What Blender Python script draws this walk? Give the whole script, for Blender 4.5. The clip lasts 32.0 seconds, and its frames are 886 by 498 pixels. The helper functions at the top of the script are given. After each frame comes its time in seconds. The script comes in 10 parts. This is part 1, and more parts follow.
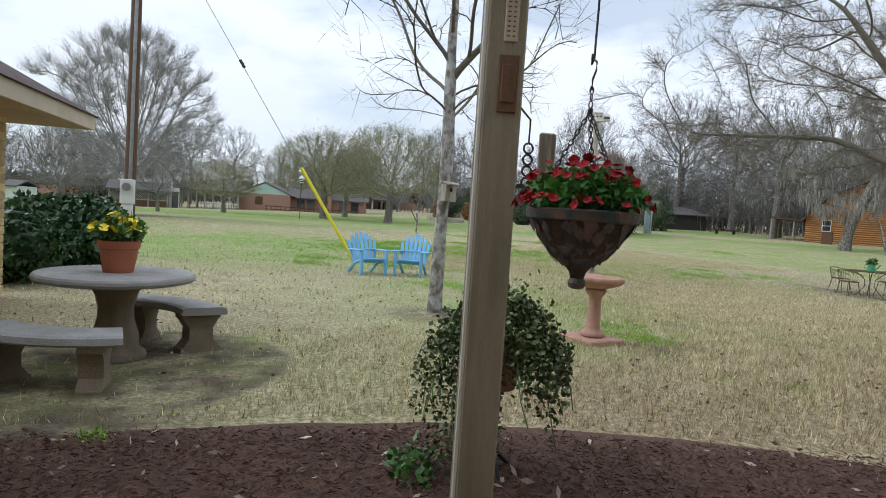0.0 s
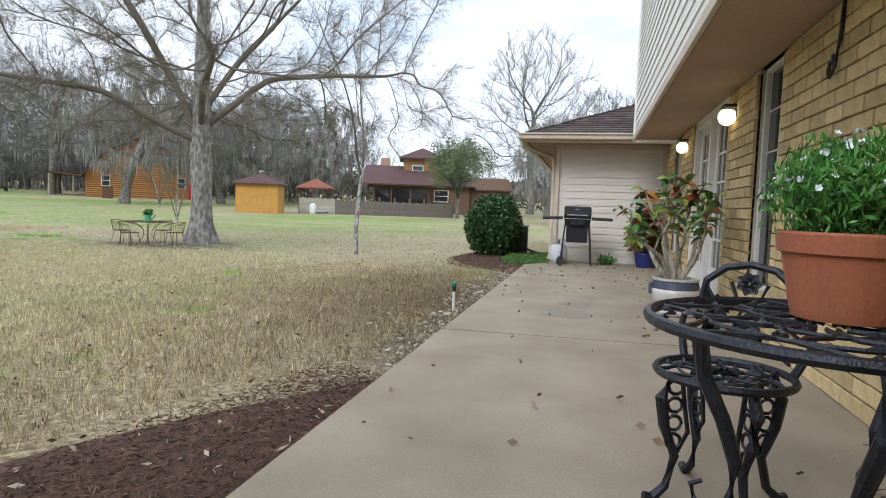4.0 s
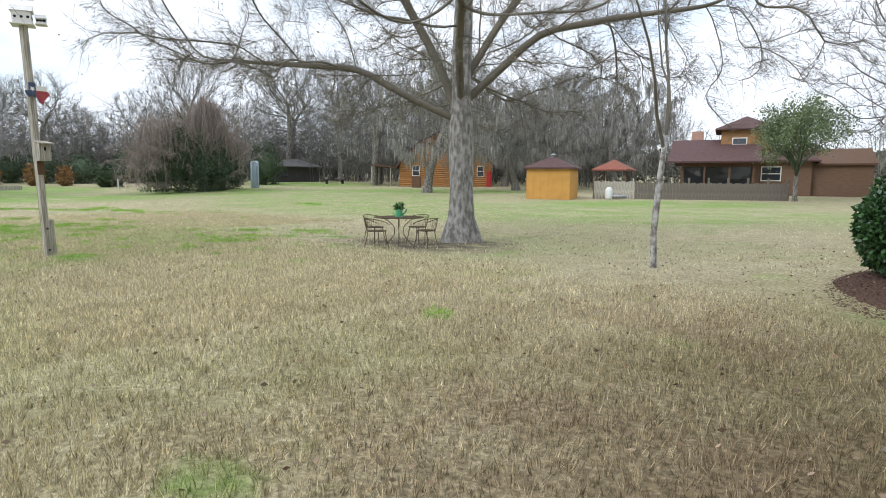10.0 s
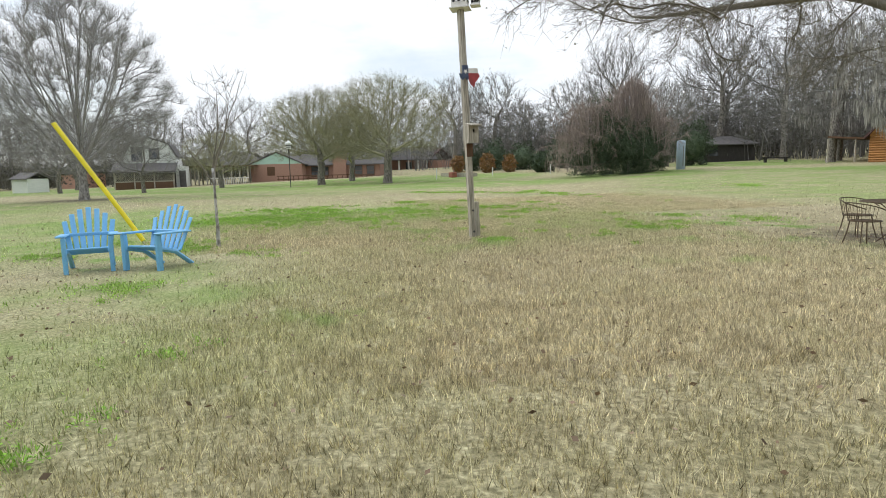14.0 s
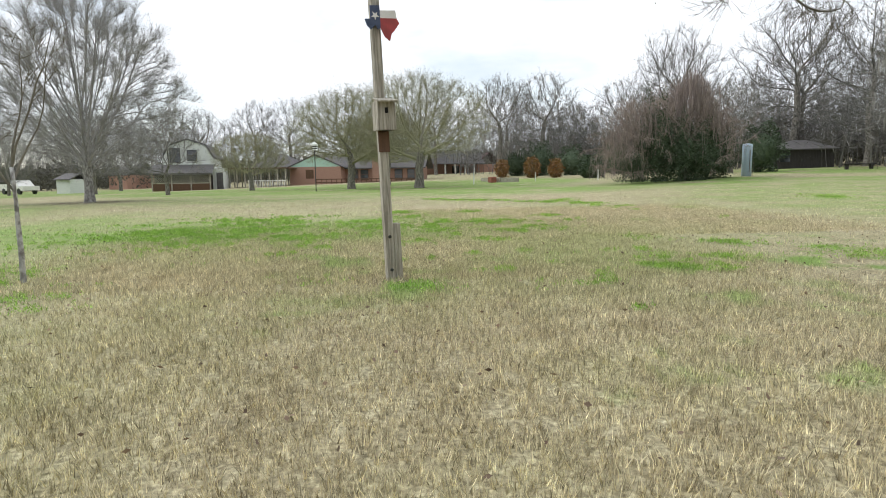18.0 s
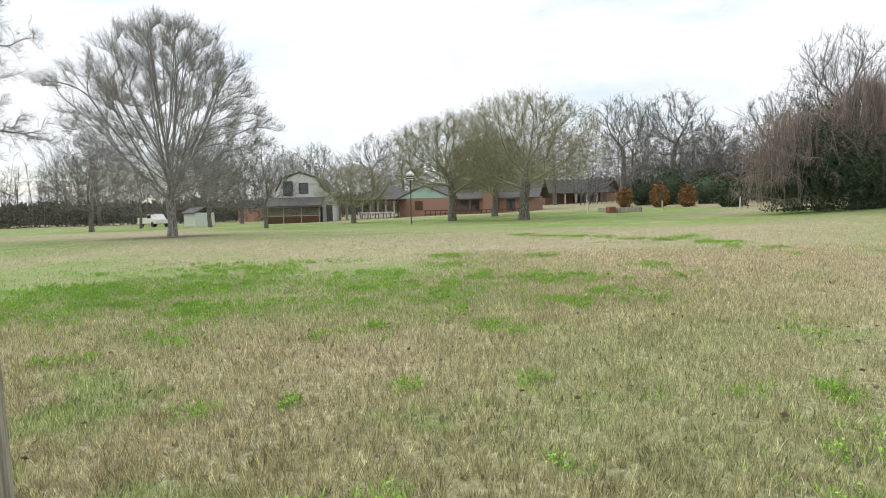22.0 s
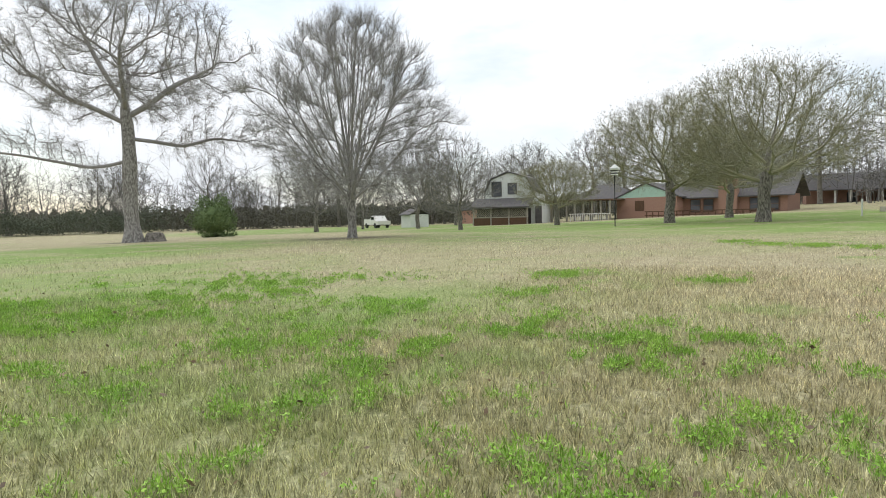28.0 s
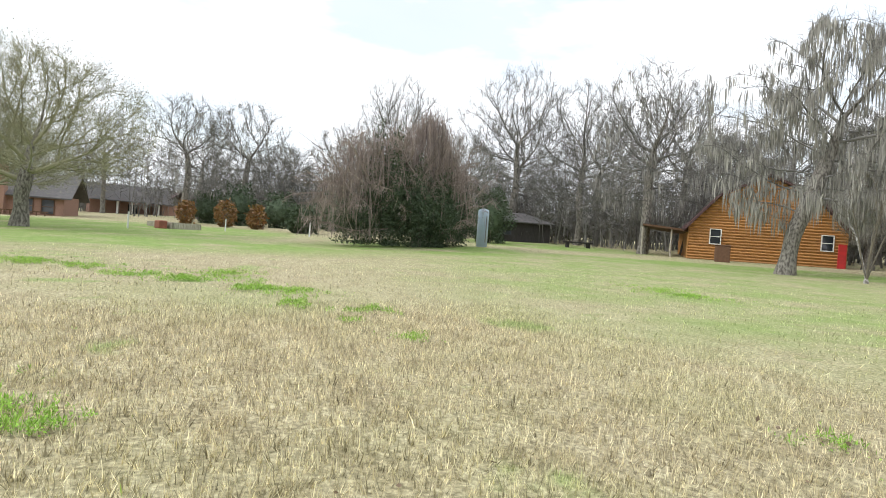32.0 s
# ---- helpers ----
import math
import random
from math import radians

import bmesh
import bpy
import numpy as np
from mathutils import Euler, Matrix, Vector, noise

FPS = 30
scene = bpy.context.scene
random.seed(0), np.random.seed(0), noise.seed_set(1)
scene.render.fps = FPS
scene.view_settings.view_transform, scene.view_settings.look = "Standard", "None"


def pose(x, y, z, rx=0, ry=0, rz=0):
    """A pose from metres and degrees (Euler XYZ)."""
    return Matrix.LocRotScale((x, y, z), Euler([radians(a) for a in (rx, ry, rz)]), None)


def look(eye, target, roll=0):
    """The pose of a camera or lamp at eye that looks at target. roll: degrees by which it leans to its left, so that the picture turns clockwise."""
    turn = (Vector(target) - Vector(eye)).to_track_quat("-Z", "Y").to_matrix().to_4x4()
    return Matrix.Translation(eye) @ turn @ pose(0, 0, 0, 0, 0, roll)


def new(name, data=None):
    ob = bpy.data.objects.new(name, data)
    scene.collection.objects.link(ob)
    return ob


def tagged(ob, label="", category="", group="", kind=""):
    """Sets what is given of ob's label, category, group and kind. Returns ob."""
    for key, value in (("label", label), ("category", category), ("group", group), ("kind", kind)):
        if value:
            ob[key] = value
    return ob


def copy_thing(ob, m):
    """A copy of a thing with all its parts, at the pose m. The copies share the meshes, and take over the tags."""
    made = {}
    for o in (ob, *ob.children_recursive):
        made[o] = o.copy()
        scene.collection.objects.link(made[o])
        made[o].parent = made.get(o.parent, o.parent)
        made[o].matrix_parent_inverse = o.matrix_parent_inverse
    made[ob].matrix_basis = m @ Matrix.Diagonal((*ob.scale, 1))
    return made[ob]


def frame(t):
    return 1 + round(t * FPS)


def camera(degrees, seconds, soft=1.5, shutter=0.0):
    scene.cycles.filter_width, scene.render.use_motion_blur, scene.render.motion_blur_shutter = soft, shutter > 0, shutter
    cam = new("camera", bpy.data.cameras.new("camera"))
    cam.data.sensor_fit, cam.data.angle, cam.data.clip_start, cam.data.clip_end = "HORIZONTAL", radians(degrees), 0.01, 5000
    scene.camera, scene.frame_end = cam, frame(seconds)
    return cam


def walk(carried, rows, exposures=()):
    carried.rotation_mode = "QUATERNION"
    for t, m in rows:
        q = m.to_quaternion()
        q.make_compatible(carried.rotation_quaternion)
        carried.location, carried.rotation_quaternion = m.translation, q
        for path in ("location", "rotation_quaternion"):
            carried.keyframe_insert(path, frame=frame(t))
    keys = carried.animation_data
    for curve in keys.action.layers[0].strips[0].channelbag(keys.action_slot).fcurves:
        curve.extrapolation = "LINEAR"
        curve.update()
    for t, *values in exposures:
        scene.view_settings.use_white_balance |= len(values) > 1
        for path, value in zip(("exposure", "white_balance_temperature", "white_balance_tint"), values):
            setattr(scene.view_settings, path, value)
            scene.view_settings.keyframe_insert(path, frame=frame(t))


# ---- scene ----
EXPOSURES = [(0, 0.3, 6000, 10), (1, 0.58, 6000, 10), (2, 0.55, 6000, 10), (4, 0.6, 6000, 10), (7, 1.05, 6000, 10), (8, 0.75, 6000, 10), (9, 0.47, 6100, 10), (10, 0.6, 6100, 10), (12, 0.6, 6250, 10), (13, 0.45, 6400, 10), (17, 0.5, 6400, 10), (23, 0.45, 6500, 10), (28, 0.4, 6500, 10), (30, 0.5, 6500, 10), (31, 0.45, 6500, 10), (32, 0.75, 6500, 10)]
LENS = 73.22
cam = camera(LENS, 32.0, soft=0.95)
# seconds, eye, a point looked at, lean
PATH = [
    (0, (1.372, 0.555, 0.965), (-3.465, 1.789, 0.682), 3.82),
    (0.5, (1.525, 0.524, 0.971), (-3.094, 2.416, 0.695), 3.64),
    (1, (1.573, 0.454, 0.985), (-2.749, 2.952, 0.693), 3.65),
    (1.5, (1.602, 0.408, 0.985), (-2.336, 3.474, 0.682), 3.48),
    (2, (1.601, 0.402, 0.986), (-1.844, 4.013, 0.681), 3.27),
    (2.5, (1.553, 0.455, 0.972), (-1.429, 4.457, 0.664), 3.02),
    (3, (1.432, 0.566, 0.951), (-1.071, 4.883, 0.629), 2.58),
    (3.5, (1.244, 0.745, 0.941), (-0.623, 5.370, 0.591), 2.22),
    (4, (1.006, 1.047, 0.925), (-0.174, 5.893, 0.579), 2.10),
    (4.5, (0.822, 1.465, 0.932), (-0.025, 6.381, 0.584), 2.25),
    (6.5, (0.319, 3.513, 1.076), (-0.248, 8.459, 0.612), 1.54),
    (7, (0.179, 3.992, 1.062), (-0.777, 8.878, 0.592), 1.52),
    (7.5, (0.004, 4.399, 1.060), (-1.231, 9.219, 0.571), 1.45),
    (8, (-0.146, 4.727, 1.047), (-1.634, 9.475, 0.558), 1.41),
    (8.5, (-0.267, 4.941, 1.048), (-2.246, 9.505, 0.548), 1.07),
    (9, (-0.357, 4.929, 1.025), (-2.779, 9.274, 0.521), 0.91),
    (9.5, (-0.403, 4.884, 1.010), (-3.344, 8.894, 0.486), 0.56),
    (10, (-0.440, 4.845, 1.019), (-3.771, 8.534, 0.477), 0.45),
    (10.5, (-0.470, 4.805, 1.026), (-4.087, 8.211, 0.469), 0.30),
    (11, (-0.517, 4.770, 1.037), (-4.385, 7.887, 0.466), 0.23),
    (11.5, (-0.605, 4.763, 1.040), (-4.684, 7.595, 0.459), 0.09),
    (12, (-0.810, 4.879, 0.995), (-5.091, 7.393, 0.398), -0.11),
    (12.5, (-1.148, 5.087, 0.978), (-5.696, 7.074, 0.366), -0.55),
    (13, (-1.473, 5.260, 0.942), (-6.179, 6.827, 0.317), -0.82),
    (13.5, (-1.811, 5.501, 0.922), (-6.624, 6.693, 0.279), -1.10),
    (14, (-2.157, 5.724, 0.908), (-7.055, 6.489, 0.254), -1.37),
    (14.5, (-2.512, 5.960, 0.936), (-7.444, 6.455, 0.273), -1.42),
    (16.5, (-4.255, 6.930, 0.931), (-9.213, 6.991, 0.287), -1.35),
    (17, (-4.651, 7.228, 0.901), (-9.611, 7.378, 0.290), -1.07),
    (17.5, (-5.124, 7.608, 0.875), (-10.081, 7.850, 0.267), -1.01),
    (18, (-5.647, 7.974, 0.866), (-10.600, 8.280, 0.257), -0.81),
    (18.5, (-6.201, 8.333, 0.822), (-11.149, 8.744, 0.237), -0.60),
    (19, (-6.766, 8.657, 0.781), (-11.712, 9.094, 0.193), -0.49),
    (19.5, (-7.353, 8.958, 0.781), (-12.296, 9.456, 0.218), -0.25),
    (20, (-7.978, 9.219, 0.796), (-12.936, 9.624, 0.290), -0.29),
    (20.5, (-8.643, 9.426, 0.826), (-13.611, 9.761, 0.367), -0.37),
    (21, (-9.287, 9.547, 0.814), (-14.270, 9.617, 0.415), -0.60),
    (21.5, (-9.842, 9.631, 0.829), (-14.825, 9.406, 0.478), -0.79),
    (22, (-10.425, 9.685, 0.846), (-15.358, 8.941, 0.510), -1.34),
    (22.5, (-10.935, 9.690, 0.852), (-15.753, 8.391, 0.541), -2.08),
    (23, (-11.409, 9.651, 0.849), (-16.097, 7.937, 0.566), -2.41),
    (23.5, (-11.908, 9.617, 0.840), (-16.342, 7.320, 0.580), -3.11),
    (24, (-12.381, 9.596, 0.840), (-16.584, 6.898, 0.590), -3.52),
    (24.5, (-12.858, 9.558, 0.810), (-16.804, 6.495, 0.569), -3.80),
    (25, (-13.333, 9.527, 0.776), (-17.035, 6.174, 0.548), -4.14),
    (25.5, (-13.783, 9.545, 0.764), (-17.382, 6.082, 0.538), -4.12),
    (27.5, (-14.961, 10.652, 0.658), (-18.735, 7.380, 0.414), -2.61),
    (28, (-15.391, 10.728, 0.665), (-19.683, 8.177, 0.396), -1.47),
    (28.5, (-15.787, 10.804, 0.666), (-20.440, 8.995, 0.386), -0.28),
    (29, (-16.110, 10.885, 0.652), (-20.960, 9.698, 0.380), 0.68),
    (29.5, (-16.453, 11.022, 0.662), (-21.434, 10.657, 0.417), 1.79),
    (30, (-16.823, 11.219, 0.698), (-21.811, 11.490, 0.475), 2.41),
    (30.5, (-17.165, 11.406, 0.691), (-22.086, 12.270, 0.499), 3.02),
    (31, (-17.493, 11.637, 0.717), (-22.242, 13.196, 0.569), 3.59),
    (31.5, (-17.762, 11.902, 0.735), (-22.318, 13.959, 0.620), 3.94),
    (32, (-17.956, 12.079, 0.733), (-22.256, 14.630, 0.662), 4.19),
]
walk(cam, [(t, look(eye, target, lean)) for t, eye, target, lean in PATH], EXPOSURES)
# ---- world, sun ----
SUN_UP, SUN_TURN = 38.0, 200.0
world = bpy.data.worlds.new("world")
scene.world = world
world.use_nodes = True
wt = world.node_tree
wt.nodes.clear()
w_out = wt.nodes.new("ShaderNodeOutputWorld")
w_bg = wt.nodes.new("ShaderNodeBackground")
w_sky = wt.nodes.new("ShaderNodeTexSky")
w_sky.sky_type = 'NISHITA'
w_sky.sun_disc = False
w_sky.sun_elevation, w_sky.sun_rotation = radians(SUN_UP), radians(SUN_TURN)
w_sky.air_density, w_sky.dust_density = 1.2, 0.4
w_co = wt.nodes.new("ShaderNodeTexCoord")
w_map = wt.nodes.new("ShaderNodeMapping")
w_map.inputs["Scale"].default_value = (1.0, 1.0, 3.2)
w_n = wt.nodes.new("ShaderNodeTexNoise")
w_n.inputs["Scale"].default_value, w_n.inputs["Detail"].default_value, w_n.inputs["Roughness"].default_value = 1.9, 6.0, 0.55
w_r = wt.nodes.new("ShaderNodeValToRGB")
w_r.color_ramp.elements[0].position, w_r.color_ramp.elements[1].position = 0.40, 0.53
w_r.color_ramp.elements[0].color = (0.52, 0.52, 0.52, 1)
w_n2 = wt.nodes.new("ShaderNodeTexNoise")
w_n2.inputs["Scale"].default_value, w_n2.inputs["Detail"].default_value = 3.1, 4.0
w_c = wt.nodes.new("ShaderNodeMix")
w_c.data_type = 'RGBA'
w_c.inputs[6].default_value, w_c.inputs[7].default_value = (8.2, 8.7, 9.4, 1), (10.3, 10.5, 10.7, 1)
w_xyz = wt.nodes.new("ShaderNodeSeparateXYZ")
w_up = wt.nodes.new("ShaderNodeMapRange")
w_up.inputs[1].default_value, w_up.inputs[2].default_value, w_up.inputs[3].default_value, w_up.inputs[4].default_value = 0.0, 1.0, 0.76, 1.20
w_g = wt.nodes.new("ShaderNodeVectorMath")
w_g.operation = 'SCALE'
w_m = wt.nodes.new("ShaderNodeMix")
w_m.data_type = 'RGBA'
for a, b in ((w_co.outputs["Generated"], w_map.inputs[0]), (w_map.outputs[0], w_n.inputs[0]), (w_map.outputs[0], w_n2.inputs[0]), (w_n.outputs[0], w_r.inputs[0]),
             (w_n2.outputs[0], w_c.inputs[0]), (w_r.outputs[0], w_m.inputs[0]), (w_sky.outputs[0], w_m.inputs[6]), (w_co.outputs["Generated"], w_xyz.inputs[0]), (w_xyz.outputs[2], w_up.inputs[0]), (w_c.outputs[2], w_g.inputs[0]), (w_up.outputs[0], w_g.inputs[3]), (w_g.outputs[0], w_m.inputs[7]),
             (w_m.outputs[2], w_bg.inputs[0]), (w_bg.outputs[0], w_out.inputs[0])):
    wt.links.new(a, b)
w_bg.inputs[1].default_value = 0.10

sun_data = bpy.data.lights.new("sun", 'SUN')
sun_data.energy, sun_data.angle, sun_data.color = 1.1, radians(25), (1.0, 0.98, 0.95)
sun = new("sun", sun_data)
sun.matrix_world = look((0, 0, 60), (-50 * math.sin(radians(SUN_TURN)), -50 * math.cos(radians(SUN_TURN)), 60 - 50 * math.tan(radians(SUN_UP))))


# ---- materials ----
def mat(name, a, b=None, rough=0.8, scale=8.0, fine=60.0, bump=0.3, metal=0.0, spread=0.5, vary=0.0, stretch=(1, 1, 1), world_co=False, coat=0.0, fine_amt=0.25):
    """A material with colour a broken by b at a large and a fine scale, with a fine relief."""
    m = bpy.data.materials.new(name)
    m.use_nodes = True
    nt = m.node_tree
    bs = nt.nodes["Principled BSDF"]
    b = b or tuple(c * 0.75 for c in a)
    co = nt.nodes.new("ShaderNodeTexCoord")
    mp = nt.nodes.new("ShaderNodeMapping")
    mp.inputs["Scale"].default_value = stretch
    nt.links.new(co.outputs["Object"], mp.inputs[0])
    n1 = nt.nodes.new("ShaderNodeTexNoise")
    n1.inputs["Scale"].default_value, n1.inputs["Detail"].default_value = scale, 5.0
    n2 = nt.nodes.new("ShaderNodeTexNoise")
    n2.inputs["Scale"].default_value, n2.inputs["Detail"].default_value = fine, 3.0
    nt.links.new(mp.outputs[0], n1.inputs[0])
    nt.links.new(mp.outputs[0], n2.inputs[0])
    rp = nt.nodes.new("ShaderNodeValToRGB")
    rp.color_ramp.elements[0].position, rp.color_ramp.elements[1].position = 0.5 - spread * 0.4, 0.5 + spread * 0.4
    rp.color_ramp.elements[0].color, rp.color_ramp.elements[1].color = (*a, 1), (*b, 1)
    nt.links.new(n1.outputs[0], rp.inputs[0])
    mx = nt.nodes.new("ShaderNodeMix")
    mx.data_type, mx.blend_type = 'RGBA', 'OVERLAY'
    mx.inputs[0].default_value = fine_amt
    nt.links.new(rp.outputs[0], mx.inputs[6])
    nt.links.new(n2.outputs[0], mx.inputs[7])
    last = mx.outputs[2]
    if vary:
        oi = nt.nodes.new("ShaderNodeObjectInfo")
        ge = nt.nodes.new("ShaderNodeNewGeometry")
        ad = nt.nodes.new("ShaderNodeMath")
        ad.operation = 'ADD'
        nt.links.new(oi.outputs["Random"], ad.inputs[0])
        nt.links.new(ge.outputs["Random Per Island"], ad.inputs[1])
        fr = nt.nodes.new("ShaderNodeMath")
        fr.operation = 'FRACT'
        nt.links.new(ad.outputs[0], fr.inputs[0])
        mr = nt.nodes.new("ShaderNodeMapRange")
        mr.inputs[3].default_value, mr.inputs[4].default_value = 1 - vary, 1 + vary
        nt.links.new(fr.outputs[0], mr.inputs[0])
        hs = nt.nodes.new("ShaderNodeHueSaturation")
        nt.links.new(mr.outputs[0], hs.inputs["Value"])
        nt.links.new(last, hs.inputs["Color"])
        last = hs.outputs[0]
    nt.links.new(last, bs.inputs["Base Color"])
    bs.inputs["Roughness"].default_value, bs.inputs["Metallic"].default_value = rough, metal
    if coat:
        bs.inputs["Coat Weight"].default_value = coat
    if bump:
        bp = nt.nodes.new("ShaderNodeBump")
        bp.inputs["Strength"].default_value, bp.inputs["Distance"].default_value = bump, 0.01
        nt.links.new(n2.outputs[0], bp.inputs["Height"])
        nt.links.new(bp.outputs[0], bs.inputs["Normal"])
    return m


def leaf_mat(name, a, b, rough=0.5, vary=0.35, through_light=0.25):
    m = mat(name, a, b, rough=rough, scale=3.0, fine=40.0, bump=0.1, vary=vary)
    bs = m.node_tree.nodes["Principled BSDF"]
    bs.inputs["Transmission Weight"].default_value = 0.0
    bs.inputs["Subsurface Weight"].default_value = 0.0
    return m


def glass_mat(name, tint=(0.03, 0.035, 0.04), rough=0.03):
    m = bpy.data.materials.new(name)
    m.use_nodes = True
    bs = m.node_tree.nodes["Principled BSDF"]
    bs.inputs["Base Color"].default_value = (*tint, 1)
    bs.inputs["Roughness"].default_value = rough
    bs.inputs["Specular IOR Level"].default_value = 0.8
    return m


def glow_mat(name, colour, strength):
    m = bpy.data.materials.new(name)
    m.use_nodes = True
    bs = m.node_tree.nodes["Principled BSDF"]
    bs.inputs["Base Color"].default_value = (*colour, 1)
    bs.inputs["Emission Color"].default_value = (*colour, 1)
    bs.inputs["Emission Strength"].default_value = strength
    return m


M_CONCRETE = mat("patio_concrete", (0.37, 0.31, 0.235), (0.25, 0.202, 0.143), rough=0.75, scale=1.7, fine=90, bump=0.12, spread=0.6)
M_STAIN = mat("damp_concrete", (0.20, 0.17, 0.13), (0.26, 0.22, 0.17), rough=0.6, scale=5, fine=90, bump=0.1)
M_MORTAR = mat("mortar", (0.50, 0.46, 0.36), (0.40, 0.36, 0.27), scale=14, fine=120, bump=0.4)
M_BRICK = mat("yellow_brick", (0.62, 0.48, 0.25), (0.47, 0.35, 0.17), rough=0.85, scale=16, fine=90, bump=0.6, vary=0.22)
M_REDBRICK = mat("red_brick", (0.45, 0.275, 0.205), (0.34, 0.19, 0.14), rough=0.9, scale=10, fine=60, bump=0.4, vary=0.25)
M_SIDING = mat("cream_siding", (0.70, 0.65, 0.575), (0.62, 0.57, 0.50), rough=0.6, scale=2, fine=120, bump=0.12, stretch=(1, 1, 6))
M_SIDINGUP = mat("white_siding", (0.80, 0.78, 0.74), (0.72, 0.70, 0.66), rough=0.55, scale=2, fine=120, bump=0.12, stretch=(1, 1, 6))
M_TRIM = mat("cream_trim", (0.60, 0.51, 0.41), (0.50, 0.42, 0.33), rough=0.6, scale=4, fine=80, bump=0.12)
M_SOFFIT = mat("tan_soffit", (0.42, 0.29, 0.19), (0.34, 0.23, 0.15), rough=0.75, scale=1.5, fine=40, bump=0.1)
M_WHITE = mat("white_paint", (0.78, 0.76, 0.72), (0.68, 0.66, 0.61), rough=0.45, scale=5, fine=90, bump=0.08)
M_SHINGLE = mat("brown_shingle", (0.105, 0.07, 0.065), (0.06, 0.045, 0.045), rough=0.95, scale=5, fine=140, bump=0.7, vary=0.3)
M_REDROOF = mat("maroon_roof", (0.105, 0.052, 0.048), (0.07, 0.038, 0.036), rough=0.85, scale=4, fine=60, bump=0.5)
M_GREYROOF = mat("grey_roof", (0.13, 0.12, 0.115), (0.085, 0.08, 0.08), rough=0.9, scale=4, fine=60, bump=0.5)
M_GLASS = glass_mat("window_glass")
# near-black: shade inside rooms and nest boxes, put into the colour
M_DARK = mat("unlit_hollow", (0.02, 0.02, 0.022), rough=0.9, bump=0)
M_BLIND = mat("window_blind", (0.22, 0.21, 0.19), (0.17, 0.16, 0.15), rough=0.6, scale=3, fine=40, bump=0.1)
M_IRON = mat("cast_iron", (0.020, 0.022, 0.028), (0.038, 0.041, 0.05), rough=0.38, scale=20, fine=160, bump=0.35, metal=0.6)
M_WIRE = mat("weathered_iron", (0.075, 0.065, 0.04), (0.12, 0.07, 0.035), rough=0.6, scale=14, fine=120, bump=0.3, metal=0.3)
M_GRILL = mat("grill_enamel", (0.014, 0.016, 0.02), (0.022, 0.024, 0.028), rough=0.5, scale=8, fine=120, bump=0.1)
M_PLASTIC = mat("black_plastic", (0.02, 0.02, 0.02), (0.035, 0.035, 0.035), rough=0.5, scale=9, fine=120, bump=0.1)
M_TANK = mat("propane_white", (0.62, 0.64, 0.66), (0.50, 0.52, 0.54), rough=0.35, scale=6, fine=60, bump=0.05)
M_TERRA = mat("terracotta", (0.42, 0.135, 0.065), (0.33, 0.11, 0.055), rough=0.6, scale=6, fine=100, bump=0.15)
M_BLUEPOT = mat("blue_glaze", (0.012, 0.025, 0.20), (0.02, 0.03, 0.13), rough=0.12, scale=6, fine=40, bump=0.05, coat=0.6)
M_POT = mat("white_glaze", (0.62, 0.60, 0.56), (0.52, 0.50, 0.46), rough=0.3, scale=8, fine=80, bump=0.08)
M_SAUCER = mat("tan_clay", (0.42, 0.34, 0.25), (0.33, 0.26, 0.19), rough=0.8, scale=9, fine=90, bump=0.2)
M_BAND = mat("slate_glaze", (0.08, 0.10, 0.14), (0.05, 0.06, 0.09), rough=0.35, scale=12, fine=80, bump=0.1)
M_SOIL = mat("potting_soil", (0.035, 0.025, 0.018), (0.06, 0.04, 0.03), rough=1, scale=30, fine=200, bump=0.8)
M_STONE = mat("cast_stone", (0.38, 0.375, 0.37), (0.22, 0.21, 0.19), rough=0.9, scale=5, fine=110, bump=0.6, spread=0.8)
M_STONEB = mat("stained_stone", (0.27, 0.215, 0.16), (0.15, 0.12, 0.085), rough=0.95, scale=5, fine=90, bump=0.6, spread=0.8)
M_PINK = mat("terracotta_stone", (0.48, 0.285, 0.215), (0.37, 0.21, 0.155), rough=0.85, scale=8, fine=120, bump=0.4)
M_BLUE = mat("blue_plastic", (0.20, 0.50, 0.80), (0.17, 0.44, 0.74), rough=0.45, scale=3, fine=60, bump=0.05)
M_YELLOW = mat("yellow_guard", (0.85, 0.72, 0.02), (0.75, 0.62, 0.02), rough=0.4, scale=3, fine=60, bump=0.05)
M_POST = mat("painted_post", (0.37, 0.32, 0.24), (0.25, 0.215, 0.16), rough=0.7, scale=5, fine=70, bump=0.35, stretch=(6, 6, 0.6))
M_POSTD = mat("post_plaque", (0.17, 0.085, 0.045), (0.11, 0.055, 0.03), rough=0.6, scale=9, fine=80, bump=0.3)
M_GREYWOOD = mat("weathered_wood", (0.50, 0.465, 0.385), (0.25, 0.225, 0.18), rough=0.9, scale=5, fine=60, bump=0.6, stretch=(8, 8, 0.5), spread=0.3)
M_BROWNWOOD = mat("brown_wood", (0.14, 0.075, 0.04), (0.09, 0.05, 0.03), rough=0.85, scale=5, fine=60, bump=0.5, stretch=(8, 8, 0.6))
M_LOG = mat("honey_log", (0.44, 0.21, 0.06), (0.34, 0.155, 0.045), rough=0.6, scale=2.5, fine=40, bump=0.3, stretch=(1, 1, 6), vary=0.12)
M_OCHRE = mat("ochre_board", (0.55, 0.29, 0.06), (0.47, 0.24, 0.05), rough=0.7, scale=2, fine=40, bump=0.2)
M_BLACKWOOD = mat("dark_barnwood", (0.055, 0.048, 0.045), (0.035, 0.03, 0.03), rough=0.9, scale=3, fine=40, bump=0.4, stretch=(5, 5, 0.6))
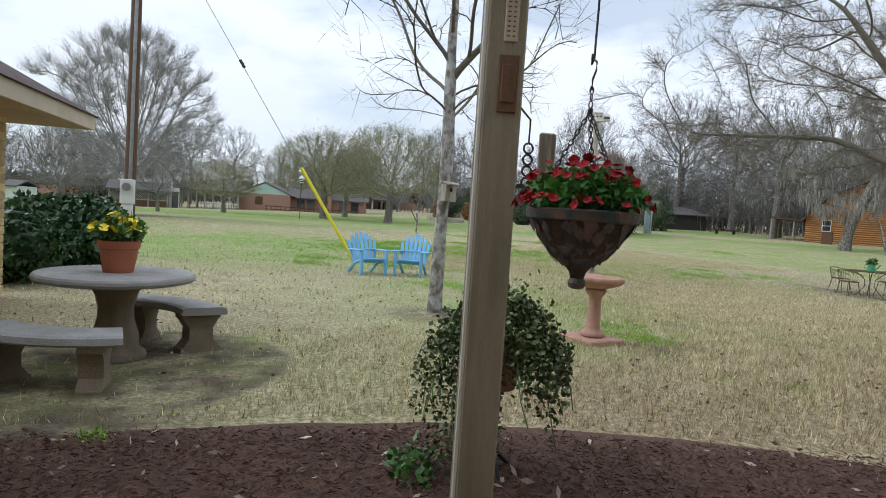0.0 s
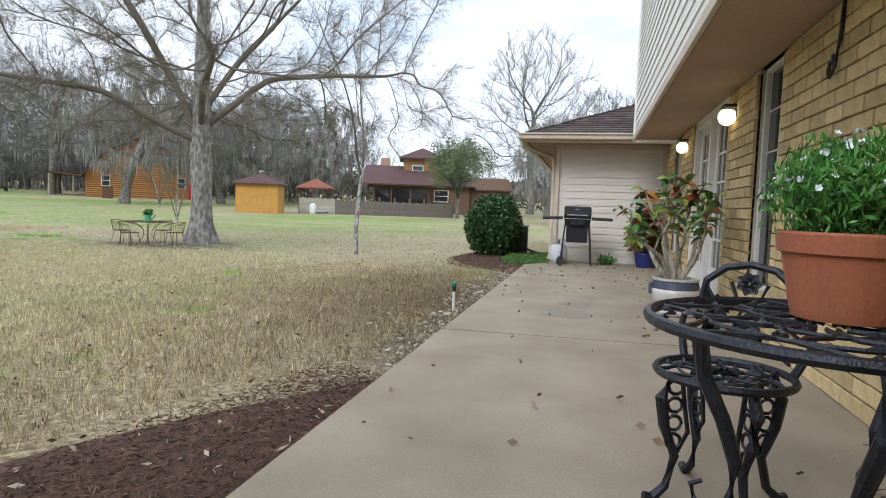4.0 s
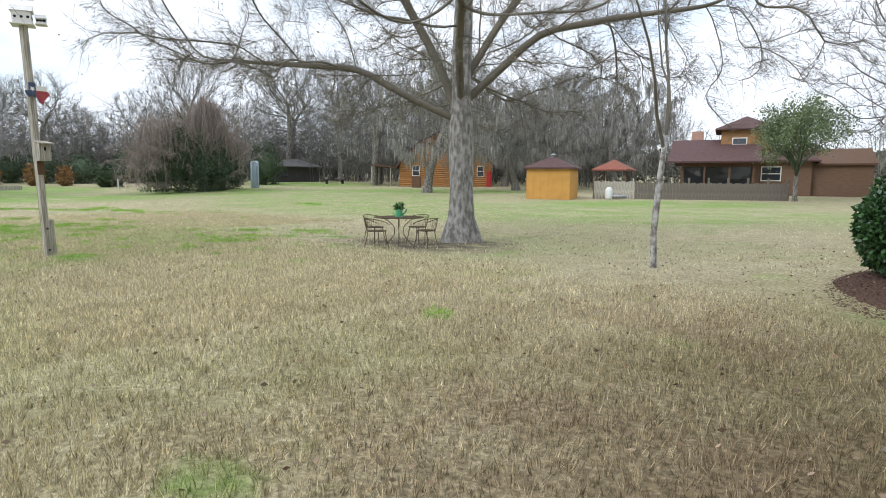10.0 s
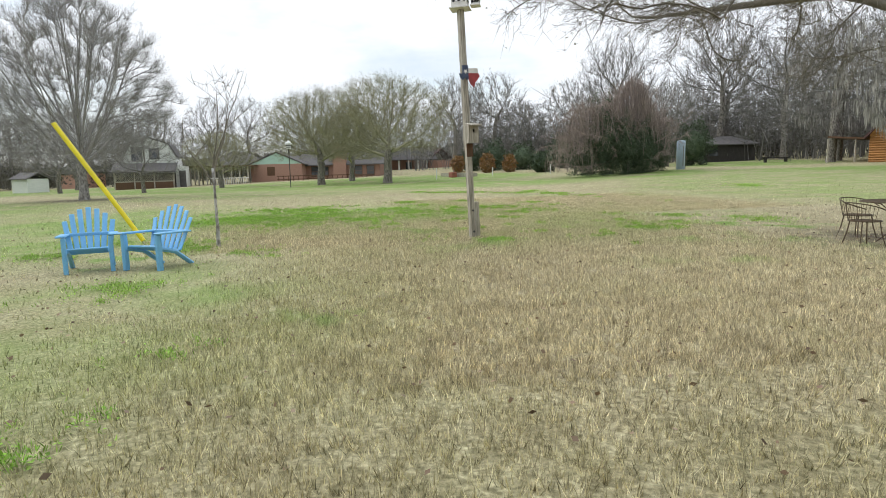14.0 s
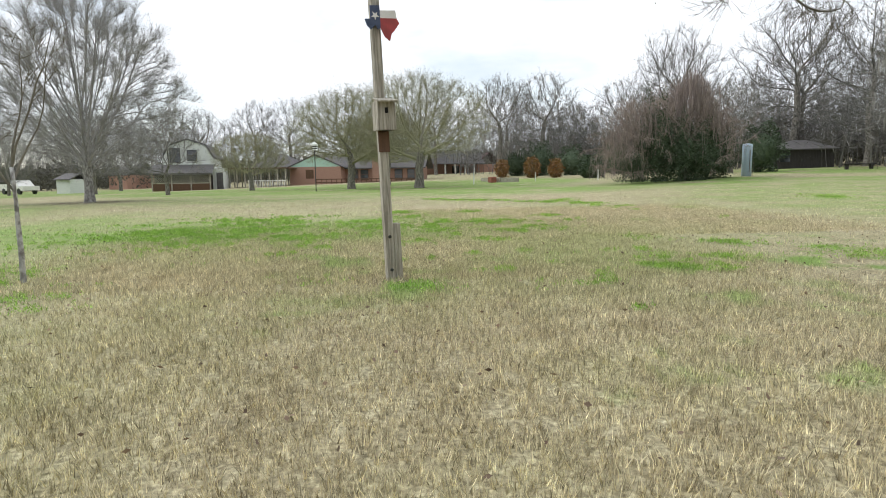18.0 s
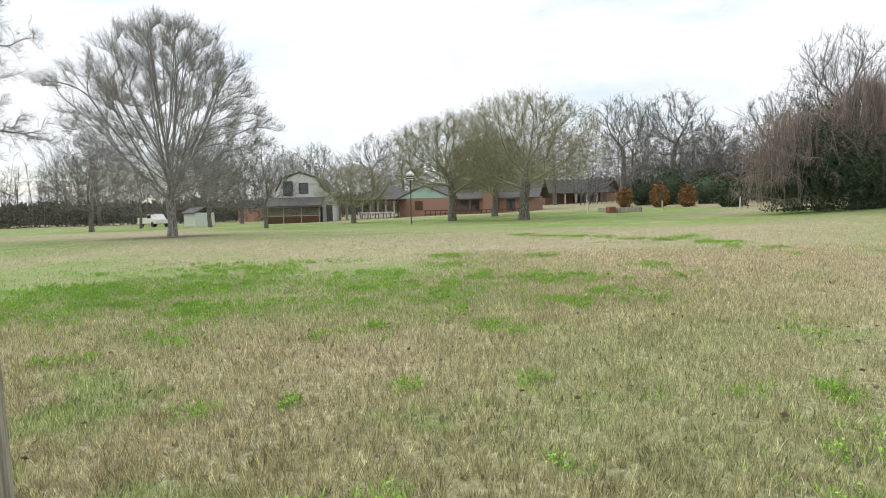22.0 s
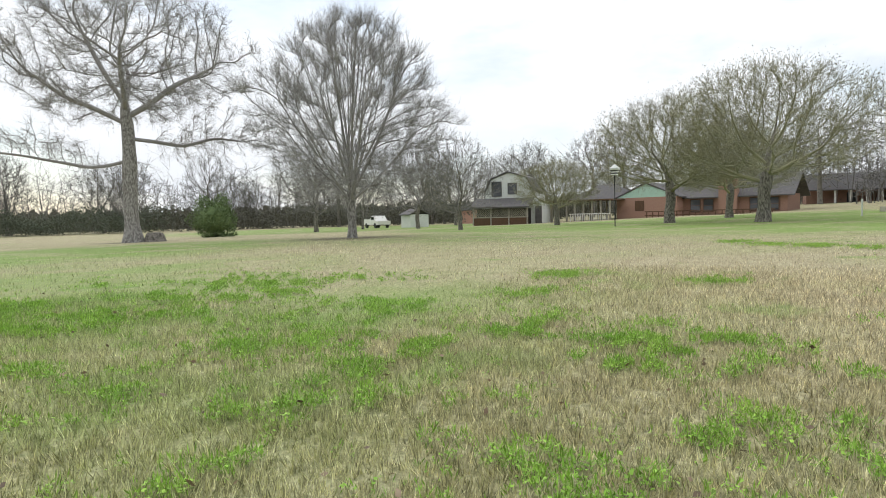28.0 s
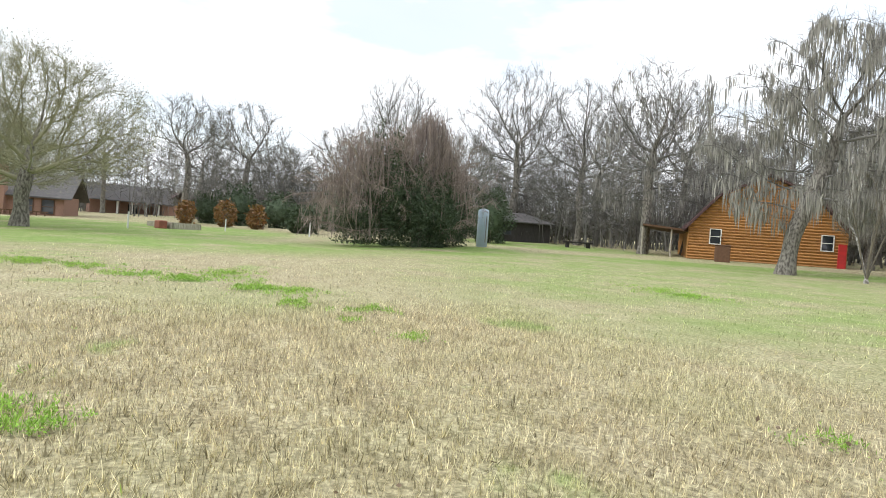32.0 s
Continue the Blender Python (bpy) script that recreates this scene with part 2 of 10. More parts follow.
M_MINT = mat("mint_siding", (0.42, 0.60, 0.49), (0.37, 0.54, 0.44), rough=0.6, scale=2, fine=50, bump=0.1)
M_OFFWHITE = mat("pale_siding", (0.68, 0.69, 0.66), (0.60, 0.61, 0.58), rough=0.6, scale=2, fine=50, bump=0.1, stretch=(1, 1, 8))
M_TANKBLUE = mat("pale_blue_tank", (0.44, 0.55, 0.66), (0.38, 0.49, 0.60), rough=0.45, scale=2, fine=30, bump=0.05)
M_RED = mat("red_paint", (0.55, 0.03, 0.03), (0.42, 0.03, 0.03), rough=0.4, scale=4, fine=50, bump=0.05)
M_TILE = mat("rust_tile", (0.28, 0.095, 0.06), (0.20, 0.07, 0.045), rough=0.8, scale=4, fine=40, bump=0.3)
M_CABIN = mat("stained_board", (0.34, 0.18, 0.065), (0.26, 0.13, 0.05), rough=0.7, scale=2.5, fine=40, bump=0.3, stretch=(1, 1, 6))
# brown boards; on the cabin's lower wall the darkness is painted porch shade
M_CABINLOW = mat("brown_and_shaded_board", (0.17, 0.10, 0.06), (0.12, 0.07, 0.045), rough=0.8, scale=2.5, fine=40, bump=0.3, stretch=(1, 1, 6))
M_NAVY = mat("faded_navy", (0.05, 0.07, 0.13), (0.08, 0.10, 0.16), rough=0.8, scale=12, fine=80, bump=0.3)
M_REDFADE = mat("faded_red", (0.42, 0.07, 0.07), (0.30, 0.06, 0.06), rough=0.8, scale=12, fine=80, bump=0.3)
M_FENCE = mat("dark_fence", (0.19, 0.165, 0.135), (0.12, 0.105, 0.085), rough=0.9, scale=4, fine=40, bump=0.3)
M_SAND = mat("bare_sand", (0.42, 0.35, 0.27), (0.33, 0.27, 0.20), rough=1.0, scale=14, fine=120, bump=0.6)
M_METAL = mat("grey_metal", (0.32, 0.32, 0.32), (0.22, 0.22, 0.22), rough=0.45, scale=9, fine=90, bump=0.1, metal=0.7)
M_GREEN = mat("green_enamel", (0.10, 0.42, 0.20), (0.08, 0.33, 0.16), rough=0.35, scale=5, fine=60, bump=0.05)
M_BARK = mat("grey_bark", (0.27, 0.25, 0.215), (0.085, 0.076, 0.064), rough=0.95, scale=7, fine=40, bump=1.0, stretch=(1.8, 1.8, 0.8), spread=0.3)
M_BARKGREY = mat("light_grey_bark", (0.37, 0.355, 0.325), (0.15, 0.14, 0.125), rough=0.95, scale=7, fine=40, bump=1.0, stretch=(1.8, 1.8, 0.8), spread=0.3)
M_BARKPALE = mat("pale_bark", (0.46, 0.45, 0.42), (0.17, 0.155, 0.14), rough=0.95, scale=7, fine=45, bump=0.8, stretch=(2, 2, 1.4), spread=0.25)
M_TWIG = mat("twig_bark", (0.185, 0.165, 0.125), (0.11, 0.098, 0.076), rough=0.95, scale=1.0, fine=20, bump=0.2)
M_TWIGFAR = mat("distant_twig", (0.20, 0.19, 0.172), (0.125, 0.12, 0.11), rough=0.95, scale=0.4, fine=6, bump=0, vary=0.25)
M_TWIGGREEN = mat("budding_twig", (0.31, 0.295, 0.185), (0.21, 0.20, 0.125), rough=0.95, scale=0.5, fine=8, bump=0, vary=0.2)
M_TWIGPEAR = mat("pear_twig", (0.33, 0.315, 0.30), (0.23, 0.22, 0.21), rough=0.95, scale=0.4, fine=6, bump=0, vary=0.2)
M_MOSS = mat("hanging_moss", (0.34, 0.325, 0.29), (0.24, 0.23, 0.205), rough=1.0, scale=1.5, fine=20, bump=0.2, vary=0.3)
M_LEAFDARK = leaf_mat("glossy_shrub_leaf", (0.022, 0.06, 0.016), (0.04, 0.10, 0.025), rough=0.38)
M_LEAFMID = leaf_mat("garden_leaf", (0.05, 0.15, 0.03), (0.10, 0.21, 0.05))
M_LEAFBRIGHT = leaf_mat("bright_leaf", (0.09, 0.26, 0.04), (0.05, 0.19, 0.03))
M_IVY = leaf_mat("ivy_leaf", (0.045, 0.085, 0.025), (0.12, 0.15, 0.05), vary=0.5)
M_LEAFRUST = leaf_mat("rust_leaf", (0.24, 0.085, 0.02), (0.17, 0.12, 0.03))
M_LEAFYELLOW = leaf_mat("yellow_leaf", (0.40, 0.30, 0.04), (0.30, 0.30, 0.06))
M_LEAFRED = leaf_mat("red_leaf", (0.30, 0.03, 0.02), (0.35, 0.12, 0.03))
M_CONCRETE.node_tree.nodes["Principled BSDF"].inputs["Specular IOR Level"].default_value = 0.25
M_GRILL.node_tree.nodes["Principled BSDF"].inputs["Specular IOR Level"].default_value = 0.22
M_CEDAR = leaf_mat("cedar_leaf", (0.075, 0.105, 0.055), (0.045, 0.07, 0.035), rough=0.8, vary=0.3)
M_BRUSH = leaf_mat("grey_brush", (0.115, 0.11, 0.08), (0.075, 0.075, 0.055), rough=0.9, vary=0.3)
M_CEDARLIT = leaf_mat("green_cedar", (0.15, 0.21, 0.075), (0.09, 0.14, 0.05), rough=0.8, vary=0.3)
M_DEAD = leaf_mat("dead_vine", (0.31, 0.25, 0.215), (0.20, 0.16, 0.14), rough=0.95)
M_PETALRED = leaf_mat("red_petal", (0.34, 0.004, 0.010), (0.20, 0.003, 0.008), rough=0.9)
M_PETALYEL = leaf_mat("yellow_petal", (0.85, 0.72, 0.01), (0.80, 0.60, 0.01), rough=0.5, vary=0.15)
M_PETALWHITE = leaf_mat("white_petal", (0.75, 0.78, 0.80), (0.68, 0.72, 0.75), rough=0.5, vary=0.1)
M_DRYLEAF = leaf_mat("dry_leaf", (0.34, 0.26, 0.18), (0.14, 0.085, 0.05), rough=0.9, vary=0.45)
M_PALELEAF = leaf_mat("pale_dead_leaf", (0.50, 0.44, 0.36), (0.27, 0.205, 0.14), rough=0.9, vary=0.45)
M_MULCHBIT = leaf_mat("mulch_chip", (0.075, 0.042, 0.030), (0.15, 0.088, 0.06), rough=0.95, vary=0.5)
M_FAKETEAL = mat("teal_cap", (0.01, 0.22, 0.17), rough=0.4, bump=0)
M_GLOBE = glow_mat("lit_globe", (1.0, 0.78, 0.42), 2.2)
M_LATTICE = mat("moss_wire", (0.09, 0.06, 0.045), (0.05, 0.035, 0.03), rough=0.9, scale=25, fine=90, bump=0.8)
M_CONE = mat("slate_strap", (0.045, 0.065, 0.07), (0.16, 0.10, 0.08), rough=0.6, scale=18, fine=90, bump=0.2, spread=0.3)


# ---- lawn material ----
def lawn_mat(name, blades):
    m = bpy.data.materials.new(name)
    m.use_nodes = True
    nt = m.node_tree
    bs = nt.nodes["Principled BSDF"]
    bs.inputs["Roughness"].default_value = 0.95
    bs.inputs["Specular IOR Level"].default_value = 0.15

    def node(kind, **kw):
        n = nt.nodes.new("ShaderNode" + kind)
        for k, v in kw.items():
            n.inputs[k.replace("_", " ")].default_value = v
        return n

    def link(a, b):
        nt.links.new(a, b)

    def ramp(src, lo, hi, c0=(0, 0, 0, 1), c1=(1, 1, 1, 1)):
        r = node("ValToRGB")
        r.color_ramp.elements[0].position, r.color_ramp.elements[1].position = lo, hi
        r.color_ramp.elements[0].color, r.color_ramp.elements[1].color = c0, c1
        link(src, r.inputs[0])
        return r.outputs[0]

    def mix(f, a, b, kind='MIX'):
        x = node("Mix")
        x.data_type, x.blend_type = 'RGBA', kind
        if isinstance(f, float):
            x.inputs[0].default_value = f
        else:
            link(f, x.inputs[0])
        for s, k in ((a, 6), (b, 7)):
            if isinstance(s, tuple):
                x.inputs[k].default_value = s
            else:
                link(s, x.inputs[k])
        return x.outputs[2]

    co = node("TexCoord").outputs["Object"]
    flat = node("Mapping", Scale=(1.0, 1.0, 0.0))
    link(co, flat.inputs[0])
    p = flat.outputs[0]

    def noise_at(scale, detail=4.0, rough=0.55):
        n = node("TexNoise", Scale=scale, Detail=detail, Roughness=rough)
        link(p, n.inputs[0])
        return n.outputs[0]

    def patch(x, y, rx, ry, turn=0.0, edge=0.6):
        """A soft oval patch of the lawn, 1 inside."""
        mp = node("Mapping")
        mp.vector_type = 'TEXTURE'
        mp.inputs["Location"].default_value, mp.inputs["Rotation"].default_value, mp.inputs["Scale"].default_value = (x, y, 0), (0, 0, radians(turn)), (rx, ry, 1)
        link(p, mp.inputs[0])
        g = node("VectorMath")
        g.operation = 'LENGTH'
        link(mp.outputs[0], g.inputs[0])
        r = node("MapRange")
        r.inputs[1].default_value, r.inputs[2].default_value, r.inputs[3].default_value, r.inputs[4].default_value = 1.0, edge, 0.0, 1.0
        link(g.outputs["Value"], r.inputs[0])
        return r.outputs[0]

    def calc(op, a, b):
        n = node("Math")
        n.operation = op
        for s, k in ((a, 0), (b, 1)):
            if isinstance(s, float):
                n.inputs[k].default_value = s
            else:
                link(s, n.inputs[k])
        return n.outputs[0]

    straw = mix(ramp(noise_at(0.22, 5), 0.35, 0.68), (0.39, 0.358, 0.238, 1), (0.343, 0.312, 0.208, 1))
    straw = mix(ramp(noise_at(2.4, 5), 0.40, 0.68), straw, (0.262, 0.23, 0.143, 1))
    straw = mix(ramp(noise_at(9.0, 4), 0.45, 0.70), straw, (0.338, 0.298, 0.184, 1))
    straw = mix(calc('MULTIPLY', ramp(noise_at(0.75, 4), 0.52, 0.75), 0.35), straw, (0.30, 0.295, 0.16, 1))
    brown = calc('MULTIPLY', patch(-0.8, 8.2, 4.8, 6.5, 0, 0.15), ramp(noise_at(0.9, 5), 0.20, 0.55))
    straw = mix(calc('MULTIPLY', brown, 0.75), straw, (0.20, 0.155, 0.094, 1))
    # a darker, browner oval of lawn beside the mulch bed
    straw = mix(calc('MULTIPLY', patch(-1.6, 2.6, 2.4, 2.2, 0, 0.2), 0.55), straw, (0.20, 0.155, 0.094, 1))
    straw = mix(calc('MULTIPLY', patch(-0.5, 7.4, 2.3, 4.2, 8, 0.1), 0.8), straw, (0.125, 0.094, 0.055, 1))
    green = mix(ramp(noise_at(3.0), 0.35, 0.65), (0.115, 0.23, 0.028, 1), (0.20, 0.30, 0.07, 1))
    zone = 0.0
    for spot in LAWN_GREEN:
        zone = calc('MAXIMUM', zone, patch(*spot)) if not isinstance(zone, float) else patch(*spot)
    clumps = calc('MULTIPLY', ramp(noise_at(1.05, 5, 0.6), 0.50, 0.62), calc('MULTIPLY', zone, 0.85))
    sparse = calc('MULTIPLY', ramp(noise_at(0.62, 5, 0.62), 0.60, 0.68), 0.55)
    wide = calc('MULTIPLY', ramp(noise_at(0.16, 4), 0.46, 0.66), 0.24)
    far_lush = 0.0
    for spot in LAWN_LUSH:
        far_lush = calc('MAXIMUM', far_lush, patch(*spot)) if not isinstance(far_lush, float) else patch(*spot)
    tinge = 0.0
    for spot in LAWN_TINGE:
        tinge = calc('MAXIMUM', tinge, patch(*spot)) if not isinstance(tinge, float) else patch(*spot)
    wide = calc('MAXIMUM', wide, calc('MULTIPLY', calc('MULTIPLY', tinge, ramp(noise_at(0.5, 5, 0.6), 0.30, 0.62)), 0.65))
    lush = calc('MULTIPLY', calc('MULTIPLY', far_lush, ramp(noise_at(0.35, 5), 0.26, 0.52)), 0.78)
    g = calc('MAXIMUM', calc('MAXIMUM', clumps, sparse), calc('MAXIMUM', wide, lush))
    tuft = ramp(noise_at(21.0, 3, 0.5), 0.36, 0.64, (0.78, 0.76, 0.73, 1), (1.26, 1.25, 1.24, 1))
    straw = mix(1.0, straw, tuft, 'MULTIPLY')
    grain = ramp(noise_at(26.0, 3, 0.6), 0.33, 0.67, (0.24, 0.22, 0.20, 1), (0.76, 0.76, 0.76, 1))
    col = mix(g, mix(0.75, straw, grain, 'OVERLAY'), green)
    if not blades:
        dirt = mix(ramp(noise_at(9.0, 5), 0.35, 0.65), (0.15, 0.12, 0.085, 1), (0.07, 0.058, 0.043, 1))
        dirt = mix(calc('MULTIPLY', ramp(noise_at(1.7, 5), 0.45, 0.62), patch(-2.9, -0.4, 1.6, 1.4)), dirt, (0.14, 0.145, 0.055, 1))
        d = 0.0
        for spot in LAWN_DIRT:
            d = calc('MAXIMUM', d, patch(*spot)) if not isinstance(d, float) else patch(*spot)
        d = calc('MULTIPLY', d, ramp(noise_at(2.6, 5), 0.30, 0.55))
        col = mix(d, col, dirt)
        fine = noise_at(55.0, 4)
        col = mix(0.55, col, ramp(fine, 0.25, 0.75, (0.18, 0.18, 0.18, 1), (0.86, 0.86, 0.86, 1)), 'OVERLAY')
        bp = node("Bump", Strength=0.55, Distance=0.02)
        link(noise_at(38.0, 5), bp.inputs["Height"])
        link(bp.outputs[0], bs.inputs["Normal"])
    else:
        ge = node("NewGeometry")
        hs = node("HueSaturation")
        mr = node("MapRange")
        mr.inputs[3].default_value, mr.inputs[4].default_value = 0.7, 2.7
        hs.inputs["Saturation"].default_value = 0.93
        link(ge.outputs["Random Per Island"], mr.inputs[0])
        link(mr.outputs[0], hs.inputs["Value"])
        link(col, hs.inputs["Color"])
        col = hs.outputs[0]
    link(col, bs.inputs["Base Color"])
    return m


# ovals of the lawn: x, y, half length, half width, turn, edge
LAWN_GREEN = [(-29.4, 13.2, 4.2, 1.5, 25, 0.3), (-33.0, 9.6, 3.0, 1.2, 40, 0.3), (-26.8, 23.6, 3.5, 1.3, 40, 0.4), (-23.0, 8.4, 2.2, 1.2, 0, 0.3), (-17.6, 4.2, 2.8, 2.0, 30, 0.4), (-13.0, 2.2, 2.4, 1.5, 0, 0.4), (-12.6, 11.0, 1.4, 0.6, 30, 0.3), (-30.0, 13.6, 3.4, 1.2, 10, 0.3), (-33.2, 11.2, 2.6, 2.0, 0, 0.3), (-28.7, 25.5, 4.5, 1.8, 40, 0.3), (-19.0, 6.5, 4.5, 4.0, 0, 0.25), (-12.0, 7.6, 1.7, 1.5, 0, 0.2), (-3.2, 3.5, 1.2, 0.75, 20, 0.75), (-19.5, 2.0, 5.0, 5.0, 0, 0.5), (-12.5, 13.5, 5.0, 1.6, -20, 0.4), (-4.2, 2.3, 1.1, 0.9, 0, 0.6),
              (-14.2, 0.4, 3.0, 2.2, 0, 0.4), (0.0, 12.3, 0.7, 0.9, 0, 0.8), (-1.5, -0.3, 0.5, 0.3, 0, 0.3)]
LAWN_TINGE = [(-19.5, 6.0, 7.0, 5.5, 0, 0.2), (-16, 27, 22, 9, 20, 0.6), (-32, 30, 14, 12, 0, 0.5), (-21, -1, 9, 6, 0, 0.4), (-42, 0, 14, 14, 0, 0.4), (-8, 3.5, 5, 2.5, 0, 0.3)]
LAWN_LUSH = [(-43, 14, 8, 15, 0, 0.4), (-17.0, -1.5, 8.5, 5.5, 0, 0.35), (-19.0, 2.0, 5.0, 4.0, 0, 0.2), (-60.0, 3.0, 17, 24, 0, 0.8), (-46.0, 28.0, 9.0, 7.0, -50, 0.6), (-28.0, -14.0, 16, 11, 20, 0.5), (-75, -38, 26, 26, 0, 0.7), (-14.0, 38.0, 10, 5, 40, 0.5), (-56, 44, 12, 8, 0, 0.6), (-36, 40, 14, 5, 40, 0.6)]
LAWN_DIRT = [(-2.95, -0.40, 1.25, 1.05, 0, 0.9), (-2.6, -0.6, 1.1, 0.75, 0, 0.85), (-9.3, 13.9, 2.6, 1.7, 10, 0.4), (-8.6, 14.8, 1.3, 1.3, 0, 0.3), (-0.20, 7.5, 0.42, 4.6, 0, 0.5), (-5.5, 2.3, 0.8, 0.8, 0, 0.3), (-3.45, 3.85, 0.5, 0.35, 0, 0.6), (-1.2, -0.6, 1.2, 1.0, 0, 0.6), (-39, -27.5, 3, 3, 0, 0.3), (-40, -9.5, 4, 4, 0, 0.3), (-12.1, 7.75, 0.35, 0.35, 0, 0.5)]
M_LAWN = lawn_mat("dormant_lawn", False)
M_BLADE = lawn_mat("grass_blade", True)
M_CLOVER = leaf_mat("clover_leaf", (0.19, 0.37, 0.035), (0.33, 0.50, 0.085), rough=0.8, vary=0.4)
M_LUSH = leaf_mat("lush_blade", (0.06, 0.15, 0.025), (0.10, 0.20, 0.04), rough=0.7)
M_MULCH = mat("dark_mulch", (0.05, 0.026, 0.017), (0.125, 0.065, 0.042), rough=0.97, scale=22, fine=110, bump=1.0)
M_ASPHALT = mat("far_ground", (0.20, 0.19, 0.12), (0.26, 0.22, 0.14), scale=0.05, fine=2, bump=0)


# ---- shaping helpers ----
def thing(name, m, label, category, group="", kind=""):
    ob = new(name)
    ob.empty_display_size = 0.1
    ob.matrix_world = m
    return tagged(ob, label, category, group, kind)


def to_mesh(name, bm, material, smooth=False):
    me = bpy.data.meshes.new(name)
    bm.to_mesh(me)
    bm.free()
    me.materials.append(material)
    if smooth:
        me.shade_smooth()
    return me


def part(name, bm, material, parent=None, label="", smooth=False):
    """One mesh object, under a thing or a part."""
    me = bm if isinstance(bm, bpy.types.Mesh) else to_mesh(name, bm, material, smooth)
    ob = new(name, me)
    if parent is not None:
        ob.parent = parent
    return tagged(ob, label)


def raw(name, verts, faces, material, smooth=False):
    me = bpy.data.meshes.new(name)
    me.from_pydata(verts, [], faces)
    me.materials.append(material)
    if smooth:
        me.shade_smooth()
    return me


def polys(name, verts, size, material):
    """A mesh of equal polygons with no shared corners, from an array of corners."""
    verts = np.asarray(verts, np.float32).reshape(-1, 3)
    n = len(verts)
    me = bpy.data.meshes.new(name)
    me.vertices.add(n)
    me.vertices.foreach_set("co", verts.ravel())
    me.loops.add(n)
    me.loops.foreach_set("vertex_index", np.arange(n, dtype=np.int32))
    me.polygons.add(n // size)
    me.polygons.foreach_set("loop_start", np.arange(0, n, size, dtype=np.int32))
    me.update(calc_edges=True)
    me.validate()
    me.materials.append(material)
    return me


def B():
    return bmesh.new()


def box(bm, x0, x1, y0, y1, z0, z1, bevel=0.0, m=None):
    r = bmesh.ops.create_cube(bm, size=1)
    vs = r["verts"]
    for v in vs:
        v.co = Vector(((x0 + x1) / 2 + v.co.x * (x1 - x0), (y0 + y1) / 2 + v.co.y * (y1 - y0), (z0 + z1) / 2 + v.co.z * (z1 - z0)))
    if bevel:
        es = list({e for v in vs for e in v.link_edges})
        vs = list({v for f in bmesh.ops.bevel(bm, geom=es, offset=bevel, segments=1, affect='EDGES')["faces"] for v in f.verts} | {v for v in vs if v.is_valid})
    if m is not None:
        for v in vs:
            v.co = m @ v.co
    return bm


def tube(bm, pts, radii, n=8, cap=True):
    """A round bar along the points."""
    pts = [Vector(p) for p in pts]
    if not hasattr(radii, "__len__"):
        radii = [radii] * len(pts)
    up = Vector((0.02, 0.03, 1)).normalized()
    rings = []
    for i, p in enumerate(pts):
        d = (pts[min(i + 1, len(pts) - 1)] - pts[max(i - 1, 0)]).normalized()
        a = d.cross(up) if abs(d.dot(up)) < 0.97 else d.cross(Vector((1, 0.02, 0)))
        a.normalize()
        b = d.cross(a)
        rings.append([bm.verts.new(p + radii[i] * (math.cos(2 * math.pi * k / n) * a + math.sin(2 * math.pi * k / n) * b)) for k in range(n)])
    for r, s in zip(rings, rings[1:]):
        for k in range(n):
            bm.faces.new((r[k], r[(k + 1) % n], s[(k + 1) % n], s[k]))
    if cap:
        bm.faces.new(rings[0][::-1])
        bm.faces.new(rings[-1])
    return bm


def lathe(bm, profile, n=28, centre=(0, 0), wave=None):
    """A turned shape from pairs of radius and height."""
    rings = []
    for r, z in profile:
        rings.append([bm.verts.new((centre[0] + (r * (1 + (wave(k / n, z) if wave else 0))) * math.cos(2 * math.pi * k / n),
                                    centre[1] + (r * (1 + (wave(k / n, z) if wave else 0))) * math.sin(2 * math.pi * k / n), z)) for k in range(n)])
    for a, b in zip(rings, rings[1:]):
        for k in range(n):
            bm.faces.new((a[k], a[(k + 1) % n], b[(k + 1) % n], b[k]))
    bm.faces.new(rings[0][::-1])
    bm.faces.new(rings[-1])
    return bm


def ring(bm, c, radius, r, n=32, k=6, m=None):
    """A round hoop."""
    pts = []
    for i in range(n):
        a = 2 * math.pi * i / n
        p = Vector((radius * math.cos(a), radius * math.sin(a), 0))
        pts.append(((m @ p) if m is not None else p) + Vector(c))
    rings = []
    for i in range(n):
        d = (pts[(i + 1) % n] - pts[i - 1]).normalized()
        a = d.cross(Vector((0.01, 0.02, 1)) if abs(d.z) < 0.9 else Vector((1, 0, 0))).normalized()
        b = d.cross(a)
        rings.append([bm.verts.new(pts[i] + r * (math.cos(2 * math.pi * j / k) * a + math.sin(2 * math.pi * j / k) * b)) for j in range(k)])
    for i in range(n):
        s, t = rings[i], rings[(i + 1) % n]
        for j in range(k):
            bm.faces.new((s[j], s[(j + 1) % k], t[(j + 1) % k], t[j]))
    return bm


def prism(bm, outline, z0, z1):
    """An upright block over an outline given anticlockwise."""
    lo = [bm.verts.new((x, y, z0)) for x, y in outline]
    hi = [bm.verts.new((x, y, z1)) for x, y in outline]
    bm.faces.new(lo[::-1])
    bm.faces.new(hi)
    for i in range(len(lo)):
        j = (i + 1) % len(lo)
        bm.faces.new((lo[i], lo[j], hi[j], hi[i]))
    return bm


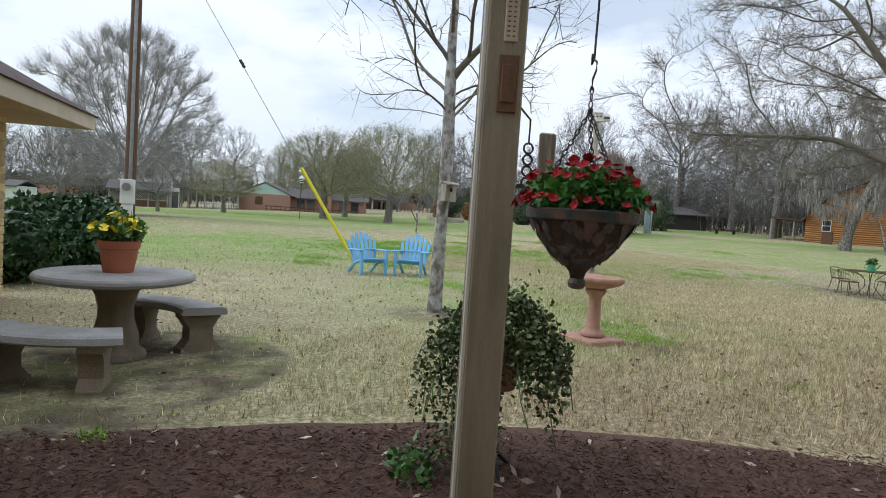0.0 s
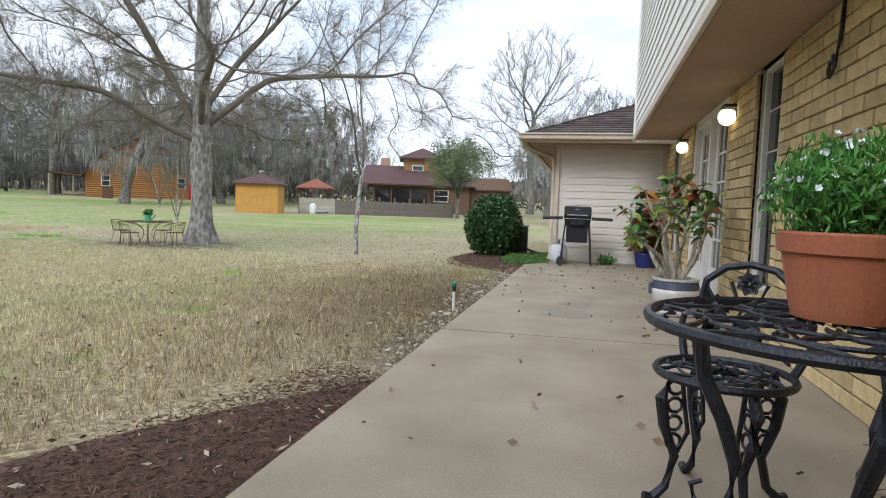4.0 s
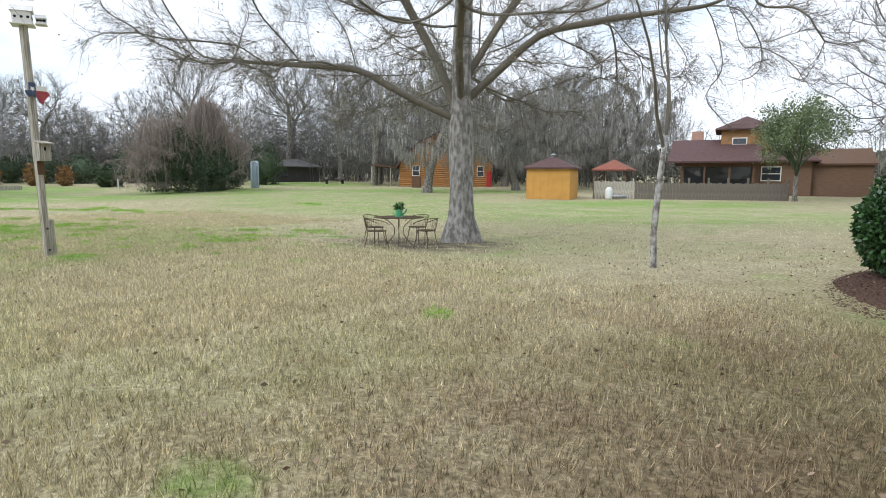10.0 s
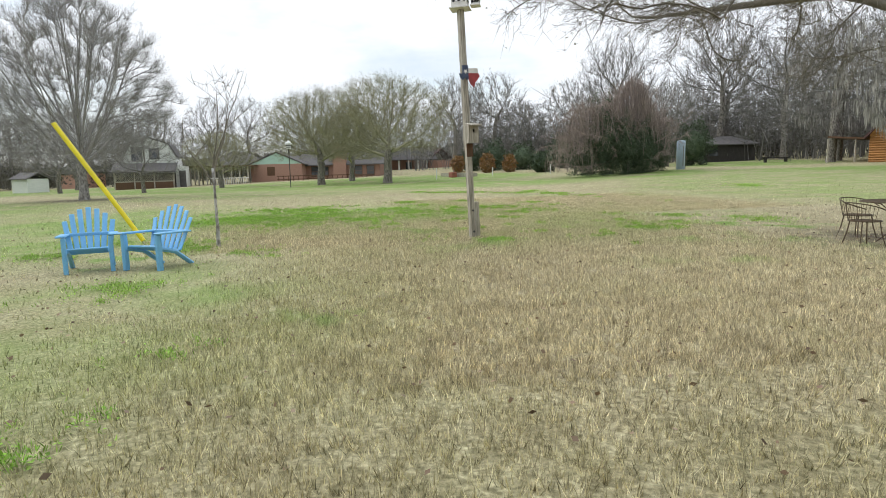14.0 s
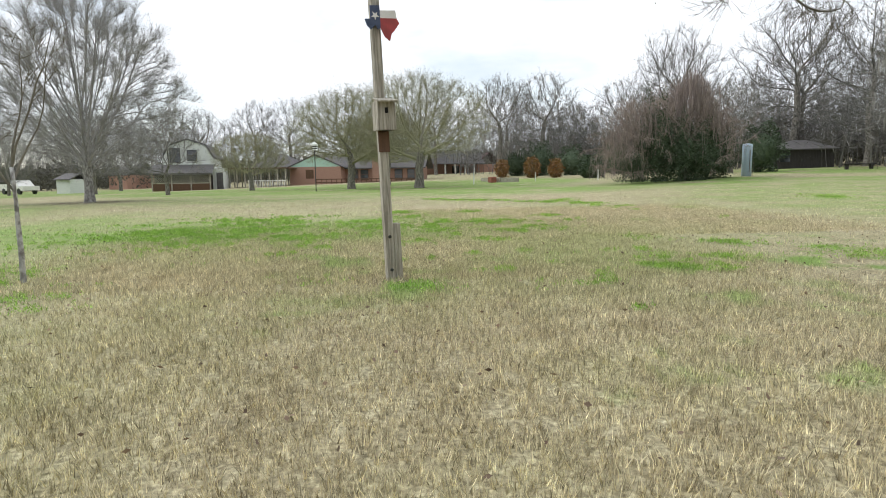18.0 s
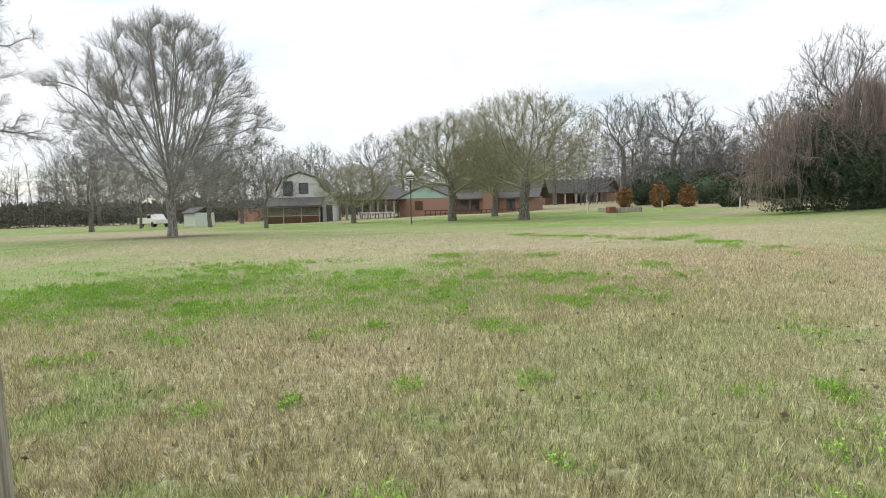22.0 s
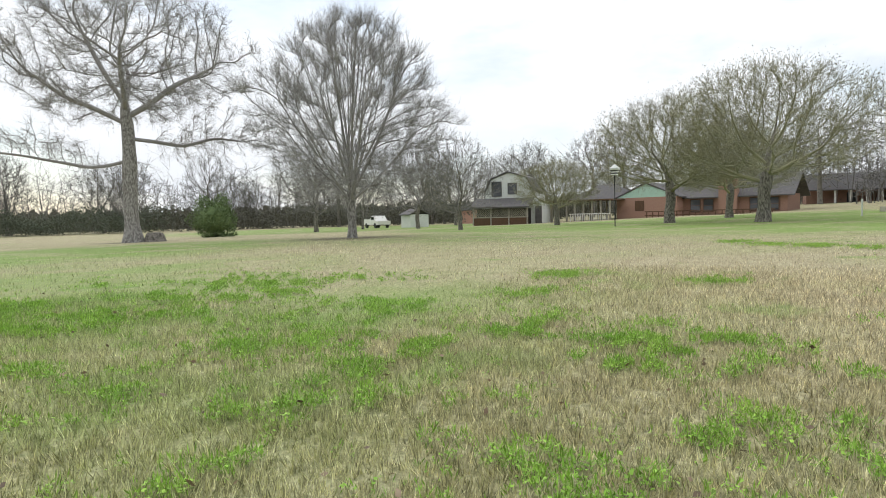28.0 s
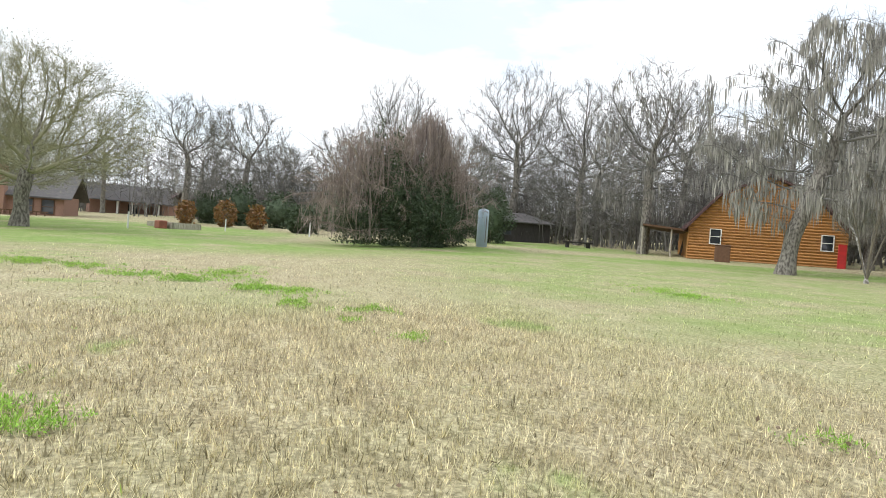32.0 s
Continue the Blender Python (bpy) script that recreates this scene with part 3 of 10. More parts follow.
def leaves(rng, points, size, tilt=1.0, long=1.6):
    """Folded leaves at points: an array of corners of four-sided faces."""
    points = np.asarray(points, float)
    n = len(points)
    d = rng.normal(size=(n, 3))
    d[:, 2] *= tilt
    d /= np.linalg.norm(d, axis=1)[:, None] + 1e-9
    e = np.cross(d, rng.normal(size=(n, 3)))
    e /= np.linalg.norm(e, axis=1)[:, None] + 1e-9
    s = size * rng.uniform(0.6, 1.3, (n, 1))
    return np.stack([points, points + d * s * 0.5 * long + e * s * 0.45, points + d * s * long, points + d * s * 0.5 * long - e * s * 0.45], 1)


def lawn_z(x, y):
    """The height of the lawn."""
    u = min(max(-x / 8, 0), 1)
    u = u * u * (3 - 2 * u)
    s = -x * 0.55 + y * 0.83 - 35
    rise = 0.036 * 6 * math.log1p(math.exp(min(s / 6, 30)))
    fall = 0.010 * 3 * math.log1p(math.exp(min((-y - 2) / 3, 30)))
    dip = 0.10 * math.exp(-((x + 11.0) ** 2 + (y - 2.3) ** 2) / 8.0)
    return min(max(-0.09 - 0.17 * u + rise - fall - dip, -0.6), 3.0)


def on_lawn(x, y, turn=0.0, lift=0.0):
    return pose(x, y, lawn_z(x, y) + lift, 0, 0, turn)


# ---- trees ----
def grow(seed, height, radius, fork, spread, limbs, levels=3, wander=0.22, droop=0.0, up=0.25, kids=6, ratio=0.62, twigs=1.0, sides=(9, 6, 4, 3, 3), lean=(0, 0), first=None, thin=0.012, flare=1.5):
    """A bare tree: (trunk corners, trunk faces, crown corners, crown faces, tips)."""
    rng = random.Random(seed)
    parts = [([], []), ([], [])]
    tips = []

    def limb(which, pts, radii, n):
        vs, fs = parts[which]
        base = len(vs)
        for i, p in enumerate(pts):
            d = (pts[min(i + 1, len(pts) - 1)] - pts[max(i - 1, 0)])
            d.normalize()
            a = d.cross(Vector((0.3, 0.9, 0.2)))
            if a.length < 0.05:
                a = d.cross(Vector((1, 0, 0)))
            a.normalize()
            b = d.cross(a)
            for k in range(n):
                c, s = math.cos(2 * math.pi * k / n), math.sin(2 * math.pi * k / n)
                w = radii[i] * (1 + (0.18 * math.sin(5.0 * k + i) if which == 0 else 0))
                vs.append(tuple(p + w * (c * a + s * b)))
        for i in range(len(pts) - 1):
            for k in range(n):
                fs.append((base + i * n + k, base + i * n + (k + 1) % n, base + (i + 1) * n + (k + 1) % n, base + (i + 1) * n + k))
        if radii[-1] > 0.02:
            fs.append(tuple(base + (len(pts) - 1) * n + k for k in range(n)))

    def ribbon(pts, radii):
        vs, fs = parts[1]
        base = len(vs)
        side = (pts[-1] - pts[0]).cross(Vector((rng.gauss(0, 1), rng.gauss(0, 1), rng.gauss(0, 1))))
        side.normalize()
        for p, r in zip(pts, radii):
            vs.append(tuple(p - side * r))
            vs.append(tuple(p + side * r))
        for i in range(len(pts) - 1):
            fs.append((base + 2 * i, base + 2 * i + 1, base + 2 * i + 3, base + 2 * i + 2))

    def branch(p, d, length, r, level):
        n_seg = (6, 7, 5, 4, 3)[min(level, 4)] if level < levels else 2
        pts, radii = [p.copy()], [r]
        step = length / n_seg
        w = wander * (1.0 + 0.25 * level)
        for i in range(n_seg):
            d = d + Vector((rng.gauss(0, w), rng.gauss(0, w), rng.gauss(0, w * 0.8) + (up if level > 0 else 0) * 0.25 - droop * 0.2 * (level > 1)))
            d.normalize()
            p = p + d * step
            pts.append(p.copy())
            radii.append(max(r * (1 - 0.82 * (i + 1) / n_seg), thin * 0.5))
        if level >= levels:
            ribbon(pts, radii)
        else:
            limb(1, pts, radii, sides[min(level, 4)])
        if level >= levels:
            tips.append((pts[-1], d.copy()))
            return
        count = max(2, int(kids * (twigs if level == levels - 1 else 1.0) + rng.random()))
        for k in range(count):
            f = rng.uniform(0.25, 1.0)
            i = min(int(f * n_seg), n_seg - 1)
            q = pts[i].lerp(pts[i + 1], f * n_seg - i)
            along = (pts[i + 1] - pts[i]).normalized()
            side = along.cross(Vector((rng.gauss(0, 1), rng.gauss(0, 1), rng.gauss(0, 1))))
            side.normalize()
            nd = along * rng.uniform(0.45, 0.9) + side * rng.uniform(0.5, 0.95)
            nd.normalize()
            branch(q, nd, length * ratio * rng.uniform(0.65, 1.1) * (1.15 - 0.45 * f), max(radii[i] * 0.62, thin), level + 1)

    top = Vector((lean[0], lean[1], fork))
    pts, radii = [], []
    for i in range(8):
        f = i / 7
        pts.append(Vector((lean[0] * f * f + rng.gauss(0, radius * 0.10), lean[1] * f * f + rng.gauss(0, radius * 0.10), fork * f - 0.15 * (i == 0))))
        radii.append(radius * (1 - 0.28 * f) * (1 + (flare - 1) * max(0, 1 - f * 5) ** 1.5 + 0.06 * rng.random()))
    limb(0, pts, radii, 12)
    if first:
        for z, turn, rise, length, r in first:
            f = min(z / fork, 1.0)
            p = Vector((lean[0] * f * f, lean[1] * f * f, z))
            a, e = radians(turn), radians(rise)
            branch(p, Vector((math.cos(a) * math.cos(e), math.sin(a) * math.cos(e), math.sin(e))), length, r, 1)
    for k in range(limbs):
        a = 2 * math.pi * (k + rng.uniform(-0.3, 0.3)) / max(limbs, 1)
        tilt = spread * rng.uniform(0.55, 1.15) if k else spread * 0.15
        d = Vector((math.sin(tilt) * math.cos(a), math.sin(tilt) * math.sin(a), math.cos(tilt)))
        f = rng.uniform(0.72, 1.0) if k > 1 else 1.0
        branch(Vector((lean[0] * f * f, lean[1] * f * f, fork * f)), d, (height - fork) * rng.uniform(0.75, 1.0), radius * rng.uniform(0.42, 0.62), 1)
    return parts[0][0], parts[0][1], parts[1][0], parts[1][1], tips


def colonise(seed, stem, attract, step, kill, reach=4.0, lift=0.0, jitter=0.12, cap=2600, inertia=0.35):
    """Grow a branch skeleton from a stem towards points: arrays of places and parents."""
    rg = np.random.default_rng(seed)
    pos = [np.array(p, float) for p in stem[0]]
    par = list(stem[1])
    A = np.array(attract, float)
    hub = A.mean(0) * (1, 1, 0.62)
    near = np.zeros(len(A), int)
    dist = np.full(len(A), 1e9)

    def meet(first):
        nonlocal near, dist
        Q = np.array(pos[first:])
        d = np.linalg.norm(A[:, None, :] - Q[None], axis=2)
        k = d.argmin(1)
        m = d[np.arange(len(A)), k]
        better = m < dist
        near[better] = k[better] + first
        dist[better] = m[better]

    meet(0)
    heading = [np.zeros(3)] * len(pos)
    for i in range(1, len(pos)):
        v = pos[i] - pos[par[i]]
        heading[i] = v / (np.linalg.norm(v) + 1e-9)
    kids = [0] * len(pos)
    for i in range(1, len(pos)):
        kids[par[i]] += 1
    for _ in range(200):
        live = dist > kill
        A, near, dist = A[live], near[live], dist[live]
        if len(A) == 0 or len(pos) > cap:
            break
        use = dist < reach if (dist < reach).any() else dist < dist.min() + step
        pull = {}
        dirs = (A[use] - np.array(pos)[near[use]]) / dist[use][:, None]
        for k, v in zip(near[use], dirs):
            pull[k] = pull.get(k, 0) + v
        first = len(pos)
        for k, v in pull.items():
            if kids[k] >= 5:
                continue
            away = pos[k] - hub
            v = v / (np.linalg.norm(v) + 1e-9) + away / (np.linalg.norm(away) + 1e-9) * 0.26 + heading[k] * inertia + rg.normal(size=3) * jitter + (0, 0, lift)
            v /= np.linalg.norm(v) + 1e-9
            pos.append(pos[k] + v * step)
            par.append(int(k))
            heading.append(v)
            kids.append(0)
            kids[k] += 1
        if len(pos) == first:
            break
        meet(first)
    return np.array(pos), np.array(par)


def wooden(pos, par, radius, tip, stem_n, seed, twig_len=0.7, twig_w=0.007, per=3, sub=3, up=0.3, flare=1.5, thick_at=0.05, droop=0.0, leader=0):
    """Trunk and crown meshes round a skeleton: (trunk corners, faces, crown corners, faces, tips)."""
    rg = np.random.default_rng(seed + 500)
    n = len(pos)
    count = np.ones(n)
    kids = [[] for _ in range(n)]
    leafy = np.ones(n, bool)
    for i in range(n - 1, 0, -1):
        kids[par[i]].append(i)
        leafy[par[i]] = False
    tipcount = leafy.astype(float)
    for i in range(n - 1, 0, -1):
        tipcount[par[i]] += tipcount[i]
    q = math.log(radius / tip) / math.log(max(tipcount[0], 2))
    rad = tip * np.maximum(tipcount, 1) ** q
    if leader:
        top = pos[leader - 1][2]
        for i in range(leader):
            rad[i] = max(rad[i], radius * (1 - 0.50 * max(pos[i][2], 0) / top))
    soft = pos.copy()
    for i in range(1, n):
        if kids[i]:
            soft[i] = pos[i] * 0.5 + (pos[par[i]] + pos[max(kids[i], key=lambda k: tipcount[k])]) * 0.25
    pos = soft
    sets = [([], []), ([], [])]
    flat, todo = [], [(0, None)]
    while todo:
        i, root = todo.pop()
        chain = [i] if root is None else [root, i]
        while kids[chain[-1]]:
            ks = sorted(kids[chain[-1]], key=lambda k: (k >= leader, -tipcount[k]))
            for k in ks[1:]:
                todo.append((k, chain[-1]))
            chain.append(ks[0])
        pts = pos[chain]
        rr = rad[chain].copy()
        if root is not None:
            rr[0] = rr[1] * 1.1
        which = 0 if root is None else 1
        big = rr.max()
        sides = 12 if which == 0 else 7 if big > 0.10 else 5 if big > thick_at else 3 if big > thick_at * 0.45 else 2
        vs, fs = sets[which]
        base = len(vs)
        for j in range(len(pts)):
            d = pts[min(j + 1, len(pts) - 1)] - pts[max(j - 1, 0)]
            d = d / (np.linalg.norm(d) + 1e-9)
            a = np.cross(d, (0.3, 0.9, 0.2) if abs(d[1]) < 0.8 else (1, 0, 0.1))
            a /= np.linalg.norm(a) + 1e-9
            b = np.cross(d, a)
            w = rr[j]
            if which == 0:
                w *= 1 + (flare - 1) * min(1.0, max(0, 1 - (pts[j][2] - pts[0][2] - 0.2) / (3.2 * radius))) ** 1.9
            for k in range(sides):
                c, s = math.cos(2 * math.pi * k / sides), math.sin(2 * math.pi * k / sides)
                f = w * (1 + (0.06 * math.sin(5.0 * k + 0.35 * j) + 0.05 * math.sin(2.0 * k + 0.9 * j) if which == 0 else 0))
                vs.append(tuple(pts[j] + f * (c * a + s * b)))
        for j in range(len(pts) - 1):
            for k in range(sides if sides > 2 else 1):
                fs.append((base + j * sides + k, base + j * sides + (k + 1) % sides, base + (j + 1) * sides + (k + 1) % sides, base + (j + 1) * sides + k))
    # twigs: slender tapering slips along the thin branches
    thin_n = np.array([i for i in range(stem_n, n) if rad[i] < max(tip * 3.2, thick_at * 0.5)])
    src = np.repeat(thin_n, per)
    along = pos[src] - pos[par[src]]
    along /= np.linalg.norm(along, axis=1)[:, None] + 1e-9
    f = rg.random((len(src), 1))
    start = pos[src] * f + pos[par[src]] * (1 - f)
    hub = pos[stem_n:].mean(0) * (1, 1, 0.7)
    away = start - hub
    away /= np.linalg.norm(away, axis=1)[:, None] + 1e-9
    d = along * 0.5 + away * 0.55 + rg.normal(size=start.shape) * 0.5 + (0, 0, up - droop)
    d /= np.linalg.norm(d, axis=1)[:, None]
    ln = twig_len * rg.uniform(0.5, 1.25, (len(src), 1))
    tri = [slips(rg, start, d, ln, twig_w)]
    tips = start + d * ln
    for _ in range(sub):
        f = rg.uniform(0.25, 0.95, (len(src), 1))
        d2 = d * 0.75 + rg.normal(size=d.shape) * 0.5 + (0, 0, up * 0.5 - droop)
        d2 /= np.linalg.norm(d2, axis=1)[:, None]
        tri.append(slips(rg, start + d * ln * f, d2, ln * rg.uniform(0.35, 0.7, (len(src), 1)), twig_w * 0.7))
    tri = np.concatenate(tri).reshape(-1, 3)
    vs, fs = sets[1]
    base = len(vs)
    vs += [tuple(v) for v in tri]
    fs += [(base + 3 * i, base + 3 * i + 1, base + 3 * i + 2) for i in range(len(tri) // 3)]
    marks = [(Vector(p), None) for p in tips]
    forks = [Vector(pos[i]) for i in range(stem_n, n) if rad[i] < radius * 0.4]
    return sets[0][0], sets[0][1], vs, fs, marks, forks


def slips(rg, start, d, ln, w):
    e = np.cross(d, rg.normal(size=d.shape))
    e /= np.linalg.norm(e, axis=1)[:, None] + 1e-9
    e *= w * rg.uniform(0.7, 1.3, (len(d), 1))
    return np.stack([start - e, start + e, start + d * ln], 1)


def stem_line(points, gap=0.35, limbs=()):
    """A stem with limbs as a chain of places and parents."""
    pos, par = [], []

    def run(pts, root):
        last = root
        for a, b in zip(pts, pts[1:]):
            a, b = np.array(a, float), np.array(b, float)
            k = max(1, int(np.linalg.norm(b - a) / gap))
            for i in range(k + (1 if last is None else 0)):
                f = (i + (0 if last is None and not pos else 1)) / k if last is not None or pos else i / k
                pos.append(a + (b - a) * min(f, 1.0))
                par.append(0 if last is None else last)
                last = len(pos) - 1
    run(points, None)
    trunk_n = len(pos)
    for pts in limbs:
        d = [np.linalg.norm(np.array(pts[0]) - pos[i]) for i in range(trunk_n)]
        r = int(np.argmin(d))
        run([tuple(pos[r])] + list(pts[1:]), r)
    return pos, par


def dome(rng, n, r, z0, z1, wide=0.5, fill=0.35, low=0.0, power=1.0):
    """Places in a crown: widest at the share `wide` of its height."""
    out = []
    while len(out) < n:
        h = rng.random() ** power
        k = math.sqrt(max(0.0, 1 - ((h - wide) / (1 - wide if h > wide else wide + low)) ** 2))
        a, q = rng.uniform(0, 6.283), fill + (1 - fill) * rng.random() ** 0.5
        if rng.random() < 0.35:
            q = rng.random() ** 0.5
        q *= rng.uniform(0.82, 1.08) * (1 + 0.10 * math.sin(3 * a + 5 * h) + 0.07 * math.sin(7 * a + 11 * h))
        out.append((r * k * q * math.cos(a), r * k * q * math.sin(a), z0 + (z1 - z0) * h))
    return out


def moss_mesh(rng, made, n, drop, width):
    """Grey strands in clumps that hang from the branches."""
    at = made[5]
    quads = []
    for p in [at[i] for i in rng.integers(0, len(at), n)]:
        size = rng.uniform(0.4, 1.25)
        x0, y0, z0 = p.x + rng.normal() * 0.08, p.y + rng.normal() * 0.08, p.z
        for _ in range(7):
            x, y = x0 + rng.normal() * 0.13 * size, y0 + rng.normal() * 0.13 * size
            a, l, w = rng.uniform(0, 6.28), drop * size * rng.uniform(0.35, 1.1), width * rng.uniform(0.5, 1.3)
            dx, dy = math.cos(a) * w, math.sin(a) * w
            bot = max(z0 - l, 0.8)
            mid = z0 - (z0 - bot) * 0.45
            bx, by = rng.normal() * 0.05, rng.normal() * 0.05
            quads.append((x - dx * 0.4, y - dy * 0.4, z0))
            quads.append((x + bx + dx, y + by + dy, mid))
            quads.append((x + bx * 0.5, y + by * 0.5, bot))
            quads.append((x + bx - dx, y + by - dy, mid - 0.05))
    return polys("moss", quads, 4, M_MOSS)


def tree(name, m, label, made, bark, twig, category="tree", group="", moss=None, seed=0, buds=None):
    """A tree with its trunk, crown, and moss or buds where it has them."""
    t = thing(name, m, label, category, group)
    part("trunk", raw("trunk", made[0], made[1], bark, True), bark, t)
    part("crown", raw("crown", made[2], made[3], twig, True), twig, t)
    rng = np.random.default_rng(seed)
    if moss:
        tagged(part("moss", moss_mesh(rng, made, *moss), M_MOSS, t, "grey hanging moss"), kind="stuff")
    if buds:
        n, size, material = buds
        ps = np.array([tuple(made[4][i][0]) for i in rng.integers(0, len(made[4]), n)]) + rng.normal(size=(n, 3)) * 0.22
        tagged(part("budding_foliage", polys("budding_foliage", leaves(rng, ps, size), 4, material), material, t, "sparse budding leaves"), kind="stuff")
    return t


def bush_points(rng, n, rx, ry, rz, z0=0.0, lump=0.18, shell=0.55):
    d = rng.normal(size=(n, 3))
    d /= np.linalg.norm(d, axis=1)[:, None]
    k = shell + (1 - shell) * rng.random((n, 1)) ** 0.6
    wob = 1 + lump * np.sin(5 * d[:, :1] + 2 * d[:, 2:]) * np.cos(6 * d[:, 1:2] + 3 * d[:, 2:] + 1)
    p = d * k * wob * (rx, ry, rz)
    p[:, 2] = np.maximum(p[:, 2] + rz * 0.92 + z0, 0.04 + rng.random(n) * 0.1)
    return p


# ---- ground, patio, beds ----
def axis_steps(lo, hi, near, fine, coarse):
    xs, x = [], lo
    while x < hi:
        xs.append(x)
        far = max(0.0, abs(x - near) - 25)
        x += min(fine + far * 0.09, coarse)
    return xs + [hi]


gx, gy = axis_steps(-420, 220, -10, 0.9, 30), axis_steps(-420, 420, 8, 0.9, 30)
gv, gf = [], []
for x in gx:
    for y in gy:
        gv.append((x, y, lawn_z(x, y) + (0.005 * noise.noise((x * 0.35, y * 0.35, 0)) if abs(x + 15) < 40 and x < -1.2 else 0)))
for i in range(len(gx) - 1):
    for j in range(len(gy) - 1):
        a = i * len(gy) + j
        gf.append((a, a + len(gy), a + len(gy) + 1, a + 1))
tagged(part("ground", raw("ground", gv, gf, M_LAWN, True), M_LAWN), "dormant straw-coloured lawn with green clover patches", "lawn", kind="structure")

WALL_X, PATIO_X, GAR_Y, GAR_X = 2.30, -0.05, 12.43, 0.36
bm = B()
prism(bm, [(PATIO_X, -4.0), (WALL_X, -4.0), (WALL_X, 5.57), (PATIO_X, 5.43)], -0.35, 0.0)
tagged(part("patio", bm, M_CONCRETE), "tan concrete patio slab with dry leaves", "patio", kind="structure")
bm = B()
prism(bm, [(PATIO_X, 5.452), (WALL_X, 5.592), (WALL_X, GAR_Y), (GAR_X, GAR_Y), (0.12, 11.62), (PATIO_X, 11.35)], -0.35, 0.0)
tagged(part("patio", bm, M_CONCRETE), "tan concrete patio slab with damp stains", "patio", kind="structure")


def blot(name, x, y, rx, ry, turn, material, z, seed, label, n=26, category="stain", thick=0.0012):
    rng = random.Random(seed)
    k = [1 + rng.gauss(0, 0.09) for _ in range(n)]
    bm2 = B()
    c, s = math.cos(radians(turn)), math.sin(radians(turn))
    pts = []
    for i in range(n):
        a = 2 * math.pi * i / n
        r = (k[i] + k[i - 1]) / 2
        px, py = rx * r * math.cos(a), ry * r * math.sin(a)
        pts.append((x + c * px - s * py, y + s * px + c * py))
    prism(bm2, pts, z - 0.002, z + thick)
    return tagged(part(name, bm2, material), label, category, kind="structure")


blot("patio_stain", 0.90, 7.15, 0.17, 0.20, 0, M_STAIN, 0.0, 3, "dark damp stain on the concrete patio")
blot("patio_stain", 0.86, 6.52, 0.24, 0.22, 10, M_STAIN, 0.0, 4, "larger dark damp stain on the concrete patio")


def bed(name, outline, label, seed, height=0.035):
    """A mulch bed, mounded in the middle, on the lawn."""
    bm2 = B()
    n = len(outline)
    cx, cy = sum(p[0] for p in outline) / n, sum(p[1] for p in outline) / n
    rows = []
    for f in (1.0, 0.93, 0.8, 0.6, 0.35):
        rows.append([bm2.verts.new((cx + (px - cx) * f, cy + (py - cy) * f, lawn_z(cx + (px - cx) * f, cy + (py - cy) * f) + (-0.02 if f == 1.0 else height * (1.15 - f * 0.6) + 0.012 * noise.noise((px * 3 * f, py * 3 * f, seed))))) for px, py in outline])
    mid = bm2.verts.new((cx, cy, lawn_z(cx, cy) + height * 1.2))
    for r, s in zip(rows, rows[1:]):
        for k in range(n):
            bm2.faces.new((r[k], r[(k + 1) % n], s[(k + 1) % n], s[k]))
    for k in range(n):
        bm2.faces.new((rows[-1][k], rows[-1][(k + 1) % n], mid))
    return tagged(part(name, bm2, M_MULCH, smooth=True), label, "flower bed", kind="structure")


def smooth_outline(ctrl, steps=6):
    out = []
    n = len(ctrl)
    for i in range(n):
        p0, p1, p2, p3 = (Vector((*ctrl[(i + k) % n], 0)) for k in (-1, 0, 1, 2))
        for s in range(steps):
            t = s / steps
            q = 0.5 * ((2 * p1) + (p2 - p0) * t + (2 * p0 - 5 * p1 + 4 * p2 - p3) * t * t + (3 * p1 - p0 - 3 * p2 + p3) * t ** 3)
            out.append((q.x, q.y))
    return out


BED_A = smooth_outline([(-0.02, -2.2), (-0.02, 0.5), (-0.02, 3.0), (-0.05, 4.4), (-0.45, 3.95), (-1.0, 3.1), (-1.42, 2.0), (-1.62, 0.9), (-1.55, -0.4), (-1.3, -1.6), (-0.6, -2.4)])
bed("mulch_bed", BED_A, "dark brown mulch bed along the patio edge", 1)
BED_B = smooth_outline([(-0.10, 10.3), (-0.06, 11.35), (0.06, 12.2), (0.2, 13.6), (0.2, 15.8), (-0.6, 15.6), (-1.5, 14.6), (-1.75, 13.3), (-1.3, 11.9), (-0.6, 10.9)])
bed("mulch_bed", BED_B, "dark mulch bed round the clipped shrub", 2)

# ---- the house: rear wall, upper floor, garage ----
DOOR_Y0, DOOR_Y1, DOOR_Z0, DOOR_Z1 = 7.52, 9.53, 0.10, 2.15
WIN_A = (5.80, 6.50, 0.36, 2.15)
WIN_B = (10.60, 11.30, 0.37, 2.15)


def wall_with_holes(name, along, across0, across1, start, end, z0, z1, holes, material, label, parent=None):
    """A thick wall along x or y with openings (start, end, bottom, top)."""
    bm2 = B()
    cuts = sorted({start, end, *[h[0] for h in holes], *[h[1] for h in holes]})
    for a, b in zip(cuts, cuts[1:]):
        inside = [h for h in holes if h[0] <= a and h[1] >= b]
        levels = [(z0, z1)] if not inside else [(z0, inside[0][2]), (inside[0][3], z1)]
        for lo, hi in levels:
            if hi - lo > 0.005:
                if along == "y":
                    box(bm2, across0, across1, a, b, lo, hi)
                else:
                    box(bm2, a, b, across0, across1, lo, hi)
    bmesh.ops.remove_doubles(bm2, verts=bm2.verts, dist=0.0005)
    ob = part(name, bm2, material, parent)
    return tagged(ob, label, "wall", kind="structure") if parent is None else ob


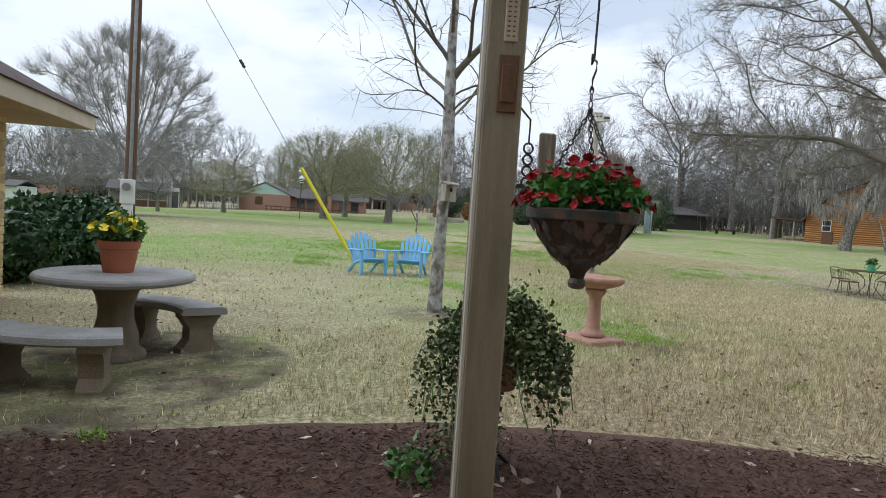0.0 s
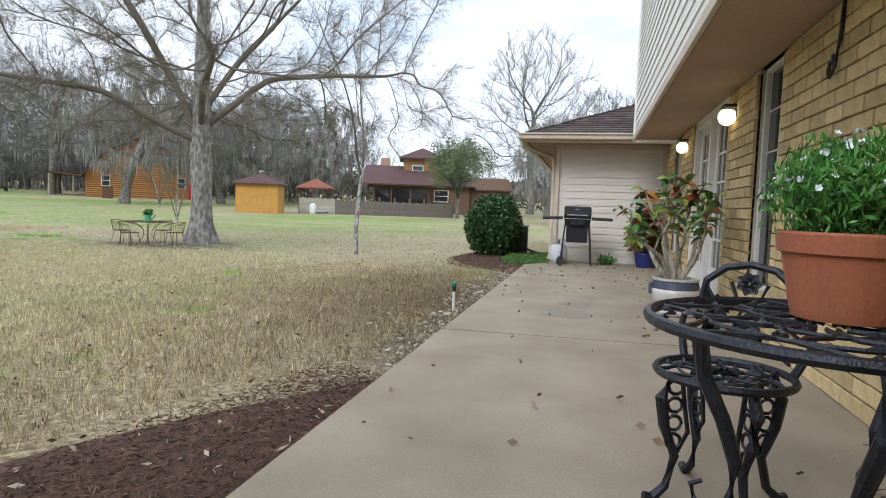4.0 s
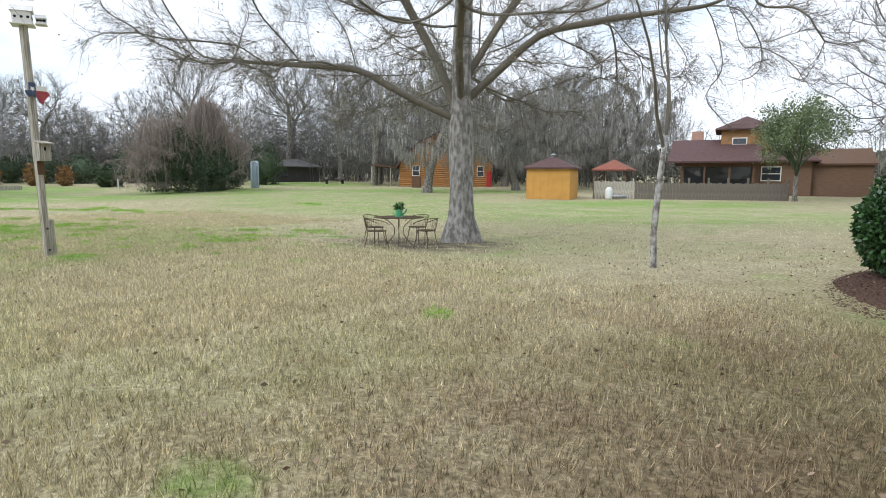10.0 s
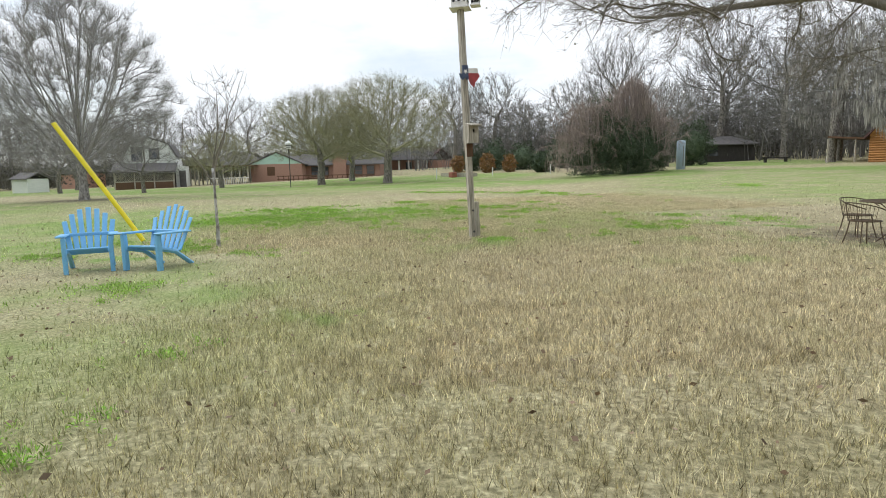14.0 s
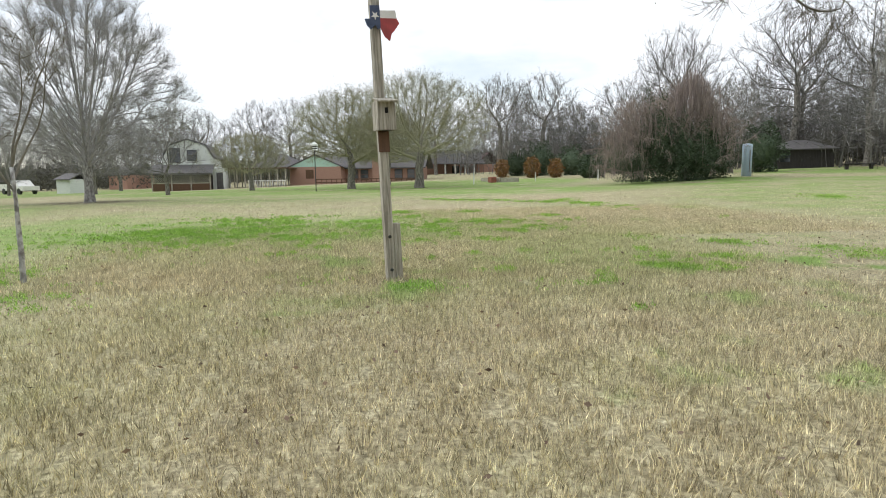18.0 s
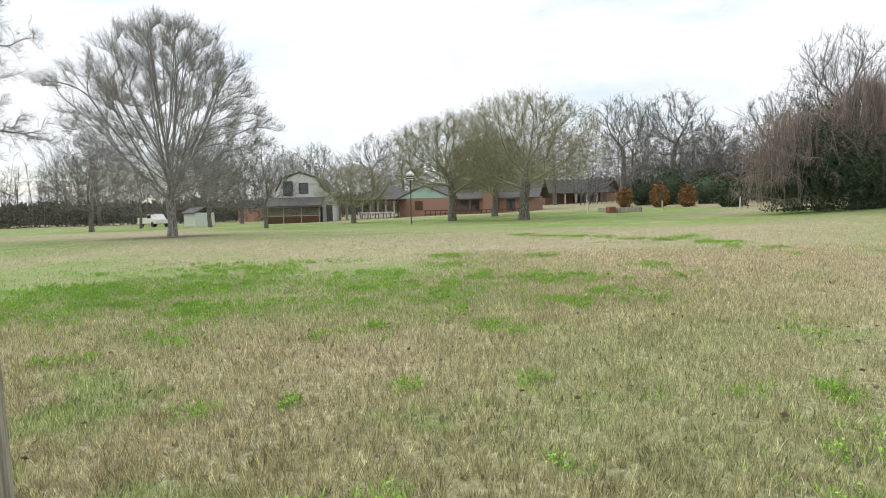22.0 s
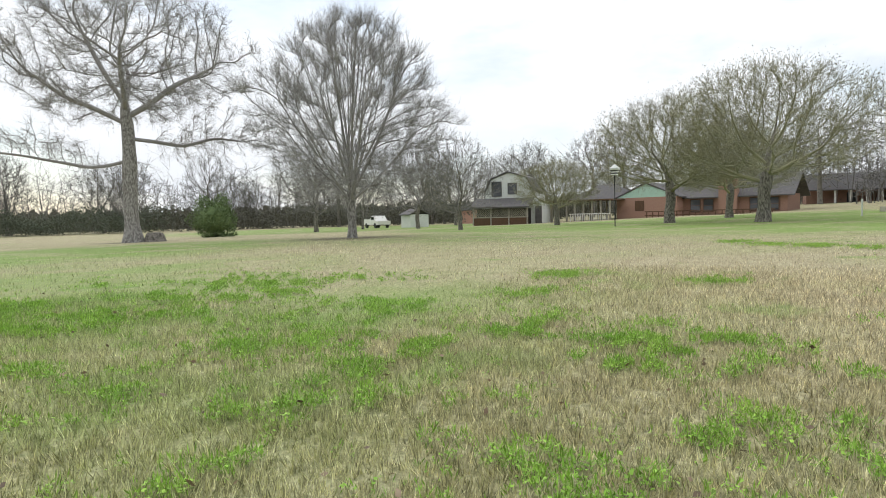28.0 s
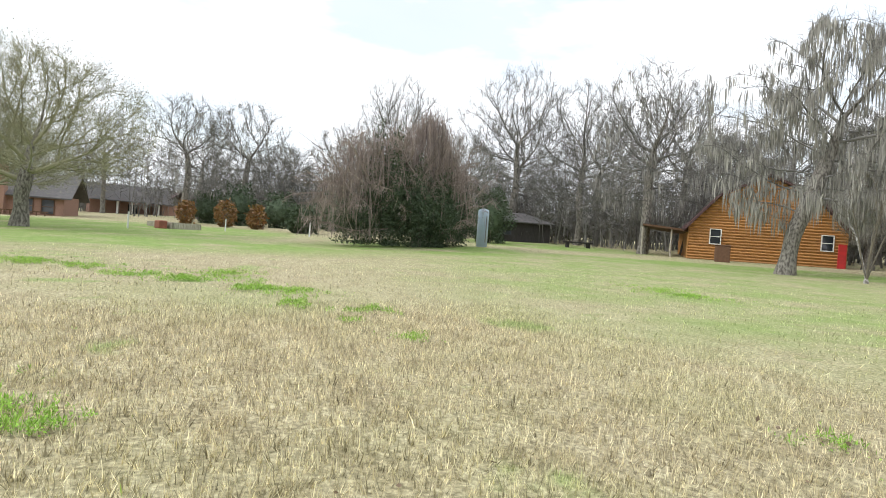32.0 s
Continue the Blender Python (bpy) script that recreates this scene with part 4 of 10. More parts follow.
HOLES_E = [(DOOR_Y0, DOOR_Y1, 0.0, DOOR_Z1), WIN_A, WIN_B]
wall_east = wall_with_holes("wall_east", "y", WALL_X + 0.012, WALL_X + 0.25, -4.2, GAR_Y + 0.1, -0.2, 2.20, HOLES_E, M_MORTAR, "yellow brick rear wall of the house")
# added, unseen: its near-black colour stands for shade in the rooms
wall_with_holes("room_dark_backing", "y", WALL_X + 0.9, WALL_X + 1.0, -4.2, GAR_Y, -0.2, 2.6, [], M_DARK, "plain unseen wall coloured near-black for the shade in the rooms")
wall_with_holes("wall_end", "x", -4.5, -4.2, -1.5, WALL_X + 6, -0.3, 5.0, [], M_MORTAR, "plain brick end wall of the house")

# upper floor that juts out, with lap siding
UP_X, UP_Y1, UP_Z0 = 1.65, 11.42, 2.155
bm = B()
box(bm, UP_X + 0.02, 8.0, -4.5, UP_Y1 - 0.02, UP_Z0 + 0.03, 5.1)
tagged(part("wall_upper", bm, M_SIDINGUP), "white lap-sided upper storey", "wall", kind="structure")
bm = B()
box(bm, UP_X + 0.03, WALL_X + 0.24, -4.4, UP_Y1 - 0.04, UP_Z0 - 0.005, UP_Z0 + 0.028)
tagged(part("soffit", bm, M_SOFFIT), "tan painted soffit under the upper storey", "soffit", kind="structure")
bm = B()
box(bm, UP_X - 0.022, UP_X + 0.015, -4.45, UP_Y1, UP_Z0 - 0.03, UP_Z0 + 0.06, 0.004)
tagged(part("trim", bm, M_TRIM), "cream trim board along the overhang", "trim", kind="structure")
bm = B()
box(bm, UP_X - 0.02, UP_X + 0.04, UP_Y1 - 0.02, UP_Y1 + 0.03, UP_Z0 + 0.06, 5.1, 0.004)
tagged(part("trim", bm, M_WHITE), "white corner board of the upper storey", "trim", kind="structure")


def lap_siding(name, origin, along, length, z0, z1, pitch, material, parent, outward, seed=0):
    """Lap boards, one object each, that lean out at the bottom."""
    n = int((z1 - z0) / pitch)
    rng = random.Random(seed)
    h = pitch + 0.012
    me = raw("board", [(0, 0.0, 0.0), (length, 0, 0), (length, -0.018, 0.0), (0, -0.018, 0.0), (0, 0, h), (length, 0, h), (length, -0.004, h), (0, -0.004, h)],
             [(0, 1, 5, 4), (3, 7, 6, 2), (0, 3, 2, 1), (4, 5, 6, 7), (0, 4, 7, 3), (1, 2, 6, 5)], material)
    for k in range(n):
        ob = part("board", me, material, parent)
        ob.matrix_world = Matrix.Translation((*origin, z0 + k * pitch)) @ Matrix.Rotation(radians(along), 4, 'Z') @ Matrix.Rotation(radians(rng.gauss(0, 0.02)), 4, 'Y')
    return n


# garage end: sided bay between brick, hip roof
bm = B()
box(bm, GAR_X + 0.02, 7.9, GAR_Y + 0.02, GAR_Y + 0.2, -0.2, 2.25)
wall_garage = tagged(part("wall_garage", bm, M_SIDING), "cream board-sided end wall of the garage", "wall", kind="structure")
wall_gside = wall_with_holes("wall_garage_side", "y", GAR_X + 0.012, GAR_X + 0.2, GAR_Y + 0.2, 21.0, -0.3, 2.25, [(14.9, 15.9, 0.9, 2.05)], M_MORTAR, "yellow brick side wall of the garage")
for x0, x1 in ((GAR_X - 0.01, GAR_X + 0.06), (WALL_X - 0.075, WALL_X - 0.005)):
    bm = B()
    box(bm, x0, x1, GAR_Y - 0.04, GAR_Y + 0.05, 0.0, 2.098, 0.006)
    tagged(part("trim", bm, M_TRIM), "cream upright trim beside the board siding", "trim", kind="structure")
bm = B()
box(bm, GAR_X - 0.01, WALL_X, GAR_Y - 0.045, GAR_Y + 0.02, 2.10, 2.17, 0.006)
tagged(part("trim", bm, M_TRIM), "cream frieze board under the eave", "trim", kind="structure")
EX0, EY0, EZ = -0.19, 11.78, 2.20
bm = B()
box(bm, EX0 + 0.05, WALL_X + 0.2, EY0 + 0.05, GAR_Y + 0.1, EZ - 0.03, EZ - 0.005)
box(bm, EX0 + 0.05, GAR_X + 0.02, GAR_Y + 0.1, 21.3, EZ - 0.03, EZ - 0.005)
tagged(part("soffit", bm, M_SOFFIT), "weathered tan soffit under the garage eave", "soffit", kind="structure")
bm = B()
slope = 0.42
half = (8.0 - EX0) / 2
ridge_z = EZ + 0.09 + half * slope
A = [(EX0, EY0, EZ + 0.09), (8.0, EY0, EZ + 0.09), (8.0, 21.5, EZ + 0.09), (EX0, 21.5, EZ + 0.09)]
R = [((EX0 + 8.0) / 2, EY0 + half, ridge_z), ((EX0 + 8.0) / 2, 21.5 - half, ridge_z)]
vs = [bm.verts.new(p) for p in A + R] + [bm.verts.new((p[0], p[1], p[2] - 0.05)) for p in A]
for f in ((0, 1, 4), (1, 2, 5, 4), (2, 3, 5), (3, 0, 4, 5), (6, 7, 1, 0), (7, 8, 2, 1), (8, 9, 3, 2), (9, 6, 0, 3), (9, 8, 7, 6)):
    bm.faces.new([vs[i] for i in f])
bmesh.ops.recalc_face_normals(bm, faces=bm.faces)
garage_roof = tagged(part("roof", bm, M_SHINGLE), "dark brown shingled hip roof of the garage", "roof", kind="structure")

bm = B()
box(bm, EX0 + 0.002, 8.0, EY0 + 0.002, EY0 + 0.03, EZ - 0.06, EZ + 0.038)
box(bm, EX0 + 0.002, EX0 + 0.03, EY0 + 0.032, 21.4, EZ - 0.06, EZ + 0.038)
tagged(part("fascia", bm, M_TRIM), "cream fascia board under the garage roof", "trim", kind="structure")
# gutter with its downspout
gut = thing("gutter", pose(0, 0, 0), "cream metal gutter with a bent downspout", "gutter", kind="structure")
bm = B()
box(bm, EX0 - 0.10, UP_X + 0.0, EY0 - 0.10, EY0 - 0.005, EZ - 0.015, EZ + 0.085, 0.012)
box(bm, EX0 - 0.13, UP_X + 0.0, EY0 - 0.13, EY0 - 0.09, EZ + 0.065, EZ + 0.092, 0.006)
part("channel", bm, M_TRIM, gut)
bm = B()
box(bm, EX0 - 0.10, EX0 - 0.005, EY0 - 0.002, 21.4, EZ - 0.015, EZ + 0.085, 0.012)
part("channel", bm, M_TRIM, gut)
bm = B()
tube(bm, [(EX0 - 0.05, EY0 + 0.12, EZ), (EX0 - 0.05, EY0 + 0.12, EZ - 0.1), (EX0 + 0.1, EY0 + 0.3, EZ - 0.17), (GAR_X - 0.15, GAR_Y + 0.06, EZ - 0.23), (GAR_X - 0.06, GAR_Y + 0.12, EZ - 0.31), (GAR_X - 0.05, GAR_Y + 0.12, EZ - 0.45), (GAR_X - 0.05, GAR_Y + 0.12, 0.12), (GAR_X - 0.09, GAR_Y + 0.06, 0.02)], 0.042, 8)
part("downspout", bm, M_TRIM, gut)


def window(name, y0, y1, z0, z1, label):
    """A sash window in the rear wall: frame, bars, panes, blind, brick sill."""
    w = thing(name, pose(WALL_X, (y0 + y1) / 2, z0), label, "window", kind="structure")
    hw, h = (y1 - y0) / 2, z1 - z0
    bm2 = B()
    for a, b, c, d in ((-hw, -hw + 0.035, 0, h), (hw - 0.035, hw, 0, h), (-hw, hw, 0, 0.04), (-hw, hw, h - 0.035, h)):
        box(bm2, 0.05, 0.115, a, b, c, d, 0.004)
    part("window_frame", bm2, M_WHITE, w)
    bm2 = B()
    box(bm2, 0.045, 0.105, -hw + 0.03, hw - 0.03, h * 0.405, h * 0.405 + 0.035, 0.004)
    part("meeting_rail", bm2, M_WHITE, w)
    for k in range(1, 3):
        bm2 = B()
        box(bm2, 0.082, 0.092, -hw + 0.03, hw - 0.03, h * (0.43 + k * 0.185), h * (0.43 + k * 0.185) + 0.012)
        part("glazing_bar", bm2, M_WHITE, w)
    bm2 = B()
    box(bm2, 0.082, 0.092, -0.006, 0.006, h * 0.42, h - 0.03)
    part("glazing_bar", bm2, M_WHITE, w)
    for lo, hi, x in ((0.03, h * 0.41, 0.082), (h * 0.42, h - 0.03, 0.094)):
        bm2 = B()
        box(bm2, x, x + 0.005, -hw + 0.03, hw - 0.03, lo, hi)
        part("pane", bm2, M_GLASS, w)
    bm2 = B()
    for k in range(int(h / 0.05)):
        box(bm2, 0.15, 0.19, -hw + 0.02, hw - 0.02, k * 0.05 + 0.01, k * 0.05 + 0.014)
    part("blind", bm2, M_BLIND, w, "half-drawn slatted blind")
    for k in range(int(2 * hw / 0.085)):
        bm2 = B()
        box(bm2, -0.05, 0.06, -hw + k * 0.085 + 0.004, -hw + k * 0.085 + 0.079, -0.10, -0.004, 0.005, Matrix.Rotation(radians(6), 4, 'Y'))
        part("sill_brick", bm2, M_BRICK, w)
    return w


window("window_1", *WIN_A, "white sash window with blinds in the brick wall")
window("window_2", *WIN_B, "white sash window beside the garage corner")

# french doors
door = thing("door_1", pose(WALL_X, (DOOR_Y0 + DOOR_Y1) / 2, 0.0), "white french doors with divided glass panes", "door", kind="structure")
dw = (DOOR_Y1 - DOOR_Y0) / 2
for a, b, c, d in ((-dw - 0.03, -dw + 0.07, 0.02, DOOR_Z1), (dw - 0.07, dw + 0.03, 0.02, DOOR_Z1), (-dw - 0.03, dw + 0.03, DOOR_Z1 - 0.09, DOOR_Z1 + 0.0), (-0.05, 0.05, 0.1, DOOR_Z1 - 0.09)):
    bm = B()
    box(bm, 0.005, 0.16, a, b, c, d, 0.006)
    part("door_frame", bm, M_WHITE, door)
bm = B()
box(bm, -0.02, 0.2, -dw, dw, 0.01, 0.07, 0.008)
part("threshold", bm, M_STONE, door)
for side in (-1, 1):
    lo, hi = (-dw + 0.07, -0.05) if side < 0 else (0.05, dw - 0.07)
    leaf = thing("door_leaf", Matrix(), "", "")
    leaf.parent = door
    for a, b, c, d in ((lo, lo + 0.13, 0.08, 2.06), (hi - 0.13, hi, 0.08, 2.06), (lo + 0.13, hi - 0.13, 0.08, 0.36), (lo + 0.13, hi - 0.13, 1.95, 2.06)):
        bm = B()
        box(bm, 0.07, 0.115, a, b, c, d, 0.004)
        part("rail", bm, M_WHITE, leaf)
    for k in range(1, 5):
        bm = B()
        z = 0.36 + k * (1.59 / 5)
        box(bm, 0.075, 0.11, lo + 0.13, hi - 0.13, z - 0.012, z + 0.012)
        part("glazing_bar", bm, M_WHITE, leaf)
    for k in range(1, 3):
        bm = B()
        y = lo + 0.13 + k * (hi - lo - 0.26) / 3
        box(bm, 0.076, 0.109, y - 0.011, y + 0.011, 0.36, 1.95)
        part("glazing_bar", bm, M_WHITE, leaf)
    bm = B()
    box(bm, 0.09, 0.096, lo + 0.12, hi - 0.12, 0.35, 1.96)
    part("pane", bm, M_GLASS, leaf)
    bm = B()
    y = -0.09 if side < 0 else 0.09
    tube(bm, [(0.07, y, 1.0), (0.02, y, 1.0), (0.02, y + side * 0.09, 1.0)], 0.009, 8)
    part("door_handle", bm, M_METAL, leaf, "dull metal lever handle")


def wall_lamp(y, z, label):
    t = thing("wall_lamp", pose(WALL_X, y, z), label, "lamp", "lamps beside the french doors")
    bm2 = B()
    box(bm2, -0.13, 0.012, -0.07, 0.07, 0.09, 0.125, 0.008)
    box(bm2, -0.02, 0.012, -0.06, 0.06, 0.0, 0.125, 0.006)
    part("bracket", bm2, M_PLASTIC, t)
    bm2 = B()
    tube(bm2, [(-0.085, 0, 0.10), (-0.085, 0, 0.075)], 0.045, 14)
    part("collar", bm2, M_PLASTIC, t)
    bm2 = B()
    lathe(bm2, [(0.03, 0.085)] + [(0.082 * math.sin(a), 0.012 + 0.082 * math.cos(a)) for a in np.linspace(0.45, 3.0, 9)] + [(0.01, -0.071)], 20, (-0.085, 0))
    part("globe", bm2, M_GLOBE, t, "lit round white glass globe", smooth=True)
    return t


wall_lamp(7.22, 1.865, "lit globe wall lamp on the brick wall")
wall_lamp(10.05, 1.875, "lit globe wall lamp near the sash window")

# wing of the house south of the table
wing = thing("house_wing", pose(-6.1, -2.5, -0.2), "yellow brick house wing with a brown shingle roof", "house", kind="structure")
bm = B()
box(bm, 0.0, 5.4, -9.0, 0.0, -0.1, 1.98)
part("wall", bm, M_MORTAR, wing)
bm = B()
box(bm, -0.55, 5.4, -9.5, 0.65, 1.90, 1.94)
part("soffit", bm, M_SOFFIT, wing)
bm = B()
box(bm, -0.60, 5.4, 0.66, 0.70, 1.90, 2.06, 0.005)
box(bm, -0.60, -0.56, -9.5, 0.66, 1.90, 2.06, 0.005)
part("fascia", bm, M_TRIM, wing)
bm = B()
pts = [(-0.64, 0.74, 2.06), (5.4, 0.74, 2.06), (5.4, -9.5, 2.06), (-0.64, -9.5, 2.06), (2.4, -2.3, 3.75), (2.4, -9.5, 3.75)]
vs = [bm.verts.new(p) for p in pts]
for f in ((0, 1, 4), (1, 2, 5, 4), (3, 0, 4, 5), (2, 3, 5), (0, 3, 2, 1)):
    bm.faces.new([vs[i] for i in f])
bmesh.ops.recalc_face_normals(bm, faces=bm.faces)
wing_roof = part("roof", bm, M_SHINGLE, wing)


# ---- porch post, hanging basket, ivy stand ----
post = thing("porch_post", pose(-0.48, 1.20, -0.12, 0, 0, -13), "tan painted wooden porch post in the mulch", "post")
bm = B()
box(bm, -0.048, 0.048, -0.075, 0.05, 0.0, 2.95, 0.006)
part("shaft", bm, M_POST, post)
for s in (-1, 1):
    bm = B()
    box(bm, s * 0.036 - 0.007, s * 0.036 + 0.007, -0.088, -0.073, 0.0, 2.9, 0.003)
    part("batten", bm, M_POST if s < 0 else M_WHITE, post, "" if s < 0 else "worn white-painted batten")
bm = B()
box(bm, 0.046, 0.056, -0.032, 0.032, 1.42, 1.60, 0.003)
box(bm, 0.054, 0.061, -0.022, 0.022, 1.45, 1.57, 0.003)
part("plaque", bm, M_POSTD, post, "small carved brown wooden plaque")
bm = B()
box(bm, 0.046, 0.054, -0.022, 0.022, 1.64, 1.80, 0.003)
part("thermometer", bm, M_TRIM, post, "faded tan wall thermometer")
bm = B()
for k in range(9):
    box(bm, 0.0535, 0.0555, -0.014, -0.004, 1.655 + k * 0.015, 1.659 + k * 0.015)
    box(bm, 0.0535, 0.0555, 0.004, 0.012, 1.655 + k * 0.015, 1.659 + k * 0.015)
part("scale_marks", bm, M_POSTD, post)
bm = B()
box(bm, 0.04, 0.13, -0.05, 0.06, 1.84, 1.92, 0.01)
part("bracket", bm, M_PLASTIC, post, "black fixture bracket")
elbow = thing("drain_elbow", on_lawn(-0.40, 1.09, 20, 0.01) @ Matrix.Diagonal((0.75, 0.75, 0.75, 1)), "white ribbed plastic drain elbow beside the post", "drain pipe")
bm = B()
tube(bm, [(-0.02, 0.06, -0.02), (0.0, 0.03, 0.05), (0.02, -0.02, 0.085), (0.05, -0.08, 0.09)], 0.036, 14)
part("pipe", bm, M_WHITE, elbow, smooth=True)
for k in range(5):
    bm = B()
    f = k / 4
    ring(bm, (0, 0, 0), 0.037, 0.004, 16, 5, Matrix.Translation((0.02 + 0.03 * f, -0.02 - 0.06 * f, 0.085 + 0.005 * f)) @ Matrix.Rotation(radians(90), 4, 'X') @ Matrix.Rotation(radians(-25), 4, 'Y'))
    part("rib", bm, M_WHITE, elbow)
beam = thing("porch_beam", pose(-0.47, 0, 2.83), "tan wooden beam across the porch", "beam", kind="structure")
bm = B()
box(bm, -0.07, 0.07, -4.0, 2.6, 0.0, 0.2, 0.006)
part("beam", bm, M_POST, beam)

ow = thing("wooden_ornament", pose(-0.62, 1.42, 1.02), "grey wooden board ornament hung by the post", "ornament")
bm = B()
box(bm, -0.012, 0.012, -0.03, 0.03, 0.0, 0.26, 0.006)
part("board", bm, M_GREYWOOD, ow)
bm = B()
for k in range(5):
    ring(bm, (0, -0.07 + 0.0, 0.04 + k * 0.04), 0.018, 0.004, 10, 4, Matrix.Rotation(radians(90), 3, 'Y'))
tube(bm, [(0, -0.07, 0.22), (0, -0.07, 0.30), (0.1, -0.15, 0.32)], 0.004, 5)
part("chain", bm, M_PLASTIC, ow)

BK = (-0.23, 1.377)
basket = thing("hanging_basket", pose(*BK, 0.80) @ Matrix.Diagonal((0.82, 0.82, 0.77, 1)), "red petunias in a cone-shaped hanging basket", "planter")
bm = B()
lathe(bm, [(0.022, 0.0), (0.03, 0.03), (0.045, 0.05), (0.10, 0.09), (0.145, 0.15), (0.178, 0.22), (0.186, 0.255), (0.17, 0.25)], 30)
part("liner", bm, M_LATTICE, basket, smooth=True)
rng = np.random.default_rng(5)
qs = []
for k in range(150):
    a, f = rng.uniform(0, 6.28), rng.uniform(0.1, 0.95)
    r, z = 0.055 + 0.135 * f ** 0.75, 0.06 + 0.17 * f
    c = np.array((math.cos(a) * r, math.sin(a) * r, z))
    u = np.array((-math.sin(a), math.cos(a), 0)) * 0.018
    v = np.array((math.cos(a) * 0.35, math.sin(a) * 0.35, 0.9)) * 0.032
    sh = u * rng.uniform(-0.8, 0.8)
    qs.append([c - v, c + u + sh, c + v + sh, c - u + sh])
part("woven_leaves", polys("woven_leaves", np.array(qs) * (1.03, 1.03, 1), 4, M_CONE), M_CONE, basket, "dark metal leaf strips")
bm = B()
lathe(bm, [(0.190, 0.225), (0.198, 0.23), (0.200, 0.262), (0.190, 0.268), (0.18, 0.262), (0.18, 0.23)], 36)
part("rim", bm, M_CONE, basket, "slate-green metal rim")
bm = B()
lathe(bm, [(0.01, -0.035), (0.028, -0.028), (0.033, -0.01), (0.026, 0.008)], 14)
part("finial", bm, M_CONE, basket)
bm = B()
lathe(bm, [(0.175, 0.22), (0.12, 0.26), (0.02, 0.27)], 20)
part("soil", bm, M_SOIL, basket)
pts = bush_points(rng, 1500, 0.20, 0.20, 0.085, 0.245, 0.2)
part("foliage", polys("foliage", leaves(rng, pts, 0.028), 4, M_LEAFBRIGHT), M_LEAFBRIGHT, basket)
pts = []
for k in range(130):
    a, r = rng.uniform(0, 6.28), 0.255 * rng.random() ** 0.45
    pts.append((math.cos(a) * r, math.sin(a) * r, 0.33 + 0.13 * (1 - (r / 0.255) ** 2) * rng.uniform(0.6, 1.2) - (0.05 if r > 0.2 else 0)))
quads = []
for p in pts:
    ax = np.array((p[0] * 2, p[1] * 2, 0.55)) + rng.normal(size=3) * 0.3
    ax /= np.linalg.norm(ax)
    e = np.cross(ax, (0.3, 0.5, 0.8))
    e /= np.linalg.norm(e)
    f = np.cross(ax, e)
    s = rng.uniform(0.013, 0.021)
    for j in range(5):
        a0, a1 = j * 1.2566, j * 1.2566 + 1.2566
        d0, d1, dm = e * math.cos(a0) + f * math.sin(a0), e * math.cos(a1) + f * math.sin(a1), e * math.cos(a0 + 0.63) + f * math.sin(a0 + 0.63)
        quads.append([np.array(p), np.array(p) + s * d0 + ax * 0.006, np.array(p) + s * 1.15 * dm + ax * 0.009, np.array(p) + s * d1 + ax * 0.006])
tagged(part("flowers", polys("flowers", quads, 4, M_PETALRED), M_PETALRED, basket, "deep red petunia flowers"), kind="stuff")


def chain(bm2, p0, p1, link=0.028, r=0.0028):
    p0, p1 = Vector(p0), Vector(p1)
    d = (p1 - p0).normalized()
    n = int((p1 - p0).length / (link * 0.78))
    q = d.to_track_quat('Z', 'Y').to_matrix()
    for k in range(n + 1):
        c = p0.lerp(p1, k / max(n, 1))
        turn = q @ Matrix.Rotation(radians(90 * (k % 2)), 3, 'Z') @ Matrix.Rotation(radians(90), 3, 'X') @ Matrix.Diagonal((0.5, 1.0, 1.0)).to_3x3()
        ring(bm2, c, link * 0.5, r, 10, 4, turn)


for k in range(3):
    bm = B()
    a = radians(20 + 120 * k)
    chain(bm, (0.19 * math.cos(a), 0.19 * math.sin(a), 0.26), (0, 0, 0.64))
    part("chain", bm, M_PLASTIC, basket)
bm = B()
chain(bm, (0, 0, 0.64), (0, 0, 0.72))
tube(bm, [(0, 0, 0.72), (0.0, 0, 0.76), (0.022, 0, 0.79), (0.022, 0, 0.82), (0, 0, 0.835), (-0.016, 0, 0.82), (-0.016, 0, 0.86)], 0.004, 6)
part("hook", bm, M_PLASTIC, basket)
bm = B()
tube(bm, [(0, 0, 0.835), (0.004, 0, 1.1), (0.0, 0, 1.18), (-0.004, 0, 2.68), (-0.05, -0.02, 2.70), (-0.27, 0.02, 2.70)], 0.0045, 6)
tube(bm, [(0, 0, 1.06), (0.03, 0, 1.08), (0.02, 0, 1.11), (0.0, 0, 1.10), (-0.02, 0, 1.12)], 0.012, 6)
part("hanging_wire", bm, M_PLASTIC, basket)

stand = thing("ivy_planter", on_lawn(-0.90, 1.40, 0, 0.03) @ Matrix.Diagonal((0.82, 0.82, 0.80, 1)), "trailing ivy in a clay pot on an iron stand", "planter")
bm = B()
tube(bm, [(0.0, 0.0, 0.0), (0.03, -0.02, 0.15), (-0.02, 0.01, 0.30), (0.0, 0.0, 0.45)], [0.03, 0.024, 0.022, 0.03], 8)
part("stem", bm, M_BROWNWOOD, stand, "gnarled dark stem")
for k in range(3):
    bm = B()
    a = 2.1 * k
    tube(bm, [(0, 0, 0.12), (0.08 * math.cos(a), 0.08 * math.sin(a), 0.05), (0.14 * math.cos(a), 0.14 * math.sin(a), 0.0)], 0.012, 6)
    part("foot", bm, M_IRON, stand)
bm = B()
lathe(bm, [(0.09, 0.44), (0.12, 0.55), (0.14, 0.66), (0.155, 0.68), (0.155, 0.71), (0.13, 0.70)], 24)
part("pot", bm, M_PINK, stand, smooth=True)
rng = np.random.default_rng(11)
pts = []
